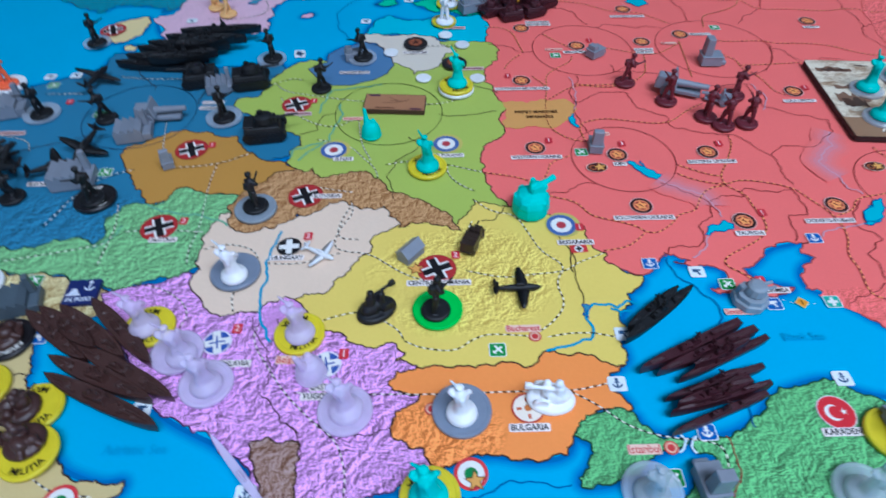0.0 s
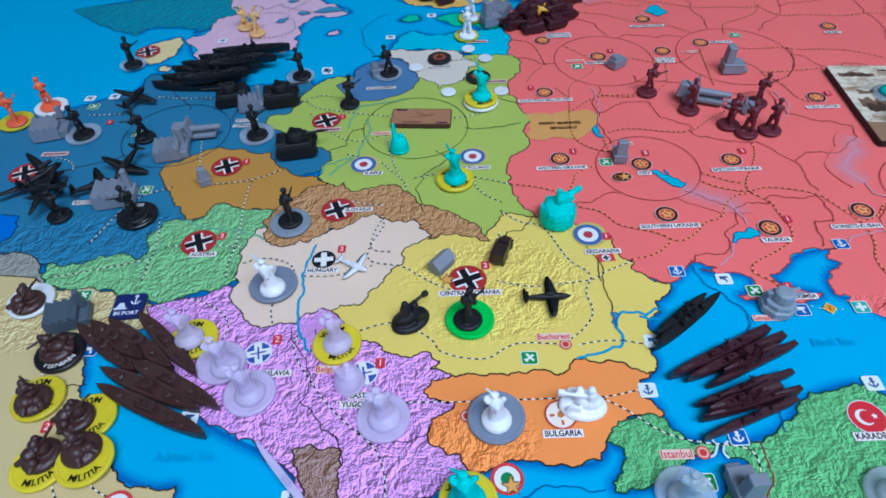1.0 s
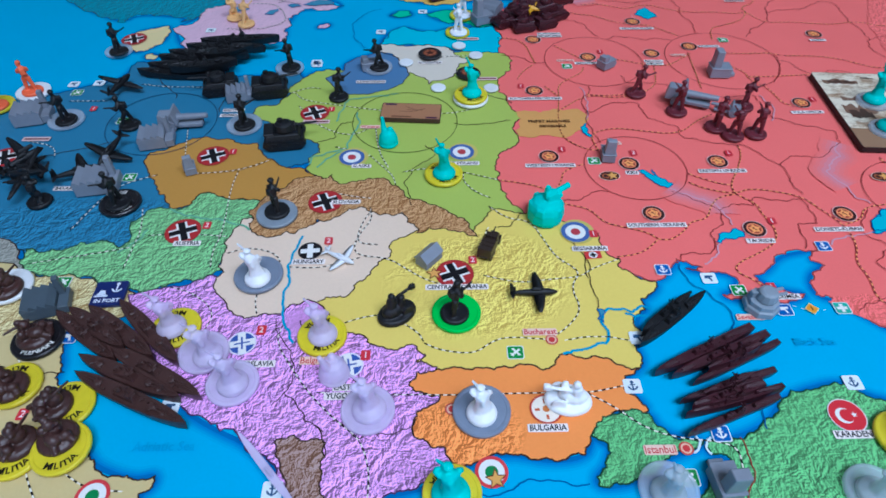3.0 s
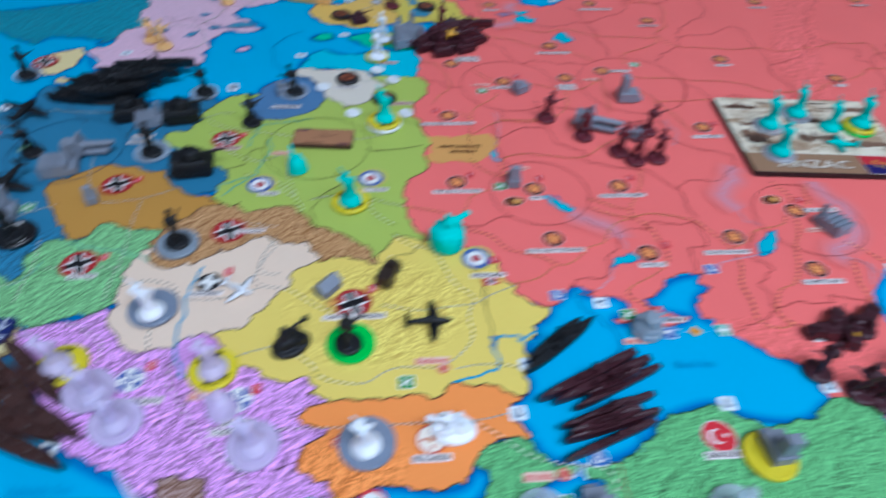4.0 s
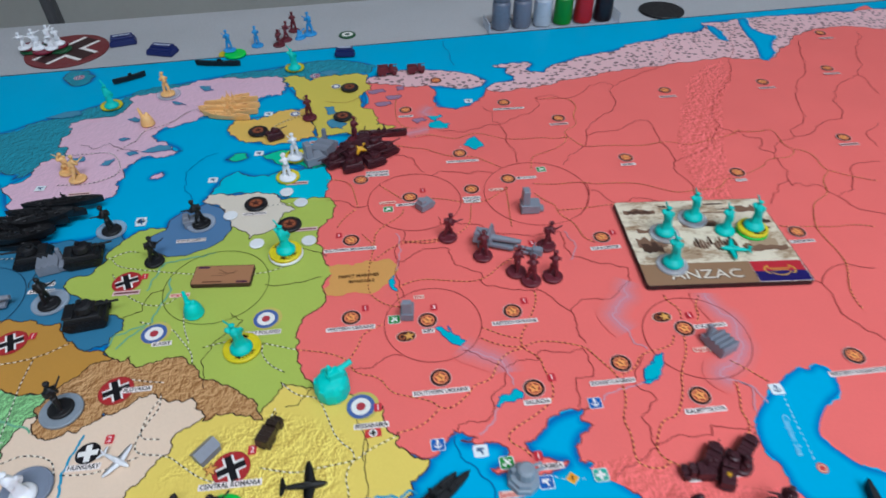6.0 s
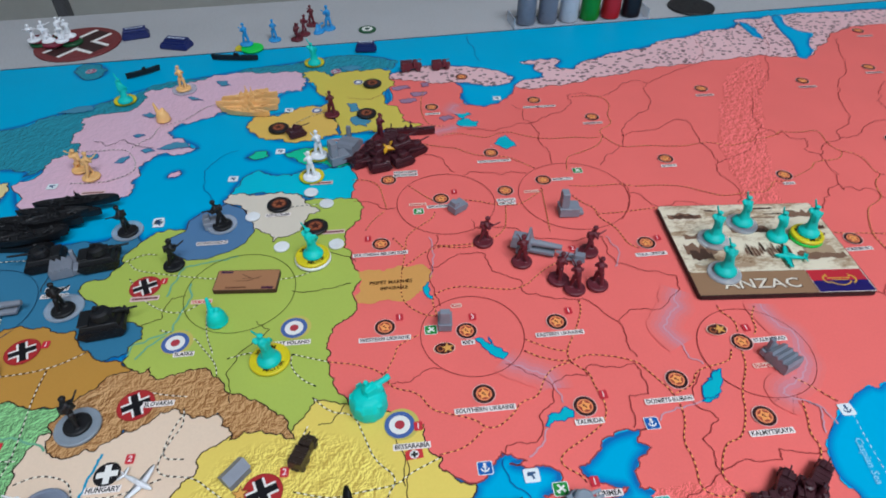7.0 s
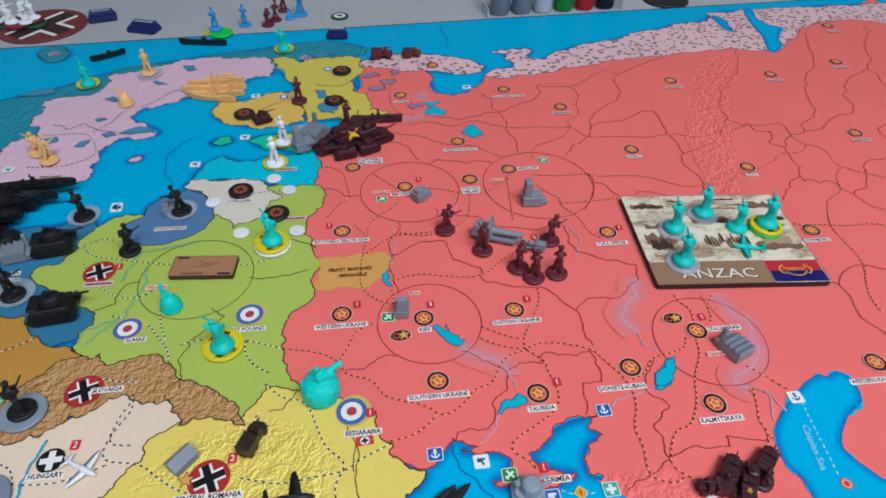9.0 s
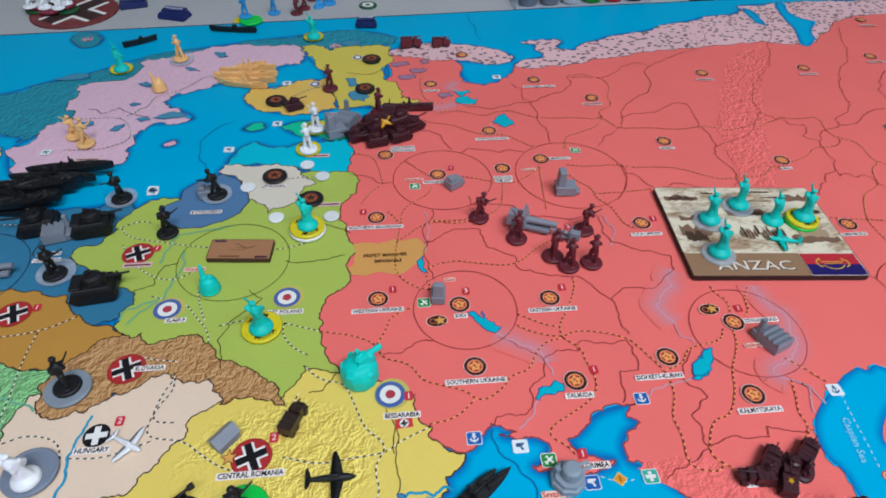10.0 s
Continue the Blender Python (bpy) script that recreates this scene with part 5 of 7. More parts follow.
        rod_into(bm, (2.6 * s, -3.4 * s, 4.4 * s), (3.4 * s, 2.2 * s, 6.6 * s), 0.9 * s, 0.6 * s)
        return melted(bm, 0.00036)
    elif style == "run":
        rod_into(bm, (3.0 * s, 1.3 * s, 1.4 * s), (2.0 * s, 1.3 * s, 5.4 * s), 0.9 * s, 1.1 * s)
        rod_into(bm, (2.0 * s, 1.3 * s, 5.4 * s), (0.0, 0.8 * s, 9.4 * s), 1.15 * s, 1.4 * s)
        rod_into(bm, (-3.2 * s, -1.2 * s, 1.6 * s), (-1.4 * s, -1.2 * s, 5.2 * s), 0.9 * s, 1.1 * s)
        rod_into(bm, (-1.4 * s, -1.2 * s, 5.2 * s), (-0.2 * s, -0.8 * s, 9.4 * s), 1.15 * s, 1.4 * s)
        hip, neck = (0.0, 9.4), (1.5, 15.6)
    else:
        rod_into(bm, (1.3 * s, 2.2 * s, 1.4 * s), (0.4 * s, 1.1 * s, 9.8 * s), 0.95 * s, 1.4 * s)
        rod_into(bm, (-1.6 * s, -2.0 * s, 1.4 * s), (-0.3 * s, -1.0 * s, 9.8 * s), 0.95 * s, 1.4 * s)
        hip, neck = (0.1, 9.8), (0.5, 16.2)
    box_into(bm, (1.9 * s, 1.2 * s, 0.8 * s), ((hip[0] + 1.2) * s, 1.5 * s, 1.8 * s))
    ball_into(bm, (hip[0] * s, 0, hip[1] * s), (3.1 * s, 3.8 * s, 3.2 * s))
    rod_into(bm, (hip[0] * s, 0, hip[1] * s), (neck[0] * s, 0, (neck[1] - 0.8) * s), 1.6 * s, 2.0 * s, 10)
    ball_into(bm, ((neck[0] - 0.1) * s, 0, (neck[1] - 1.2) * s), (3.1 * s, 4.8 * s, 3.2 * s))
    box_into(bm, (1.8 * s, 2.8 * s, 3.4 * s), ((hip[0] + neck[0]) / 2 * s - 2.2 * s, 0, ((hip[1] + neck[1]) / 2 + 0.9) * s), (0, 8, 0))
    rod_into(bm, (neck[0] * s, 0, (neck[1] - 1.0) * s), ((neck[0] + 0.3) * s, 0, (neck[1] + 1.2) * s), 1.0 * s, 1.0 * s)
    ball_into(bm, ((neck[0] + 0.4) * s, 0, (neck[1] + 1.9) * s), (2.4 * s, 2.3 * s, 2.9 * s))
    ball_into(bm, ((neck[0] + 0.3) * s, 0, (neck[1] + 2.8) * s), (3.1 * s, 2.9 * s, 2.1 * s))
    rod_into(bm, ((neck[0] + 0.3) * s, 0, (neck[1] + 2.2) * s), ((neck[0] + 0.3) * s, 0, (neck[1] + 2.6) * s), 1.8 * s, 1.5 * s, 12)
    gz = neck[1] - (3.6 if style != "kneel" else 1.0)
    for side in (1, -1):
        shoulder = (neck[0] * s, 2.1 * side * s, (neck[1] - 1.4) * s)
        elbow = ((neck[0] + 1.2) * s, 2.8 * side * s, (gz + 0.2) * s)
        fist = ((neck[0] + (3.4 if side > 0 else 2.0)) * s, 0.7 * side * s, (gz + 0.5) * s)
        rod_into(bm, shoulder, elbow, 1.0 * s, 0.9 * s)
        rod_into(bm, elbow, fist, 0.9 * s, 0.75 * s)
        ball_into(bm, fist, (1.5 * s, 1.5 * s, 1.5 * s), 8)
    rod_into(bm, ((neck[0] - 1.6) * s, -1.4 * s, (gz - 0.8) * s), ((neck[0] + 7.8) * s, 1.6 * s, (gz + 2.0) * s), 0.62 * s, 0.45 * s)
    box_into(bm, (2.8 * s, 0.9 * s, 1.5 * s), ((neck[0] - 1.0) * s, -1.2 * s, (gz - 0.7) * s), (0, -16, 18))
    return melted(bm, 0.00036)


FORMS = {}


def formed(kind, maker, mat):
    """The shared mesh of a kind in one plastic."""
    if kind not in FORMS:
        FORMS[kind] = maker()
    key = (kind, mat.name)
    if key not in FORMS:
        me = FORMS[kind].copy()
        me.materials.clear()
        me.materials.append(mat)
        FORMS[key] = me
    return FORMS[key]


def soldier(x, y, mat, turn, style="rifle", z=0.0, size=1.0):
    me = formed(style, lambda: figure_form(style), mat)
    ob = new("toy_soldier", me)
    ob.matrix_world = Matrix.Translation((x / 1000, y / 1000, GROUND + z / 1000)) @ pose(0, 0, 0, 0, 0, turn) @ Matrix.Scale(size, 4)
    how = {"rifle": "standing with a rifle", "run": "striding with a rifle", "kneel": "kneeling with a rifle", "lean": "leaning back with a raised rifle", "huddle": "crouched low with one arm raised", "sprawl": "sprawled low behind a rifle"}[style]
    tagged(ob, "%s plastic toy soldier %s" % (WORDS[mat], how), "toy soldier", "toy soldiers on the map")
    return ob


def chip_form(r, h):
    bm = bmesh.new()
    lathe_into(bm, [(r - 0.0004, 0), (r, 0.0003), (r, h - 0.0004), (r - 0.0004, h), (r - 0.0013, h), (r - 0.0016, h - 0.0002)], 40)
    me = bpy.data.meshes.new("chip")
    bm.to_mesh(me)
    bm.free()
    for p in me.polygons:
        p.use_smooth = abs(p.normal.z) < 0.5
    return me


def chip(x, y, mat, r=9.7, h=2.0, z=0.0, word="", ink_col=(36, 30, 20), turn=-70):
    ob = new("chip", formed(("chip", r, h), lambda: chip_form(r / 1000, h / 1000), mat))
    ob.location = (x / 1000, y / 1000, GROUND + z / 1000)
    lettered = (" lettered %s lying" % word) if word else " with a raised rim lying"
    tagged(ob, "%s plastic chip%s on the map" % (WORDS[mat], lettered), "chip", "stacking chips")
    if word:
        shapes = []
        for half in (0, 180):
            for i, ch in enumerate(word):
                a = turn + half + (i - (len(word) - 1) / 2) * 11.5
                vs, fs = letters(ch, 3.3)
                ca, sa = math.cos(math.radians(a)), math.sin(math.radians(a))
                shapes.append((([((r - 2.8) * ca - p * sa * -1 * -1 + q * -ca * 1.0, (r - 2.8) * sa + p * ca - q * sa) for p, q in vs], fs), ink_col))
        lt = stamp("lettering", 0, 0, shapes, z=h / 1000 + 0.00003, parent=ob, lift=0.0)
        lt.location = (0, 0, 0)
    return ob


def bevelled(bm, offset, segments=1):
    bmesh.ops.bevel(bm, geom=bm.edges[:], offset=offset, segments=segments, affect="EDGES", clamp_overlap=True)
    return bm


def thing(name, x, y, z, turn, label, category, group="", tilt=(0, 0)):
    """An Empty at the base of a thing; its parts hang on it."""
    ob = new(name)
    ob.empty_display_size = 0.002
    ob.matrix_world = pose(x / 1000, y / 1000, GROUND + z / 1000, tilt[0], tilt[1], turn)
    return tagged(ob, label, category, group)


SHARED = {}


def shared_part(key, name, make, mat, parent, at=(0, 0, 0), rot=(0, 0, 0), smooth=False):
    """A part whose mesh is made once and used by every copy of its kind."""
    k = (key, mat.name)
    if k not in SHARED:
        bm = make()
        me = bpy.data.meshes.new(name)
        bm.to_mesh(me)
        bm.free()
        me.materials.append(mat)
        for p in me.polygons:
            p.use_smooth = smooth
        SHARED[k] = me
    ob = new(name, SHARED[k])
    ob.parent = parent
    ob.matrix_basis = pose(*at, *rot)
    return ob


def mm_box(sx, sy, sz, bev=0.3, taper=1.0):
    def make():
        bm = bmesh.new()
        box_into(bm, (sx / 1000, sy / 1000, sz / 1000), (0, 0, sz / 2000), (0, 0, 0), taper)
        return bevelled(bm, bev / 1000)
    return make


def mm_rod(length, r1, r2, n=10):
    """A rod along +x."""
    def make():
        bm = bmesh.new()
        rod_into(bm, (0, 0, 0), (length / 1000, 0, 0), r1 / 1000, r2 / 1000, n)
        return bm
    return make


def track_form():
    """A tank track seen from the side: a long rounded loop with links."""
    bm = bmesh.new()
    pts = [(7.2, 0.9), (8.4, 2.4), (7.6, 3.9), (-7.6, 3.9), (-8.4, 2.4), (-7.2, 0.9), (-6.0, 0.0), (6.0, 0.0)]
    a = [bm.verts.new((x / 1000, -0.0014, z / 1000)) for x, z in pts]
    b = [bm.verts.new((x / 1000, 0.0014, z / 1000)) for x, z in pts]
    bm.faces.new(a)
    bm.faces.new(b[::-1])
    for i in range(len(pts)):
        bm.faces.new((a[i - 1], b[i - 1], b[i], a[i]))
    for i in range(9):
        box_into(bm, (0.0007, 0.003, 0.0006), ((-7 + i * 1.75) / 1000, 0, 0.0041))
    for i in range(5):
        rod_into(bm, ((-5.6 + 2.8 * i) / 1000, -0.0018, 0.0018), ((-5.6 + 2.8 * i) / 1000, 0.0018, 0.0018), 0.0011, n=10)
    bmesh.ops.recalc_face_normals(bm, faces=bm.faces[:])
    return bm


def tank(x, y, mat, turn, z=0.0, tilt=(0, 0), size=1.0):
    t = thing("toy_tank", x, y, z, turn, "%s plastic toy tank with a turret and gun" % WORDS[mat], "toy tank", "toy vehicles", tilt)
    t.scale = (size, size, size)

    def hull():
        bm = bmesh.new()
        box_into(bm, (0.0155, 0.0062, 0.0026), (0, 0, 0.0026))
        box_into(bm, (0.0145, 0.0100, 0.0022), (-0.0004, 0, 0.0049), taper=0.86)
        box_into(bm, (0.0040, 0.0082, 0.0010), (-0.0054, 0, 0.0064))
        return bevelled(bm, 0.00025)

    def turret():
        bm = bmesh.new()
        lathe_into(bm, [(0.0036, 0), (0.0039, 0.0008), (0.0034, 0.0028), (0.0022, 0.0034)], 14)
        box_into(bm, (0.0030, 0.0044, 0.0024), (0.0030, 0, 0.0014), taper=0.8)
        rod_into(bm, (-0.0012, 0.0008, 0.003), (-0.0012, 0.0008, 0.0044), 0.0012, 0.0011)
        return bm
    shared_part("tank_hull", "hull", hull, mat, t)
    for s in (1, -1):
        shared_part("tank_track", "track", track_form, mat, t, (0, 0.0044 * s, 0))
    shared_part("tank_turret", "turret", turret, mat, t, (0.0006, 0, 0.006))
    shared_part("tank_gun", "gun_barrel", mm_rod(9.5, 0.6, 0.42), mat, t, (0.004, 0, 0.0076), (0, -4, 0))
    return t


def truck(x, y, mat, turn, z=0.0, size=1.0, tilt=(0, 0)):
    t = thing("toy_truck", x, y, z, turn, "%s plastic toy army half-track with a boxy bed" % WORDS[mat], "toy truck", "toy vehicles", tilt)
    t.scale = (size, size, size)

    def bed():
        bm = bmesh.new()
        box_into(bm, (0.0120, 0.0092, 0.0060), (0, 0, 0.003), taper=0.94)
        for i in range(4):
            rod_into(bm, ((-5 + i * 3.3) / 1000, -0.0046, 0.0061), ((-5 + i * 3.3) / 1000, 0.0046, 0.0061), 0.0004, n=6)
        return bevelled(bm, 0.0003)

    def cab():
        bm = bmesh.new()
        box_into(bm, (0.0046, 0.0088, 0.0064), (0, 0, 0.0032), taper=0.84)
        box_into(bm, (0.0052, 0.0064, 0.0034), (0.0042, 0, 0.0017), taper=0.86)
        box_into(bm, (0.0040, 0.0016, 0.0008), (0.0040, 0.0040, 0.0018))
        box_into(bm, (0.0040, 0.0016, 0.0008), (0.0040, -0.0040, 0.0018))
        return bevelled(bm, 0.0003)

    def wheel():
        bm = bmesh.new()
        rod_into(bm, (0, -0.0009, 0), (0, 0.0009, 0), 0.0022, n=14)
        rod_into(bm, (0, -0.0012, 0), (0, 0.0012, 0), 0.0008, n=8)
        return bm
    shared_part("truck_chassis", "chassis", mm_box(21, 5, 1.4), mat, t, (0, 0, 0.0018))
    shared_part("truck_bed", "bed", bed, mat, t, (-0.0040, 0, 0.0030))
    shared_part("truck_cab", "cab", cab, mat, t, (0.0046, 0, 0.0030))
    for wx in (-7.6, -3.2, 7.4):
        for s in (1, -1):
            shared_part("truck_wheel", "wheel", wheel, mat, t, (wx / 1000, 0.0038 * s, 0.0022))
    shared_part("truck_gun", "gun_barrel", mm_rod(9, 0.5, 0.4), mat, t, (0.0020, 0, 0.0096), (0, -3, 0))
    return t


def wing_form(span, chord, sweep, thick):
    """A tapered wing across y."""
    def make():
        bm = bmesh.new()
        rows = []
        for k in range(9):
            u = -1 + k / 4
            c = chord * (1 - 0.55 * abs(u)) * (0.6 if abs(u) == 1 else 1)
            cx = -sweep * abs(u)
            zz = 0.9 * abs(u)
            rows.append([bm.verts.new(((cx + px * c) / 1000, u * span / 2000, (zz + pz * thick) / 1000)) for px, pz in ((0.5, 0), (0.2, 0.5), (-0.5, 0), (0.2, -0.4))])
        for a, b in zip(rows, rows[1:]):
            for i in range(4):
                bm.faces.new((a[i - 1], a[i], b[i], b[i - 1]))
        bm.faces.new(rows[0])
        bm.faces.new(rows[-1][::-1])
        bmesh.ops.recalc_face_normals(bm, faces=bm.faces[:])
        return bm
    return make


def fighter(x, y, mat, turn, z=0.0, size=1.0, tilt=(0, 0), engines=0):
    t = thing("toy_plane", x, y, z, turn, "%s plastic toy %s lying on the map" % (WORDS[mat], "bomber" if engines else "fighter plane"), "toy plane", "toy planes", tilt)
    t.scale = (size, size, size)

    def fuselage():
        bm = bmesh.new()
        rows = [(0.4, -12), (1.0, -9), (1.6, -3), (1.9, 3), (1.7, 7), (1.1, 9.4), (0.3, 11)]
        rings = []
        for r, px in rows:
            rings.append([bm.verts.new((px / 1000, r * math.cos(a) / 1000, (2.4 + r * 1.12 * math.sin(a)) / 1000)) for a in [2 * math.pi * i / 12 for i in range(12)]])
        for a, b in zip(rings, rings[1:]):
            for i in range(12):
                bm.faces.new((a[i - 1], a[i], b[i], b[i - 1]))
        bm.faces.new(rings[0])
        bm.faces.new(rings[-1][::-1])
        bmesh.ops.recalc_face_normals(bm, faces=bm.faces[:])
        return bm

    def canopy():
        bm = bmesh.new()
        ball_into(bm, (0, 0, 0), (0.0060, 0.0020, 0.0026), 12)
        return bm

    def fin():
        bm = bmesh.new()
        box_into(bm, (0.0030, 0.0007, 0.0042), (0, 0, 0.0021), taper=0.55)
        return bevelled(bm, 0.0001)
    shared_part("plane_body", "fuselage", fuselage, mat, t, smooth=True)
    shared_part(("plane_wing", engines), "wing", wing_form(25 if not engines else 34, 6.4, 1.2, 1.3), mat, t, (0.0024, 0, 0.0018), smooth=True)
    shared_part("plane_tail", "tailplane", wing_form(9.5, 3.0, 0.6, 0.8), mat, t, (-0.0106, 0, 0.0028), smooth=True)
    shared_part("plane_fin", "fin", fin, mat, t, (-0.0106, 0, 0.0026))
    shared_part("plane_canopy", "canopy", canopy, mat, t, (0.0008, 0, 0.0044), smooth=True)
    if engines:
        for yy in (-5.2, 5.2):
            shared_part("plane_engine", "engine", mm_rod(7, 1.4, 1.0), mat, t, (0.001, yy / 1000, 0.0022))
    return t


def hull_form(length, beam, depth, blunt=False):
    """A ship's hull with a pointed bow, flared sides and a flat deck; its other end is pointed or square."""
    bm = bmesh.new()
    n = 17
    rows = []
    for k in range(n):
        u = -1 + 2 * k / (n - 1)
        w = beam / 2 * (max(0.0, 1 - abs(u) ** 2.6) ** 0.75 if u < 0 or not blunt else 1 - 0.3 * u ** 5)
        sheer = depth * (1 + 0.25 * u * u)
        x = u * length / 2
        rows.append([bm.verts.new(p) for p in ((x, w, sheer), (x, w * 0.95, sheer * 0.6), (x * 0.97, w * 0.72, 0), (x * 0.97, -w * 0.72, 0), (x, -w * 0.95, sheer * 0.6), (x, -w, sheer), (x, -w * 0.82, sheer * 0.92), (x, w * 0.82, sheer * 0.92))])
    for a, b in zip(rows, rows[1:]):
        for i in range(8):
            bm.faces.new((a[i - 1], a[i], b[i], b[i - 1]))
    if blunt:
        bm.faces.new(rows[-1])
    bmesh.ops.remove_doubles(bm, verts=bm.verts[:], dist=0.00002)
    bmesh.ops.recalc_face_normals(bm, faces=bm.faces[:])
    return bm


def ship(x0, y0, x1, y1, mat, z=0.0, beam=7.0, plain=False, roll=0.0):
    """A toy warship from one end to the other."""
    length = math.hypot(x1 - x0, y1 - y0)
    rng = random.Random(round(x0 * 7 + y1))
    label = "%s plastic toy %s on the map" % (WORDS[mat], "submarine hull" if plain else "warship with gun turrets")
    t = thing("toy_ship", (x0 + x1) / 2, (y0 + y1) / 2, z, math.degrees(math.atan2(y1 - y0, x1 - x0)) + rng.uniform(-2.5, 2.5), label, "toy ship", "toy ships", (roll + rng.uniform(-5, 5), 0))
    L, B = length / 1000, beam / 1000
    part("hull", hull_form(L, B, 0.0040, mat is MAROON_DARK), mat, t)
    if plain:
        bm = bmesh.new()
        box_into(bm, (L * 0.12, B * 0.4, 0.003), (L * 0.04, 0, 0.005), taper=0.8)
        part("conning_tower", bevelled(bm, 0.0003), mat, t)
        return t

    def tower():
        bm = bmesh.new()
        box_into(bm, (L * 0.20, B * 0.5, 0.0016), (0, 0, 0.0008), taper=0.85)
        box_into(bm, (L * 0.08, B * 0.38, 0.0022), (L * 0.05, 0, 0.0022), taper=0.75)
        rod_into(bm, (-L * 0.05, 0, 0.002), (-L * 0.06, 0, 0.0036), B * 0.14, B * 0.12, 10)
        box_into(bm, (L * 0.05, B * 0.34, 0.0018), (-L * 0.075, 0, 0.0016), taper=0.8)
        box_into(bm, (L * 0.03, B * 0.56, 0.0007), (L * 0.055, 0, 0.0034))
        rod_into(bm, (L * 0.055, 0, 0.003), (L * 0.052, 0, 0.0056), B * 0.10, B * 0.05, 8)
        for k in range(7):
            box_into(bm, (L * rng.uniform(0.012, 0.03), B * rng.uniform(0.1, 0.2), rng.uniform(0.0006, 0.0014)), (L * rng.uniform(-0.38, 0.4), B * rng.uniform(-0.24, 0.24), 0.0005), (0, 0, rng.uniform(0, 90)))
        return bevelled(bm, 0.0001)
    part("superstructure", tower(), mat, t).location = (-L * 0.02, 0, 0.0036)
    for px, face in ((0.30, 1), (0.21, 1), (-0.28, -1)):
        bm = bmesh.new()
        lathe_into(bm, [(B * 0.22, 0), (B * 0.23, 0.0007), (B * 0.16, 0.0011)], 10)
        g = part("gun_turret", bm, mat, t)
        g.location = (px * L, 0, 0.0037 + (0.0008 if px == 0.21 else 0))
        for yy in (-0.08, 0.08):
            shared_part("ship_gun", "gun_barrel", mm_rod(5.6, 0.38, 0.30, 6), mat, g, (face * B * 0.1, yy * B, 0.0007), (0, 0, 0 if face > 0 else 180))
    bm = bmesh.new()
    rod_into(bm, (0, 0, 0), (0.0003, 0, 0.0046), 0.0004, 0.0003, 6)
    box_into(bm, (0.0004, 0.0026, 0.0004), (0, 0, 0.0032))
    part("mast", bm, mat, t).location = (L * 0.02, 0, 0.0062)
    return t


def factory(x, y, mat, turn, z=0.0, size=1.0):
    """A saw-toothed toy works with a chimney block."""
    t = thing("toy_factory", x, y, z, turn, "%s plastic toy factory with a saw-tooth roof" % WORDS[mat], "toy building", "toy buildings")
    t.scale = (size, size, size)

    def hall():
        bm = bmesh.new()
        box_into(bm, (0.013, 0.012, 0.006), (0, 0, 0.003))
        return bevelled(bm, 0.0002)

    def tooth():
        bm = bmesh.new()
        pts = [(-1.6, 0), (1.6, 0), (-0.7, 1.9)]
        a = [bm.verts.new((px / 1000, -0.006, pz / 1000)) for px, pz in pts]
        b = [bm.verts.new((px / 1000, 0.006, pz / 1000)) for px, pz in pts]
        bm.faces.new(a)
        bm.faces.new(b[::-1])
        for i in range(3):
            bm.faces.new((a[i - 1], b[i - 1], b[i], a[i]))
        bmesh.ops.recalc_face_normals(bm, faces=bm.faces[:])
        return bm
    shared_part("works_hall", "hall", hall, mat, t)
    for i in range(4):
        shared_part("works_tooth", "roof_tooth", tooth, mat, t, ((-4.8 + 3.2 * i) / 1000, 0, 0.006))
    shared_part("works_annex", "annex", mm_box(4, 11, 4), mat, t, (0.0084, 0, 0))
    shared_part("works_chimney", "chimney", mm_box(2.6, 3.0, 13.0, taper=0.86), mat, t, (0.0080, 0.0030, 0))
    return t


def block_house(x, y, mat, turn, z=0.0, size=1.0, tall=False):
    """A low toy building with a raised block."""
    t = thing("toy_building", x, y, z, turn, "%s plastic toy %s standing on the map" % (WORDS[mat], "air base tower" if tall else "bunker building"), "toy building", "toy buildings")
    t.scale = (size, size, size)

    def house():
        bm = bmesh.new()
        box_into(bm, (0.011, 0.008, 0.0052), (0, 0, 0.0026))
        box_into(bm, (0.0116, 0.0086, 0.0006), (0, 0, 0.0053))
        return bevelled(bm, 0.0002)
    shared_part("house_body", "body", house, mat, t)
    shared_part(("house_block", tall), "tower" if tall else "roof_block", mm_box(4.4, 6.5, 9.5 if tall else 3.4, taper=0.9), mat, t, (-0.0028, 0, 0.0054))
    shared_part("house_step", "step", mm_box(3.0, 5.0, 2.2), mat, t, (0.0068, 0, 0))
    return t


def cottage(x, y, mat, turn, z=0.0, size=1.0):
    t = thing("toy_house", x, y, z, turn, "%s plastic toy house with a pitched roof" % WORDS[mat], "toy building", "toy buildings")
    t.scale = (size, size, size)

    def roof():
        bm = bmesh.new()
        pts = [(-4.4, 0), (4.4, 0), (0, 4.0)]
        a = [bm.verts.new((-0.0066, px / 1000, pz / 1000)) for px, pz in pts]
        b = [bm.verts.new((0.0066, px / 1000, pz / 1000)) for px, pz in pts]
        bm.faces.new(a)
        bm.faces.new(b[::-1])
        for i in range(3):
            bm.faces.new((a[i - 1], b[i - 1], b[i], a[i]))
        bmesh.ops.recalc_face_normals(bm, faces=bm.faces[:])
        return bm
    shared_part("cottage_wall", "walls", mm_box(12.4, 7.8, 5.0, 0.2), mat, t)
    shared_part("cottage_roof", "roof", roof, mat, t, (0, 0, 0.005))
    return t


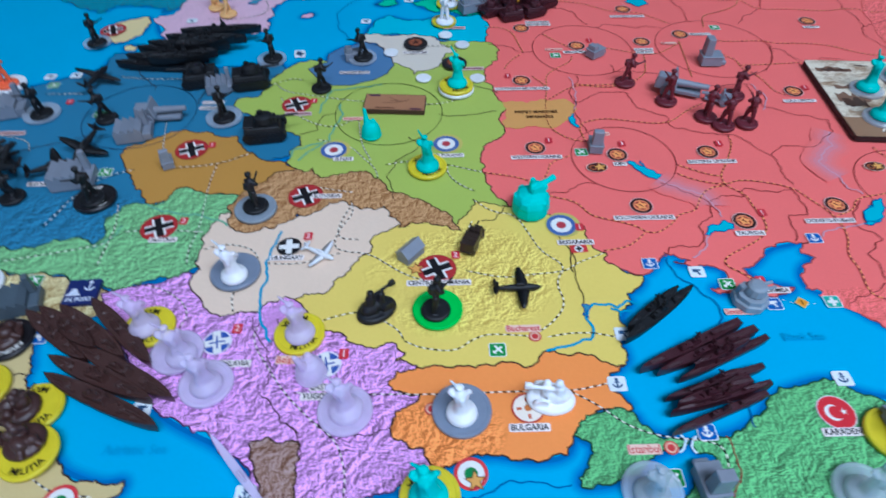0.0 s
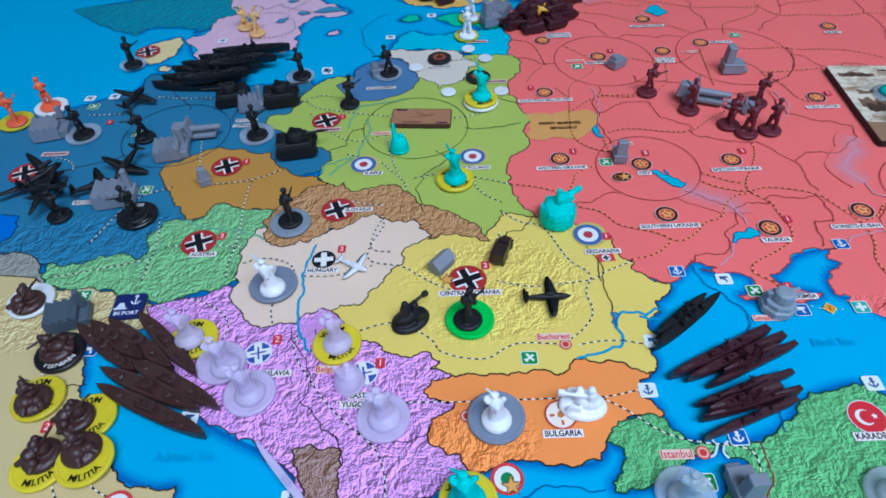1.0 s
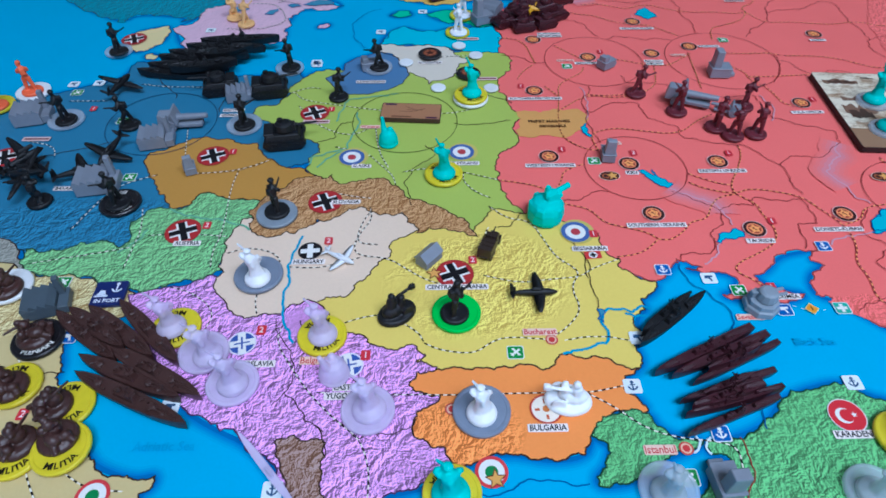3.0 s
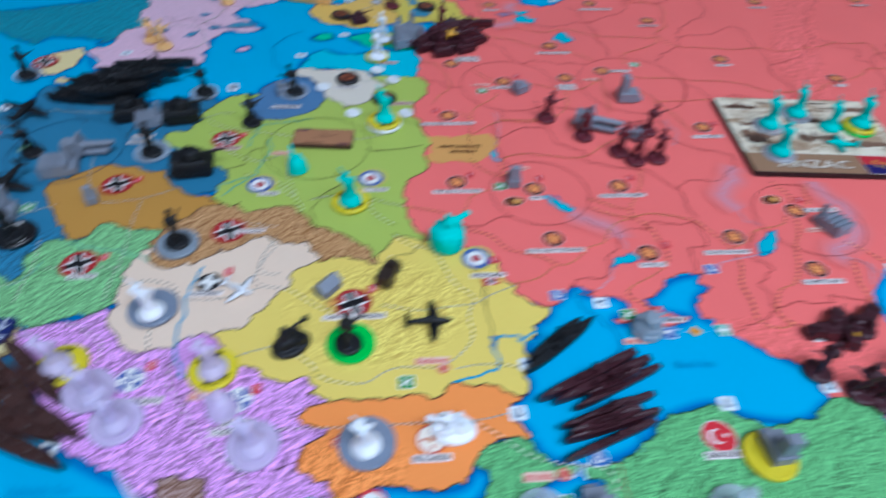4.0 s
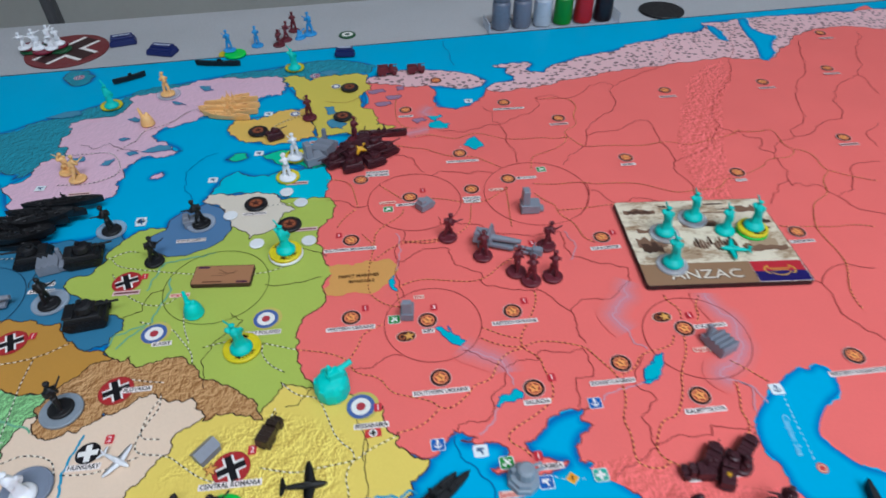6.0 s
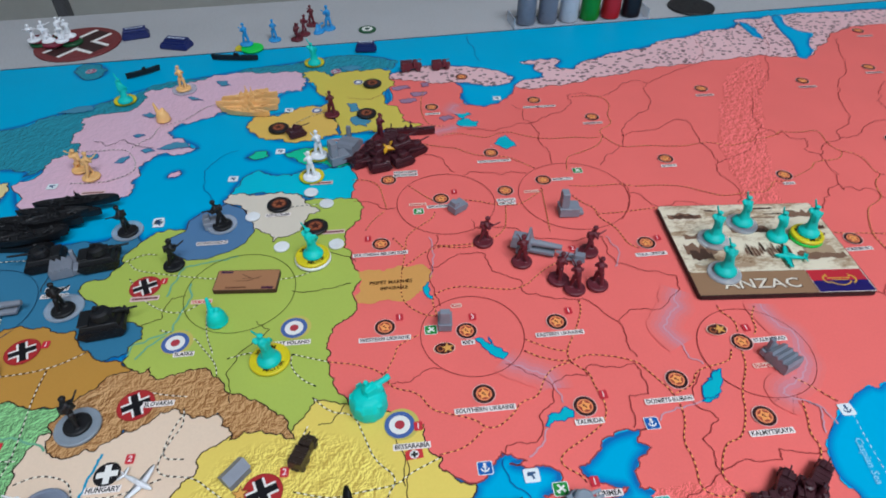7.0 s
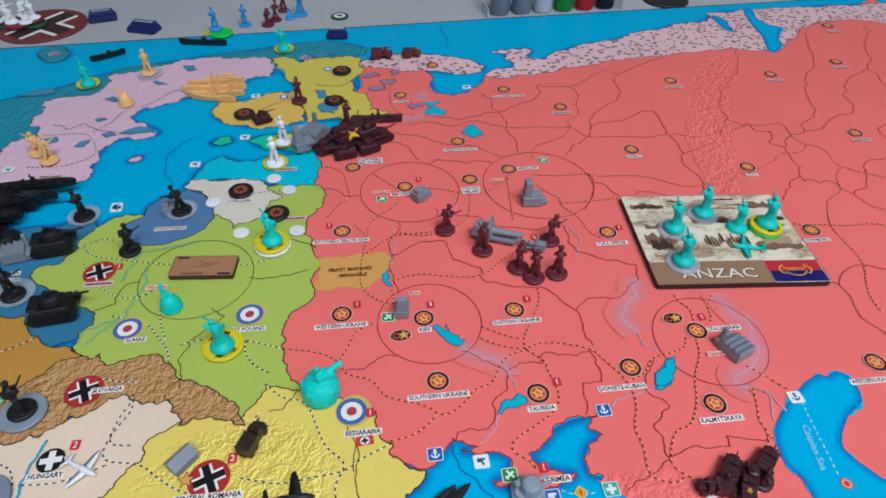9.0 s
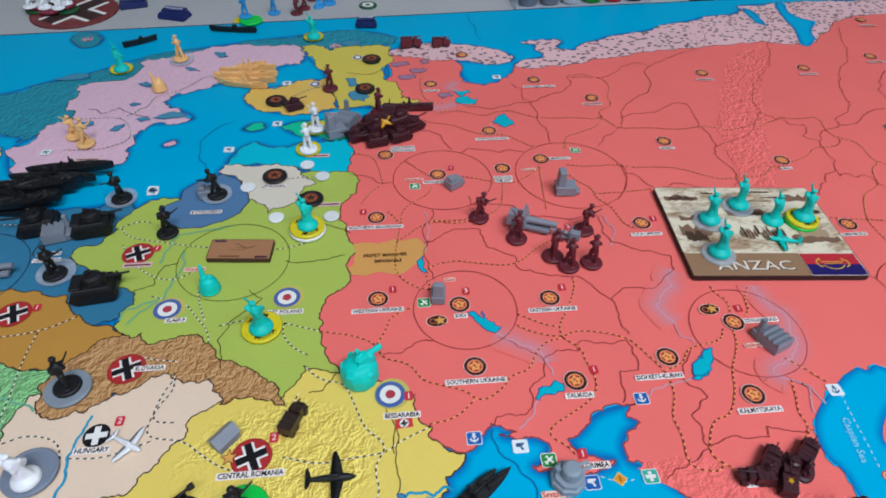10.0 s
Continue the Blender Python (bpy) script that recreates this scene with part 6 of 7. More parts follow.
def cannon(x, y, mat, turn, z=0.0, size=1.0):
    """A long railway gun on a flat carriage."""
    t = thing("toy_cannon", x, y, z, turn, "%s plastic toy heavy gun with a long barrel" % WORDS[mat], "toy gun", "toy guns")
    t.scale = (size, size, size)

    def breech():
        bm = bmesh.new()
        box_into(bm, (0.0085, 0.0070, 0.0060), (0, 0, 0.003), taper=0.8)
        box_into(bm, (0.0012, 0.0100, 0.0072), (0.0046, 0, 0.0046), (0, -14, 0))
        return bevelled(bm, 0.0003)

    def wheel():
        bm = bmesh.new()
        rod_into(bm, (0, -0.0007, 0), (0, 0.0007, 0), 0.0030, n=16)
        rod_into(bm, (0, -0.0011, 0), (0, 0.0011, 0), 0.0010, n=8)
        return bm
    shared_part("gun_carriage", "carriage", mm_box(18, 5, 2), mat, t, (0.004, 0, 0.001))
    shared_part("gun_breech", "breech", breech, mat, t, (-0.004, 0, 0.0026))
    shared_part("gun_barrel", "barrel", mm_rod(17, 1.9, 1.3, 12), mat, t, (-0.001, 0, 0.0056), (0, -1, 0))
    for s in (1, -1):
        shared_part("gun_wheel", "wheel", wheel, mat, t, (-0.002, 0.0046 * s, 0.0030))
    return t


def harbour_fort(x, y, mat, turn, size=1.0):
    """A stepped coastal fort with a twin-gunned turret."""
    t = thing("toy_fort", x, y, 0.0, turn, "%s plastic toy coastal fort with a gun turret" % WORDS[mat], "toy building", "toy buildings")
    t.scale = (size, size, size)

    def plinth():
        bm = bmesh.new()
        lathe_into(bm, [(0.0082, 0), (0.0080, 0.0030), (0.0070, 0.0036), (0.0068, 0.0058)], 8)
        return bevelled(bm, 0.0002)

    def house():
        bm = bmesh.new()
        lathe_into(bm, [(0.0048, 0), (0.0050, 0.0012), (0.0042, 0.0044), (0.0030, 0.0052)], 12)
        box_into(bm, (0.0056, 0.0064, 0.0036), (-0.0012, 0, 0.0020), taper=0.86)
        return bevelled(bm, 0.0002)
    shared_part("fort_plinth", "plinth", plinth, mat, t)
    shared_part("fort_turret", "turret", house, mat, t, (0.0006, 0, 0.0058))
    for s in (1, -1):
        shared_part("fort_gun", "gun_barrel", mm_rod(6.5, 0.9, 0.8), mat, t, (0.0030, 0.0014 * s, 0.0082), (0, 0, 0))
    shared_part("fort_watch", "watch_post", mm_box(2.6, 2.6, 3.4), mat, t, (-0.0046, 0.0028, 0.0058))
    return t


def gun_crew_form(stub=False):
    """A crewed gun on an oval base, facing +x."""
    bm = bmesh.new()
    s = 0.001
    lathe_into(bm, [(7.4 * s, 0), (7.7 * s, 0.6 * s), (7.2 * s, 1.7 * s), (6.4 * s, 2.1 * s)], 26)
    for v in bm.verts:
        v.co.y *= 0.74
    ball_into(bm, (-1.5 * s, 0, 3.6 * s), (9 * s, 6 * s, 5.4 * s))
    rod_into(bm, (-2.5 * s, 0, 3 * s), (-1.6 * s, 0.4 * s, 9 * s), 2.1 * s, 1.7 * s)
    ball_into(bm, (-1.4 * s, 0.4 * s, 10.3 * s), (2.8 * s, 2.8 * s, 3.0 * s))
    rod_into(bm, (1.5 * s, -0.6 * s, 2 * s), (1.8 * s, -0.6 * s, 7.4 * s), 1.8 * s, 1.5 * s)
    ball_into(bm, (1.9 * s, -0.6 * s, 8.6 * s), (2.6 * s, 2.6 * s, 2.7 * s))
    if stub:
        ball_into(bm, (3.6 * s, 1.4 * s, 5.4 * s), (5.0 * s, 4.4 * s, 4.6 * s))
        rod_into(bm, (-3.6 * s, -1.4 * s, 3.0 * s), (-4.2 * s, -1.6 * s, 7.4 * s), 1.6 * s, 1.2 * s)
    else:
        rod_into(bm, (-1.0 * s, 0.8 * s, 7.6 * s), (8.4 * s, 1.2 * s, 9.4 * s), 0.8 * s, 0.55 * s)
        box_into(bm, (2.2 * s, 1.6 * s, 2.2 * s), (7.6 * s, 1.1 * s, 9.3 * s))
    for side in (1, -1):
        rod_into(bm, (3.2 * s, 2.6 * side * s, 3.2 * s), (3.2 * s, 3.6 * side * s, 3.2 * s), 2.3 * s, n=14)
    return melted(bm, 0.00036)


def gun_crew(x, y, mat, turn, z=0.0, size=1.0, stub=False):
    ob = new("toy_gun_crew", formed(("crew", stub), lambda: gun_crew_form(stub), mat))
    ob.matrix_world = Matrix.Translation((x / 1000, y / 1000, GROUND + z / 1000)) @ pose(0, 0, 0, 0, 0, turn) @ Matrix.Scale(size, 4)
    return tagged(ob, "%s plastic toy gun team on an oval base" % WORDS[mat], "toy soldier", "toy soldiers on the map")


def dome_form():
    """A squat tank under a skirted cover, its turret set back, with a stub gun and a thin aerial."""
    bm = bmesh.new()
    s = 0.001
    lathe_into(bm, [(7.6 * s, 0), (8.3 * s, 0.8 * s), (8.7 * s, 3.0 * s), (8.5 * s, 7.0 * s), (7.4 * s, 9.6 * s), (6.2 * s, 11.0 * s), (4.0 * s, 11.8 * s)], 11)
    for a, r, w in ((20, 7.6, 4.4), (95, 7.9, 3.6), (150, 7.4, 4.0), (215, 7.8, 4.6), (290, 7.5, 3.4)):
        box_into(bm, (2.0 * s, w * s, 3.6 * s), (r * math.cos(math.radians(a)) * s, r * math.sin(math.radians(a)) * s, (6.0 + w * 0.5) * s), (0, 0, a), 0.7)
    box_into(bm, (13.0 * s, 9.4 * s, 3.2 * s), (0.8 * s, 0, 8.6 * s), (0, -4, 12), 0.85)
    box_into(bm, (6.6 * s, 6.0 * s, 4.6 * s), (1.8 * s, 0, 13.0 * s), (0, -10, 0), 0.74)
    box_into(bm, (2.6 * s, 5.4 * s, 2.4 * s), (5.4 * s, 0, 13.6 * s), (0, -10, 0), 0.8)
    rod_into(bm, (3.0 * s, 0, 14.0 * s), (11.4 * s, 0.4 * s, 16.0 * s), 1.5 * s, 1.5 * s, 8)
    box_into(bm, (2.4 * s, 2.4 * s, 3.6 * s), (0.4 * s, 1.4 * s, 16.6 * s), (8, -6, 20), 0.8)
    rod_into(bm, (-1.6 * s, -1.0 * s, 13.0 * s), (-2.6 * s, -1.2 * s, 20.5 * s), 0.5 * s, 0.35 * s)
    return melted(bm, 0.00036)


def dome_tank(x, y, mat, turn, z=0.0, size=1.0):
    ob = new("toy_tank", formed("dome", dome_form, mat))
    ob.matrix_world = Matrix.Translation((x / 1000, y / 1000, GROUND + z / 1000)) @ pose(0, 0, 0, 0, 0, turn) @ Matrix.Scale(size, 4)
    return tagged(ob, "%s plastic rounded toy tank with a stub gun" % WORDS[mat], "toy tank", "toy vehicles")


def dark_token(x, y, r=7.6):
    bm = bmesh.new()
    lathe_into(bm, [(r / 1000 - 0.0005, 0), (r / 1000, 0.0004), (r / 1000, 0.0014), (r / 1000 - 0.0006, 0.0018)], 32)
    ob = mesh_object("token", bm, BLACK_CHIP)
    ob.location = (x / 1000, y / 1000, GROUND)
    tagged(ob, "round near-black card token with a dull orange star emblem", "token", "control tokens")
    st = stamp("emblem", 0, 0, [(disc(r * 0.62), (92, 50, 38)), (disc(r * 0.5), (150, 84, 56)), (star_shape(r * 0.48), (70, 34, 28))], z=0.00185, parent=ob)
    return ob


def small_dot(x, y):
    bm = bmesh.new()
    lathe_into(bm, [(0.0042, 0), (0.0045, 0.0003), (0.0045, 0.0009), (0.0041, 0.0012)], 24)
    ob = mesh_object("counter", bm, WHITE_CHIP)
    ob.location = (x / 1000, y / 1000, GROUND)
    return tagged(ob, "small plain white round counter lying on the map", "counter", "white counters")



BROWN_BLACK = plastic("dark_umber_plastic", hexcol(48, 36, 30), 0.34)
LILAC_GREY = plastic("smoky_clear_plastic", hexcol(184, 196, 202), 0.35, thin=0.5)
WORDS[BROWN_BLACK] = "dark umber"
WORDS[LILAC_GREY] = "smoky translucent"


def gold_emblem(x, y, z, size=1.0):
    """A raised gold star lying on a heap."""
    bm = bmesh.new()
    pts = star_shape(7.6, 0.42)
    lo = [bm.verts.new((a / 1000, b / 1000, 0)) for a, b in pts]
    hi = [bm.verts.new((a * 0.94 / 1000, b * 0.94 / 1000, 0.0012)) for a, b in pts]
    peak = bm.verts.new((0, 0, 0.0026))
    bm.faces.new(lo[::-1])
    for i in range(len(pts)):
        bm.faces.new((lo[i - 1], lo[i], hi[i], hi[i - 1]))
        bm.faces.new((hi[i - 1], hi[i], peak))
    bmesh.ops.recalc_face_normals(bm, faces=bm.faces[:])
    ob = mesh_object("gold_token", bm, GOLD)
    ob.matrix_world = Matrix.Translation((x / 1000, y / 1000, GROUND + z / 1000)) @ pose(0, 0, 0, 14, -8, 20) @ Matrix.Scale(size, 4)
    return tagged(ob, "gold plastic star piece resting on maroon pieces", "token")


def sepia_material():
    """An old brown-and-cream photograph: hills, smoke and earth in blotches."""
    m, nt, b = base_material("sepia_photograph", 0.5, 0.3)
    pos = nt.nodes.new("ShaderNodeNewGeometry").outputs["Position"]
    st = nt.nodes.new("ShaderNodeVectorMath")
    st.operation = "MULTIPLY"
    st.inputs[1].default_value = (1, 2.2, 1)
    nt.links.new(pos, st.inputs[0])
    n = noise_node(nt, st.outputs[0], 34, 9, rough=0.78)
    ramp = nt.nodes.new("ShaderNodeValToRGB")
    e = ramp.color_ramp.elements
    e[0].position, e[0].color = 0.30, hexcol(66, 46, 34)
    e[1].position, e[1].color = 0.52, hexcol(226, 214, 190)
    mid = ramp.color_ramp.elements.new(0.40)
    mid.color = hexcol(160, 130, 100)
    nt.links.new(n, ramp.inputs[0])
    nt.links.new(ramp.outputs[0], b.inputs["Base Color"])
    return m


SEPIA = sepia_material()


def prism(pts, h):
    """A flat slab from an outline in mm."""
    bm = bmesh.new()
    lo = [bm.verts.new((x / 1000, y / 1000, 0)) for x, y in pts]
    hi = [bm.verts.new((x / 1000, y / 1000, h / 1000)) for x, y in pts]
    bm.faces.new(lo[::-1])
    bm.faces.new(hi)
    for i in range(len(pts)):
        bm.faces.new((lo[i - 1], lo[i], hi[i], hi[i - 1]))
    bmesh.ops.recalc_face_normals(bm, faces=bm.faces[:])
    return bm


def nation_card(x, y, turn, w, h, thick):
    t = thing("nation_card", x, y, 0, turn, "thick dark-edged card with a sepia photograph, lettered ANZAC", "card")
    part("card_body", prism(round_rect(w, h, 2.0), thick), CARD_EDGE, t)
    strip = h * 0.225
    photo = part("photograph", prism([(a, b + strip / 2) for a, b in round_rect(w - 0.6, h - strip - 0.6, 1.6)], 0.06), SEPIA, t)
    photo.location = (0, 0, thick / 1000)
    y0 = -h / 2 + strip / 2 + 0.3
    zt = thick / 1000 + 0.00008
    split = w * 0.67
    stamp("title_strip", 0, 0, [(rect(split, strip, -w / 2 + split / 2 + 0.3, y0), (150, 116, 88))], z=zt, parent=t)
    word = letters("ANZAC", 10.0, 1.22)
    stamp("title_lettering", 0, 0, [(([(a - w * 0.12 + o, b + y0 - 1.2 + q) for a, b in word[0]], word[1]), (92, 68, 52)) for o, q in ((0.5, -0.5), (0.5, 0.2), (-0.3, -0.4))]
          + [(([(a - w * 0.12, b + y0 - 1.2) for a, b in word[0]], word[1]), (226, 216, 200))], z=zt + 0.00003, parent=t)
    fx, fw = w / 2 - (w - split) / 2 - 0.3, w - split - 0.6
    flag = [(rect(fw, strip, fx, y0), (226, 206, 196)), (rect(fw - 0.9, strip / 2 - 0.4, fx, y0 + strip / 4 - 0.2), (188, 44, 56)), (rect(fw - 0.9, strip / 2 - 0.4, fx, y0 - strip / 4 + 0.2), (34, 26, 96))]
    gold = (206, 160, 66)

    def bow(cx, cy, r, wide, a0, a1):
        arc = [math.radians(a0 + (a1 - a0) * k / 12) for k in range(13)]
        return [(cx + r * math.cos(q), cy + r * math.sin(q)) for q in arc] + [(cx + (r - wide) * math.cos(q), cy + (r - wide) * math.sin(q)) for q in arc[::-1]]
    flag += [(rect(fw * 0.40, 0.7, fx, y0 + 1.8), gold), (bow(fx, y0 + 3.4, fw * 0.24, 0.7, 215, 325), gold), (bow(fx - fw * 0.19, y0 + 0.8, 3.4, 0.9, 95, 260), gold), (bow(fx + fw * 0.19, y0 + 0.8, 3.4, 0.9, -80, 85), gold),
             (rect(fw * 0.30, 0.5, fx, y0 + 0.3), gold), (rect(0.7, 2.4, fx - fw * 0.20, y0 + 3.6), gold), (rect(0.7, 2.4, fx + fw * 0.20, y0 + 3.6), gold)]
    # plain dark shapes of the photograph: vehicles, wings, hills and a far shore
    rng = random.Random(12)
    dark = []
    ph = h - strip

    def ragged(u0, u1, v0, v1, col, n=9, lean=0.0):
        top = [(u0 + (u1 - u0) * k / n, v0 + (v1 - v0) * rng.uniform(0, 0.55) + lean * k / n) for k in range(n + 1)]
        low = [(u0 + (u1 - u0) * k / n, v1 - (v1 - v0) * rng.uniform(0, 0.2) + lean * k / n) for k in range(n, -1, -1)]
        dark.append(([((u - 0.5) * (w - 3), h / 2 - 1.0 - v * (ph - 2)) for u, v in top + low], col))
    deep, mid, soft = (76, 54, 44), (126, 96, 78), (172, 146, 120)
    for box in ((0.02, 0.24, 0.10, 0.22, mid), (0.05, 0.22, 0.13, 0.20, deep), (0.28, 0.36, 0.06, 0.10, deep), (0.60, 0.74, 0.04, 0.08, deep), (0.66, 0.80, 0.14, 0.17, deep), (0.56, 0.72, 0.20, 0.23, mid),
                (0.80, 0.99, 0.08, 0.24, mid), (0.86, 0.99, 0.30, 0.44, deep), (0.38, 0.62, 0.32, 0.46, mid), (0.44, 0.60, 0.38, 0.46, deep), (0.06, 0.26, 0.44, 0.54, mid), (0.03, 0.22, 0.58, 0.78, mid), (0.05, 0.18, 0.66, 0.86, deep),
                (0.18, 0.34, 0.64, 0.70, soft), (0.62, 0.96, 0.48, 0.53, mid), (0.66, 0.84, 0.53, 0.58, deep), (0.70, 0.99, 0.70, 0.88, mid), (0.76, 0.94, 0.62, 0.80, soft), (0.04, 0.40, 0.90, 0.96, soft)):
        ragged(*box)
    for k in range(13):
        u = 0.39 + 0.022 * k
        ragged(u, u + 0.016, 0.58 + rng.uniform(0, 0.08), 0.80 + rng.uniform(-0.05, 0.06), rng.choice((deep, mid, mid)), 3, 0.02)
    tagged(stamp("sepia_printing", 0, 0, dark, z=zt, parent=t), kind="stuff")
    stamp("flag_panel", 0, 0, flag, z=zt, parent=t)
    return t


def order_card(x, y, turn, w, h, thick):
    t = thing("order_card", x, y, 0, turn, "small thick brown card with faint dark printing", "card")
    part("card_body", prism(round_rect(w, h, 1.0), thick), plastic("brown_card_edge", hexcol(70, 42, 32), 0.6), t)
    bars = [(rect(w - 0.8, h - 0.8), (166, 118, 84)), (rect(6.5, 1.6, -w / 2 + 5, h / 2 - 1.6), (70, 40, 70)), (rect(6.5, 1.6, w / 2 - 5, -h / 2 + 1.6), (70, 30, 60)), (rect(11, 1.2, -w / 2 + 12, -h / 2 + 1.9), (110, 70, 50)),
            (rect(9, 0.5, 2, 1.0), (120, 84, 60)), (rect(7, 0.5, -3, -0.8), (120, 84, 60)), (turned(rect(8, 0.5, 4, -1), 25), (110, 74, 54)), (turned(rect(6, 0.5, -2, 2), -30), (110, 74, 54))]
    stamp("printing", 0, 0, bars, z=thick / 1000 + 0.00004, parent=t)
    return t


def port_tile(x, y, turn, w):
    t = thing("port_tile", x, y, 0, turn, "square navy blue card tile lettered IN PORT", "tile")
    part("tile_body", prism(round_rect(w, w, 0.8), 1.4), NAVY, t)
    hill = [(-5, -1.0), (-1.0, -1.0), (-2.0, 1.6), (-3.8, 1.6)]
    fluke = [(2.2 * math.cos(math.radians(a)) + 2.6, 2.2 * math.sin(math.radians(a)) + 2.6) for a in range(190, 351, 16)] + [(1.5 * math.cos(math.radians(a)) + 2.6, 1.5 * math.sin(math.radians(a)) + 2.6) for a in range(350, 189, -16)]
    word = letters("IN PORT", 2.7)
    white = (214, 220, 232)
    stamp("printing", 0, 0, [(hill, white), (rect(5.6, 0.9, -3.0, -1.5), white), (fluke, white), (rect(0.6, 4.2, 2.6, 2.6), white), (circle_points(2.6, 4.9, 0.8, 12), white), (([(a + 0.2, b - 4.2) for a, b in word[0]], word[1]), white)], z=0.00144, parent=t)
    return t


# ---- black army ----
chip(-195.9, 214.2, CLEAR_CHIP, r=8.6)
soldier(-194.1, 210.2, BLACK, 20, "rifle", z=2.05)
chip(-83.2, 181.8, CLEAR_CHIP, r=9)
soldier(-81.9, 179.0, BLACK, 200, "rifle", z=2.05)
chip(-28.1, 177.5, CLEAR_CHIP, r=9)
soldier(-27.2, 174.8, BLACK, 190, "run", z=2.05)
soldier(-51.9, 145.8, BLACK, 20, "run")
chip(-103.7, 122.0, CLEAR_CHIP)
soldier(-102.8, 118.9, BLACK, 10, "rifle", z=2.05)
chip(-204.0, 136.3, CLEAR_CHIP)
soldier(-202.1, 133.0, BLACK, 200, "rifle", z=2.05)
soldier(-167.2, 127.9, BLACK, 190, "run")
soldier(-194.2, 66.3, BLACK, 100, "kneel")
chip(-154.8, 60.9, BLACK_CHIP, word="PANZER", ink_col=(220, 216, 210))
soldier(-154.4, 58.6, BLACK, 190, "rifle", z=2.05)
chip(-78.9, 45.8, PALE_GREY)
soldier(-78.5, 45.8, BLACK, 60, "rifle", z=2.05)
chip(-0.9, -21.3, GREEN_CHIP, r=10)
soldier(-1.8, -22.8, BLACK, 20, "rifle", z=2.05)
tank(-92.6, 155.7, BLACK, 6, size=1.3)
tank(-79.7, 104.5, BLACK, 4, size=1.35)
tank(-122.1, 160.7, BLACK, 188, size=1.25)
truck(17.7, 13.6, BROWN_BLACK, 62, size=0.72)
gun_crew(-25.0, -18.9, BLACK, 30, size=1.12)
fighter(32.7, -14.5, BLACK, -4, size=0.86)
fighter(-181.2, 164.5, BLACK, 75, z=3, tilt=(12, 0), size=1.05)
fighter(-168.9, 99.4, BLACK, 250, z=3, tilt=(-15, 10))
fighter(-209.7, 94.2, BLACK, 40, z=4, engines=2, tilt=(14, -8))
fighter(-200.0, 78.4, BLACK, 170, z=7, engines=2, tilt=(-10, 10))
fighter(-180.1, 83.6, BLACK, 20, z=2, tilt=(8, 0))
fighter(-214.2, 87.7, BLACK, 120, z=2, engines=2)
ship(-175.7, 182.2, -120.9, 174.4, BLACK, z=0, beam=8)
ship(-169.8, 187.8, -119.7, 180.4, BLACK, z=1.5, beam=8)
ship(-164.4, 193.7, -114.9, 185.6, BLACK, z=3, beam=8)
ship(-158.2, 198.4, -108.2, 189.5, BLACK, z=4, beam=8)
ship(-148.3, 202.8, -98.2, 195.3, BLACK, z=5, beam=8)
ship(-140.2, 207.1, -90.4, 208.6, BLACK, z=5.5, beam=8)
ship(-152.7, 174.8, -113.1, 177.9, BLACK, z=6, beam=8)
ship(-139.7, 186.8, -104.7, 195.0, BLACK, z=7, beam=8)
ship(-123.1, 393.3, -97.4, 405.9, BLACK, plain=True, beam=2.6)
ship(-55.5, 419.6, -14.7, 408.7, BLACK, plain=True, beam=3.0)
ship(265.6, -58.6, 257.4, -91.0, BLACK, plain=True, beam=3.4)
ship(70.1, -40.1, 96.3, -22.1, BLACK, beam=4.2)
ship(67.0, -44.6, 102.6, -22.7, BLACK, beam=5)
# ---- maroon army ----
soldier(123.9, 132.9, MAROON, -12, "run")
soldier(141.2, 111.9, MAROON, 90, "rifle")
soldier(157.0, 94.7, MAROON, 30, "rifle")
soldier(163.3, 86.0, MAROON, 80, "rifle")
soldier(181.2, 113.1, MAROON, 0, "run")
soldier(176.5, 86.7, MAROON, 70, "rifle")
soldier(44.4, 299.4, MAROON, 100, "rifle")
soldier(185.9, -58.4, MAROON_DARK, 160, "rifle")
soldier(197.1, -69.9, MAROON_DARK, 140, "run")
soldier(210.4, -70.8, MAROON_DARK, 130, "rifle")
soldier(214.2, -80.2, MAROON_DARK, 160, "run")
soldier(226.7, -74.2, MAROON_DARK, 160, "rifle")
soldier(204.0, -74.9, MAROON_DARK, 120, "run")
soldier(77.4, 259.1, MAROON, 60, "rifle")
soldier(222.3, -62.6, MAROON_DARK, 150, "rifle")
tank(60.4, 229.0, MAROON_DARK, 205, size=0.95)
tank(72.5, 221.0, MAROON_DARK, 190, size=0.95)
tank(88.4, 224.6, MAROON_DARK, 20, size=0.95)
tank(99.0, 236.0, MAROON_DARK, 30, size=0.95)
tank(68.0, 241.0, MAROON_DARK, 60, size=0.95)
tank(90.0, 236.0, MAROON_DARK, 15, z=6, size=0.95, tilt=(6, -8))
tank(78.2, 234.7, MAROON_DARK, 140, size=0.95)
tank(74.0, 230.0, MAROON_DARK, 215, z=7, size=0.95, tilt=(-6, 6))
truck(84.0, 250.0, MAROON_DARK, 80)
tank(17.3, 275.2, MAROON_DARK, 20, size=0.8)
truck(198.0, -41.4, MAROON_DARK, 168, size=0.66)
truck(207.0, -36.4, MAROON_DARK, 46, size=0.68)
truck(223.8, -35.6, MAROON_DARK, 38, size=0.68)
tank(214.6, -39.6, MAROON_DARK, 40, size=0.68)
gun_crew(203.4, -40.0, MAROON_DARK, 30, size=0.8, stub=True)
gun_crew(219.6, -41.4, MAROON_DARK, 50, size=0.75, stub=True)
truck(209.2, -45.0, MAROON_DARK, 60, size=0.66)
gun_crew(239.6, -82.2, MAROON_DARK, 60, stub=True)
truck(115.2, 364.8, MAROON, 0, size=0.85)
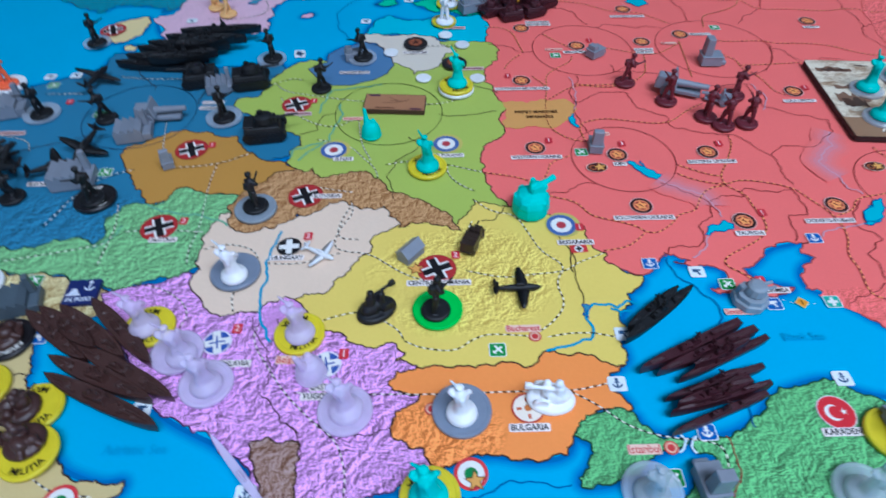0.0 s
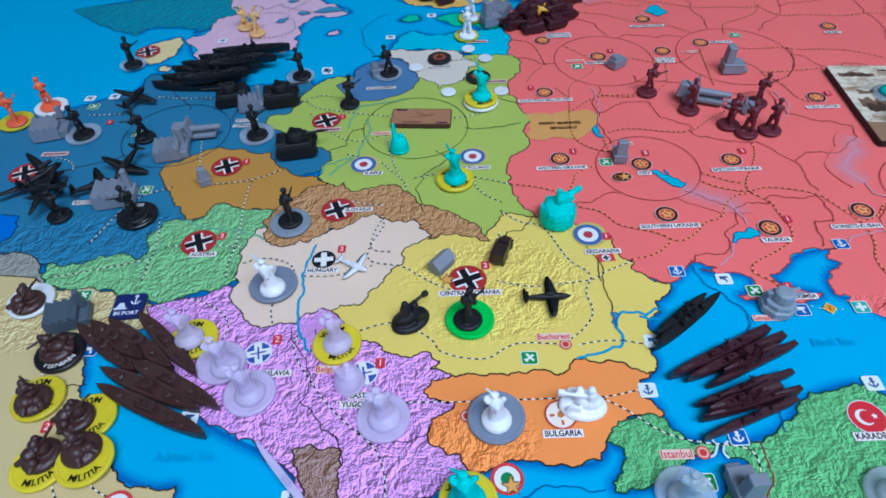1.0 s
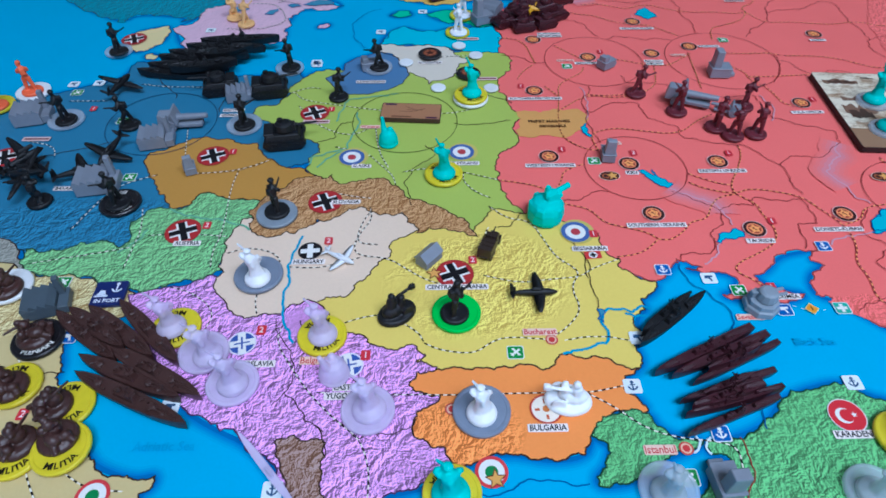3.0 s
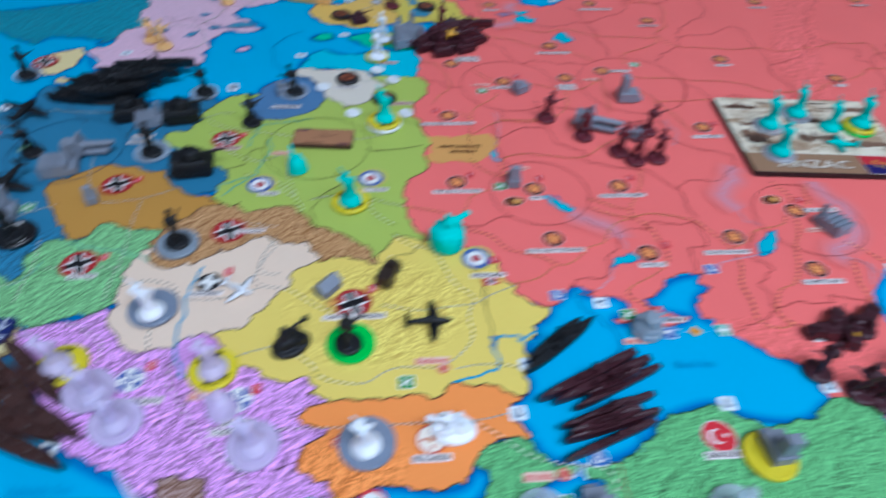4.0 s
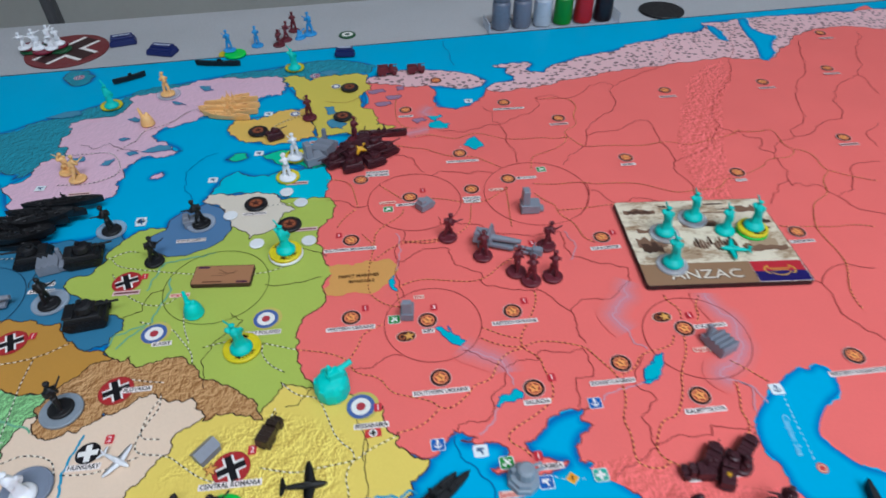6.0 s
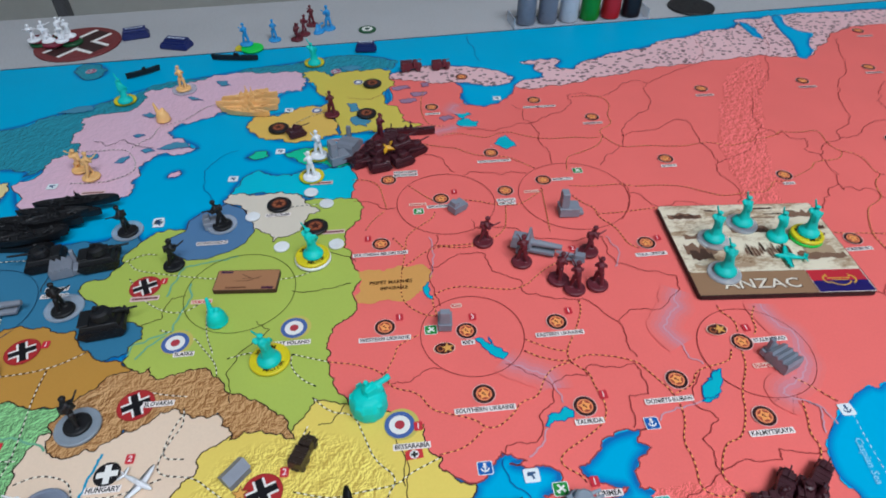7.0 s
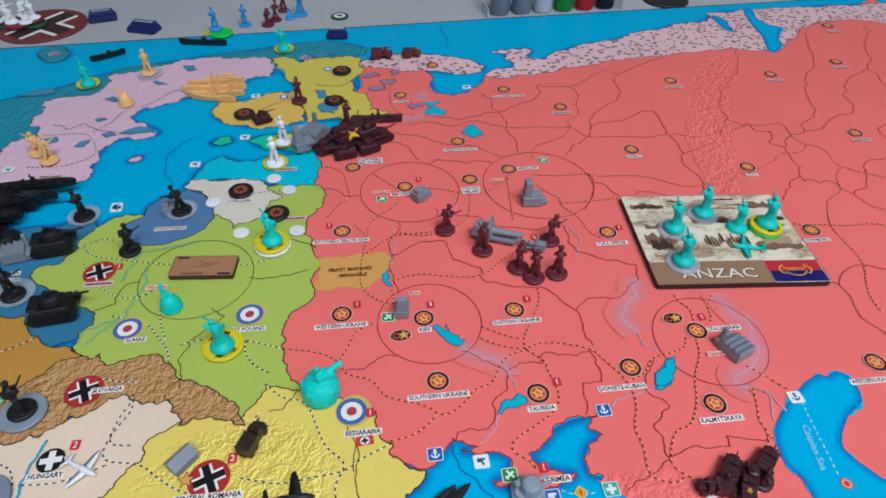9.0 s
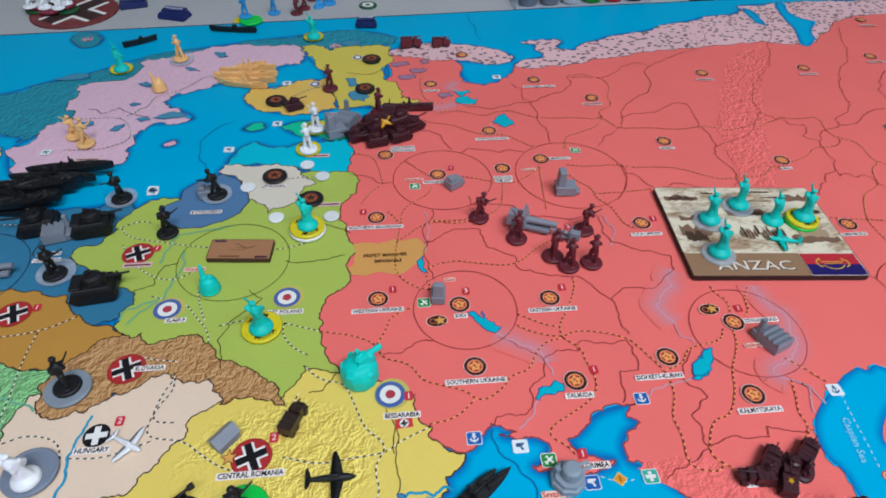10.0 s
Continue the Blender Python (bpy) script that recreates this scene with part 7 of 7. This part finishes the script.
truck(140.9, 363.0, MAROON, 0, size=0.75)
ship(80.7, 263.2, 117.4, 258.7, MAROON_DARK, beam=5)
ship(69.0, -58.2, 113.5, -41.2, MAROON_DARK, z=0, beam=4.1)
ship(74.5, -60.0, 117.8, -45.5, MAROON_DARK, z=0.5, beam=3.9)
ship(81.2, -62.5, 120.8, -50.0, MAROON_DARK, z=0, beam=3.0)
ship(73.9, -69.5, 113.3, -61.5, MAROON_DARK, z=0, beam=3.0)
ship(76.3, -73.4, 105.4, -68.2, MAROON_DARK, z=2, beam=3.9)
ship(73.9, -76.4, 112.7, -68.1, MAROON_DARK, z=0.3, beam=2.5)
ship(71.9, -81.8, 109.7, -72.7, MAROON_DARK, z=0, beam=2.8)
ship(87.5, -60.1, 110.4, -52.7, MAROON_DARK, z=3.5, beam=2.7)
ship(83.1, -68.8, 100.2, -64.3, MAROON_DARK, z=3, beam=2.5)
gold_emblem(78.4, 228.9, 11.0, 0.9)
# tiny star added only to stand for a small gold glint on this heap
gold_emblem(208.2, -46.6, 6.2, 0.2)
# ---- brown army ----
ship(-160.1, -6.9, -131.7, -33.6, BROWN, z=0, beam=6.6)
ship(-154.4, -7.9, -128.3, -28.9, BROWN, z=2, beam=6.6)
ship(-147.4, -6.3, -117.2, -34.4, BROWN, z=1, beam=6.6)
ship(-137.1, -4.1, -107.3, -36.9, BROWN, z=0, beam=6.6)
ship(-136.2, -26.0, -96.0, -52.1, BROWN, z=0, beam=6.6)
ship(-145.5, -30.5, -103.6, -51.9, BROWN, z=0, beam=6.6)
ship(-144.7, -38.0, -99.4, -62.7, BROWN, z=0, beam=6.6)
chip(-165.3, -18.5, BLACK_CHIP, word="MOUNTAIN", ink_col=(220, 216, 210))
soldier(-165.7, -18.3, BROWN, 200, "sprawl", z=2.05)
chip(-166.5, -39.2, YELLOW_CHIP, word="MILITIA")
soldier(-166.8, -40.9, BROWN, 120, "sprawl", z=2.05)
chip(-144.5, -49.6, YELLOW_CHIP, word="MILITIA")
soldier(-148.3, -50.4, BROWN, 40, "sprawl", z=2.05)
chip(-139.8, -67.4, YELLOW_CHIP, z=2.1, word="MILITIA")
soldier(-141.0, -64.3, BROWN, 140, "sprawl", z=4.15)
chip(-156.4, -66.4, YELLOW_CHIP, word="MILITIA")
soldier(-155.6, -63.9, BROWN, 60, "sprawl", z=2.05)
chip(-187.4, 10.8, WHITE_CHIP)
soldier(-186.7, 8.2, BROWN, 60, "sprawl", z=2.05)
factory(-168.8, -1.6, DARK_GREY, 12, size=1.0)
# ---- white and milky figures ----
chip(-83.2, 7.4, GREY_CHIP, r=10.4)
soldier(-82.8, 4.0, WHITE, 100, "lean", z=2.05, size=0.95)
chip(3.1, -66.0, GREY_CHIP, r=10.4)
soldier(2.8, -67.8, WHITE, 100, "lean", z=2.05, size=0.95)
fighter(-48.5, 13.9, WHITE, -35, size=0.68)
gun_crew(34.8, -64.7, WHITE, 170, size=1.15)
chip(-112.6, -18.1, YELLOW_CHIP, word="MILITIA")
soldier(-113.7, -18.9, LILAC, 110, "lean", z=2.05)
chip(-99.8, -31.1, LILAC)
soldier(-97.1, -33.8, LILAC, 120, "lean", z=2.05)
chip(-86.8, -45.9, LILAC)
soldier(-86.1, -47.2, LILAC, 110, "lean", z=2.05)
chip(-54.7, -27.4, YELLOW_CHIP, word="MILITIA")
soldier(-54.2, -28.2, LILAC, 100, "lean", z=2.05)
soldier(-49.6, -45.3, LILAC, 110, "huddle")
chip(-37.2, -61.7, LILAC)
soldier(-36.5, -62.5, LILAC, 110, "lean", z=2.05, size=1.05)
chip(26.8, 218.5, YELLOW_CHIP, r=8.2, word="MILITIA")
soldier(27.1, 215.4, WHITE, 100, "rifle", z=2.05)
chip(32.5, 243.9, YELLOW_CHIP, r=8.2, word="MILITIA")
soldier(32.8, 240.6, WHITE, 110, "rifle", z=2.05)
ship(-81.3, -67.1, -58.2, -96.7, LILAC, plain=True, beam=2.8)
chip(59.5, -99.9, CLEAR_CHIP)
soldier(58.3, -101.7, LILAC_GREY, 100, "lean", z=2.05)
chip(125.6, -107.4, CLEAR_CHIP)
soldier(124.1, -108.1, LILAC_GREY, 100, "lean", z=2.05)
# ---- turquoise, blue, orange and tan figures ----
soldier(-24.3, 98.2, CYAN, 20, "huddle", size=0.92)
chip(2.7, 67.8, YELLOW_CHIP, word="MILITIA")
soldier(2.7, 66.5, CYAN, 110, "lean", z=2.05)
chip(25.3, 136.4, WHITE_CHIP, r=10.2)
chip(25.3, 136.4, YELLOW_CHIP, z=2.05, word="MILITIA")
soldier(25.8, 136.2, CYAN, 80, "lean", z=4.1)
chip(-10.5, -94.3, YELLOW_CHIP, word="MILITIA")
soldier(-11.0, -95.1, CYAN, 100, "lean", z=2.05, size=1.1)
chip(-116.3, 352.5, YELLOW_CHIP, r=8.6)
soldier(-114.7, 348.2, CYAN, 60, "lean", z=2.05)
chip(33.9, 393.0, YELLOW_CHIP, r=8.6)
soldier(34.1, 388.4, CYAN, 100, "lean", z=2.05)
dome_tank(47.1, 32.0, CYAN, 20)
chip(-233.0, 168.4, WHITE_CHIP)
soldier(-231.9, 166.2, ORANGE_P, 120, "rifle", z=2.05)
chip(-248.7, 155.3, YELLOW_CHIP)
soldier(-246.3, 151.9, ORANGE_P, 60, "rifle", z=2.05)
chip(-72.1, 362.8, CLEAR_CHIP)
soldier(-72.1, 360.6, TAN, 110, "rifle", z=2.05)
soldier(-81.9, 315.6, TAN, 60, "huddle", size=0.9)
soldier(-118.1, 245.8, TAN, 40, "run")
soldier(-127.1, 256.7, TAN, 140, "kneel")
for k, (x0, y0, x1, y1) in enumerate(((-40, 334, -4, 344), (-44, 329, 0, 335), (-42, 325, 5, 326), (-40, 320, 4, 316), (-36, 316, -2, 307), (-38, 330, 4, 331), (-37, 322, 5, 320))):
    ship(x0, y0, x1, y1, TAN, z=0 if k < 5 else 3.0, beam=3.8)
# ---- grey works and guns ----
factory(-150.2, 110.6, GREY, 8, size=1.05)
factory(-224.6, 140.0, GREY, 10, size=1.15)
factory(-170.9, 75.7, GREY, 5, size=1.15)
factory(-111.7, 151.9, GREY, 10, size=0.9)
cannon(-140.6, 124.5, GREY, 0, size=1.1)
cottage(-9.6, 9.5, GREY, 45, size=0.85)
harbour_fort(124.1, -29.3, PALE_GREY, 10, size=0.9)
block_house(115.2, 166.0, GREY, 30, size=0.9)
block_house(182.0, 149.9, GREY, -8, tall=True, size=1.1)
block_house(89.8, 74.5, GREY, 80, tall=True, size=0.85)
factory(244.0, 20.5, GREY, 108, size=0.9)
cannon(147.4, 121.3, GREY, -28, size=1.2)
cannon(171.0, 107.5, GREY, 150, size=0.7)
# bunker shape standing in for a translucent grey round drum
block_house(-33.4, 178.3, GREY, 10, size=0.9)
block_house(-126.1, 84.0, GREY, 110, tall=True, size=0.7)
factory(53.4, 246.6, GREY, 60, size=1.1)
block_house(45.6, 234.1, GREY, 20, tall=True, size=1.15)
cannon(217.4, -95.1, GREY, 10, size=1.2)
block_house(78.0, -99.9, GREY, 90, tall=True)
chip(146.8, -89.9, YELLOW_CHIP)
block_house(148.8, -89.0, GREY, 90, tall=True, z=2.05)
# ---- tokens and counters ----
dark_token(5.8, 190.9)
dark_token(27.5, 164.5)
dark_token(79.9, 343.8)
dark_token(70.6, 295.1)
dark_token(4.4, 285.6)
small_dot(25.8, 200.8)
small_dot(35.1, 187.0)
small_dot(-10.2, 182.1)
small_dot(7.5, 150.3)
small_dot(39.0, 146.8)
# ---- cards and tiles ----
nation_card(278.5, 97.0, -8.6, 96, 77, 3.0)
for px, py, style, base, word in ((254.2, 105.7, "rifle", CLEAR_CHIP, ""), (278.1, 115.8, "run", CLEAR_CHIP, ""), (292.3, 101.2, "rifle", None, ""), (308.3, 97.7, "rifle", YELLOW_CHIP, "MILITIA"), (246.1, 79.1, "rifle", CLEAR_CHIP, "")):
    if base is not None:
        lift = 2.05 if word else 0
        if word:
            chip(px, py, GREEN_CHIP, z=3.1, r=9.2)
        chip(px, py, base, z=3.1 + lift, r=9.0, word=word)
        lift += 2.05
    else:
        lift = 0
    soldier(px, py, CYAN, 75 + 6 * (px % 7), "lean", z=3.1 + lift, size=1.04)
fighter(288.4, 83.4, CYAN, 160, z=3.1, size=0.75)
order_card(-10.5, 124.0, -9.0, 34, 15.5, 2.5)
port_tile(-144.0, 2.6, -2.0, 13.0)

# ---- along the far edge of the table ----
TABLE_Z = TABLE_TOP * 1000 - GROUND * 1000 + 0.05


def big_token(x, y):
    t = thing("flag_disc", x, y, TABLE_Z if y > 470 else 0, 12, "large round dark red card disc with a black and white cross", "token")
    bm = bmesh.new()
    lathe_into(bm, [(0.0375, 0), (0.038, 0.0006), (0.038, 0.0016), (0.0375, 0.002)], 56)
    part("disc", bm, plastic("dark_red_card", hexcol(112, 44, 46), 0.55), t)
    stamp("cross", 0, 0, [(cross_shape(30, 11.5), WHITE_INK), (cross_shape(30.2, 7.5), (60, 40, 40))], z=0.00205, parent=t, turn=40)
    return t


big_token(-184.0, 484.0)
STACK_RED = plastic("crimson_chip_plastic", hexcol(120, 24, 50), 0.4)
STACK_GREEN = plastic("dark_green_chip_plastic", hexcol(24, 84, 50), 0.4)
WORDS[STACK_RED], WORDS[STACK_GREEN] = "crimson", "dark green"
for k, (dx, dy, mat) in enumerate(((-4, 6, STACK_GREEN), (-20, 0, STACK_GREEN), (8, -4, STACK_GREEN), (-6, -8, STACK_RED), (-22, 4, STACK_RED), (4, 2, STACK_RED))):
    chip(-197 + dx, 488 + dy, mat, z=TABLE_Z + 2.1 + 2.1 * (k // 3), r=9.7)
for k, (dx, dy, st) in enumerate(((-16, 4, "kneel"), (-4, 10, "kneel"), (6, 2, "kneel"), (-10, -6, "kneel"), (-24, -2, "kneel"), (2, -8, "kneel"))):
    soldier(-197 + dx, 488 + dy, WHITE, 60 * k, st, z=TABLE_Z + 6.3)


def pouch(x, y, turn, w, h, on_table):
    """A small navy packet with a folded white-printed flap."""
    t = thing("navy_packet", x, y, TABLE_Z if on_table else 0, turn, "small navy blue folded packet with a white printed panel", "packet", "navy packets")
    bm = bmesh.new()
    box_into(bm, (w / 1000, h / 1000, 0.006), (0, 0, 0.003), taper=0.86)
    part("pouch", bevelled(bm, 0.0012, 2), NAVY, t)
    bm = bmesh.new()
    box_into(bm, (w * 0.78 / 1000, h * 0.5 / 1000, 0.0012), (0, h * 0.12 / 1000, 0.0068), (6, 0, 0))
    part("flap", bevelled(bm, 0.0003), NAVY, t)
    stamp("printing", 0, 0, [(rect(w * 0.6, 2.6, 0, h * 0.12), (206, 214, 230)), (rect(w * 0.5, 0.8, 0, h * 0.12), (60, 76, 130))], z=0.0079, parent=t)
    return t


pouch(-134, 494, 12, 26, 17, True)
pouch(-92, 462, -22, 28, 17, True)
pouch(81, 411, -8, 20, 9, False)
chip(-21, 434, GREEN_CHIP, z=0.0, r=10)
soldier(-26, 440, BLUE_P, 120, "rifle", z=2.1)
chip(-30, 444, YELLOW_CHIP, z=TABLE_Z, r=8.0)
soldier(-2, 460, BLUE_P, 90, "rifle", z=TABLE_Z)
soldier(19, 457, MAROON, 60, "kneel", z=TABLE_Z)
soldier(26, 468, MAROON, 20, "run", z=TABLE_Z)
soldier(34, 490, MAROON, 100, "rifle", z=TABLE_Z)
soldier(50, 478, BLUE_P, 120, "rifle", z=TABLE_Z, size=1.15)
gun_crew(40, 470, BLUE_P, 40, z=TABLE_Z, size=0.8)
t_chip = chip(87, 467, STACK_GREEN, z=TABLE_Z, r=8.6, h=1.6)
stamp("emblem", 0, 0, [(disc(5.6), WHITE_INK), (disc(2.6), (70, 90, 80))], z=0.00164, parent=t_chip)


def paint_pot(x, y, col, word):
    """A small straight-sided pot of paint with a screw lid."""
    mat = plastic(word.replace(" ", "_") + "_paint", col, 0.3)
    t = thing("paint_pot", x, y, TABLE_Z + 1.6, 0, "small round %s paint pot standing in a clear tray" % word, "paint pot", "row of paint pots")
    bm = bmesh.new()
    lathe_into(bm, [(0.0086, 0), (0.0094, 0.0010), (0.0094, 0.0250), (0.0082, 0.0272), (0.0080, 0.0282)], 28)
    part("jar", bm, mat, t, smooth=False)
    bm = bmesh.new()
    lathe_into(bm, [(0.0088, 0.0), (0.0092, 0.0006), (0.0092, 0.0062), (0.0086, 0.0070)], 28)
    for i in range(20):
        a = 2 * math.pi * i / 20
        box_into(bm, (0.0006, 0.0008, 0.0050), (0.0092 * math.cos(a), 0.0092 * math.sin(a), 0.0034), (0, 0, math.degrees(a)))
    part("lid", bm, mat, t).location = (0, 0, 0.0282)
    return t


tray = thing("pot_tray", 299, 452, TABLE_Z, 0, "clear plastic tray holding six paint pots", "tray")
for nm, size, at in (("floor", (0.140, 0.026, 0.0012), (0, 0, 0.0006)), ("front", (0.140, 0.0012, 0.0030), (0, -0.0128, 0.0015)), ("back", (0.140, 0.0012, 0.0030), (0, 0.0128, 0.0015)), ("side", (0.0012, 0.026, 0.011), (-0.07, 0, 0.0055)), ("side", (0.0012, 0.026, 0.011), (0.07, 0, 0.0055))):
    bm = bmesh.new()
    box_into(bm, size, at)
    part(nm, bm, CLEAR_CHIP, tray)
for i, (col, word) in enumerate((((104, 112, 128), "slate grey"), ((112, 118, 134), "blue grey"), ((178, 186, 198), "pale grey"), ((20, 130, 40), "green"), ((170, 24, 34), "red"), ((28, 22, 28), "black"))):
    paint_pot(244 + 22.2 * i, 452, hexcol(*col), word)
big_dark = chip(428, 462, BLACK_CHIP, z=TABLE_Z, r=24, h=2.4)

# a dark upright of a chair beyond the table
bm = bmesh.new()
box_into(bm, (0.012, 0.022, 0.80), (-0.252, 0.66, -0.36))
post = mesh_object("chair_post", bevelled(bm, 0.003), STEEL)
tagged(post, "black metal chair upright standing behind the table", "chair")
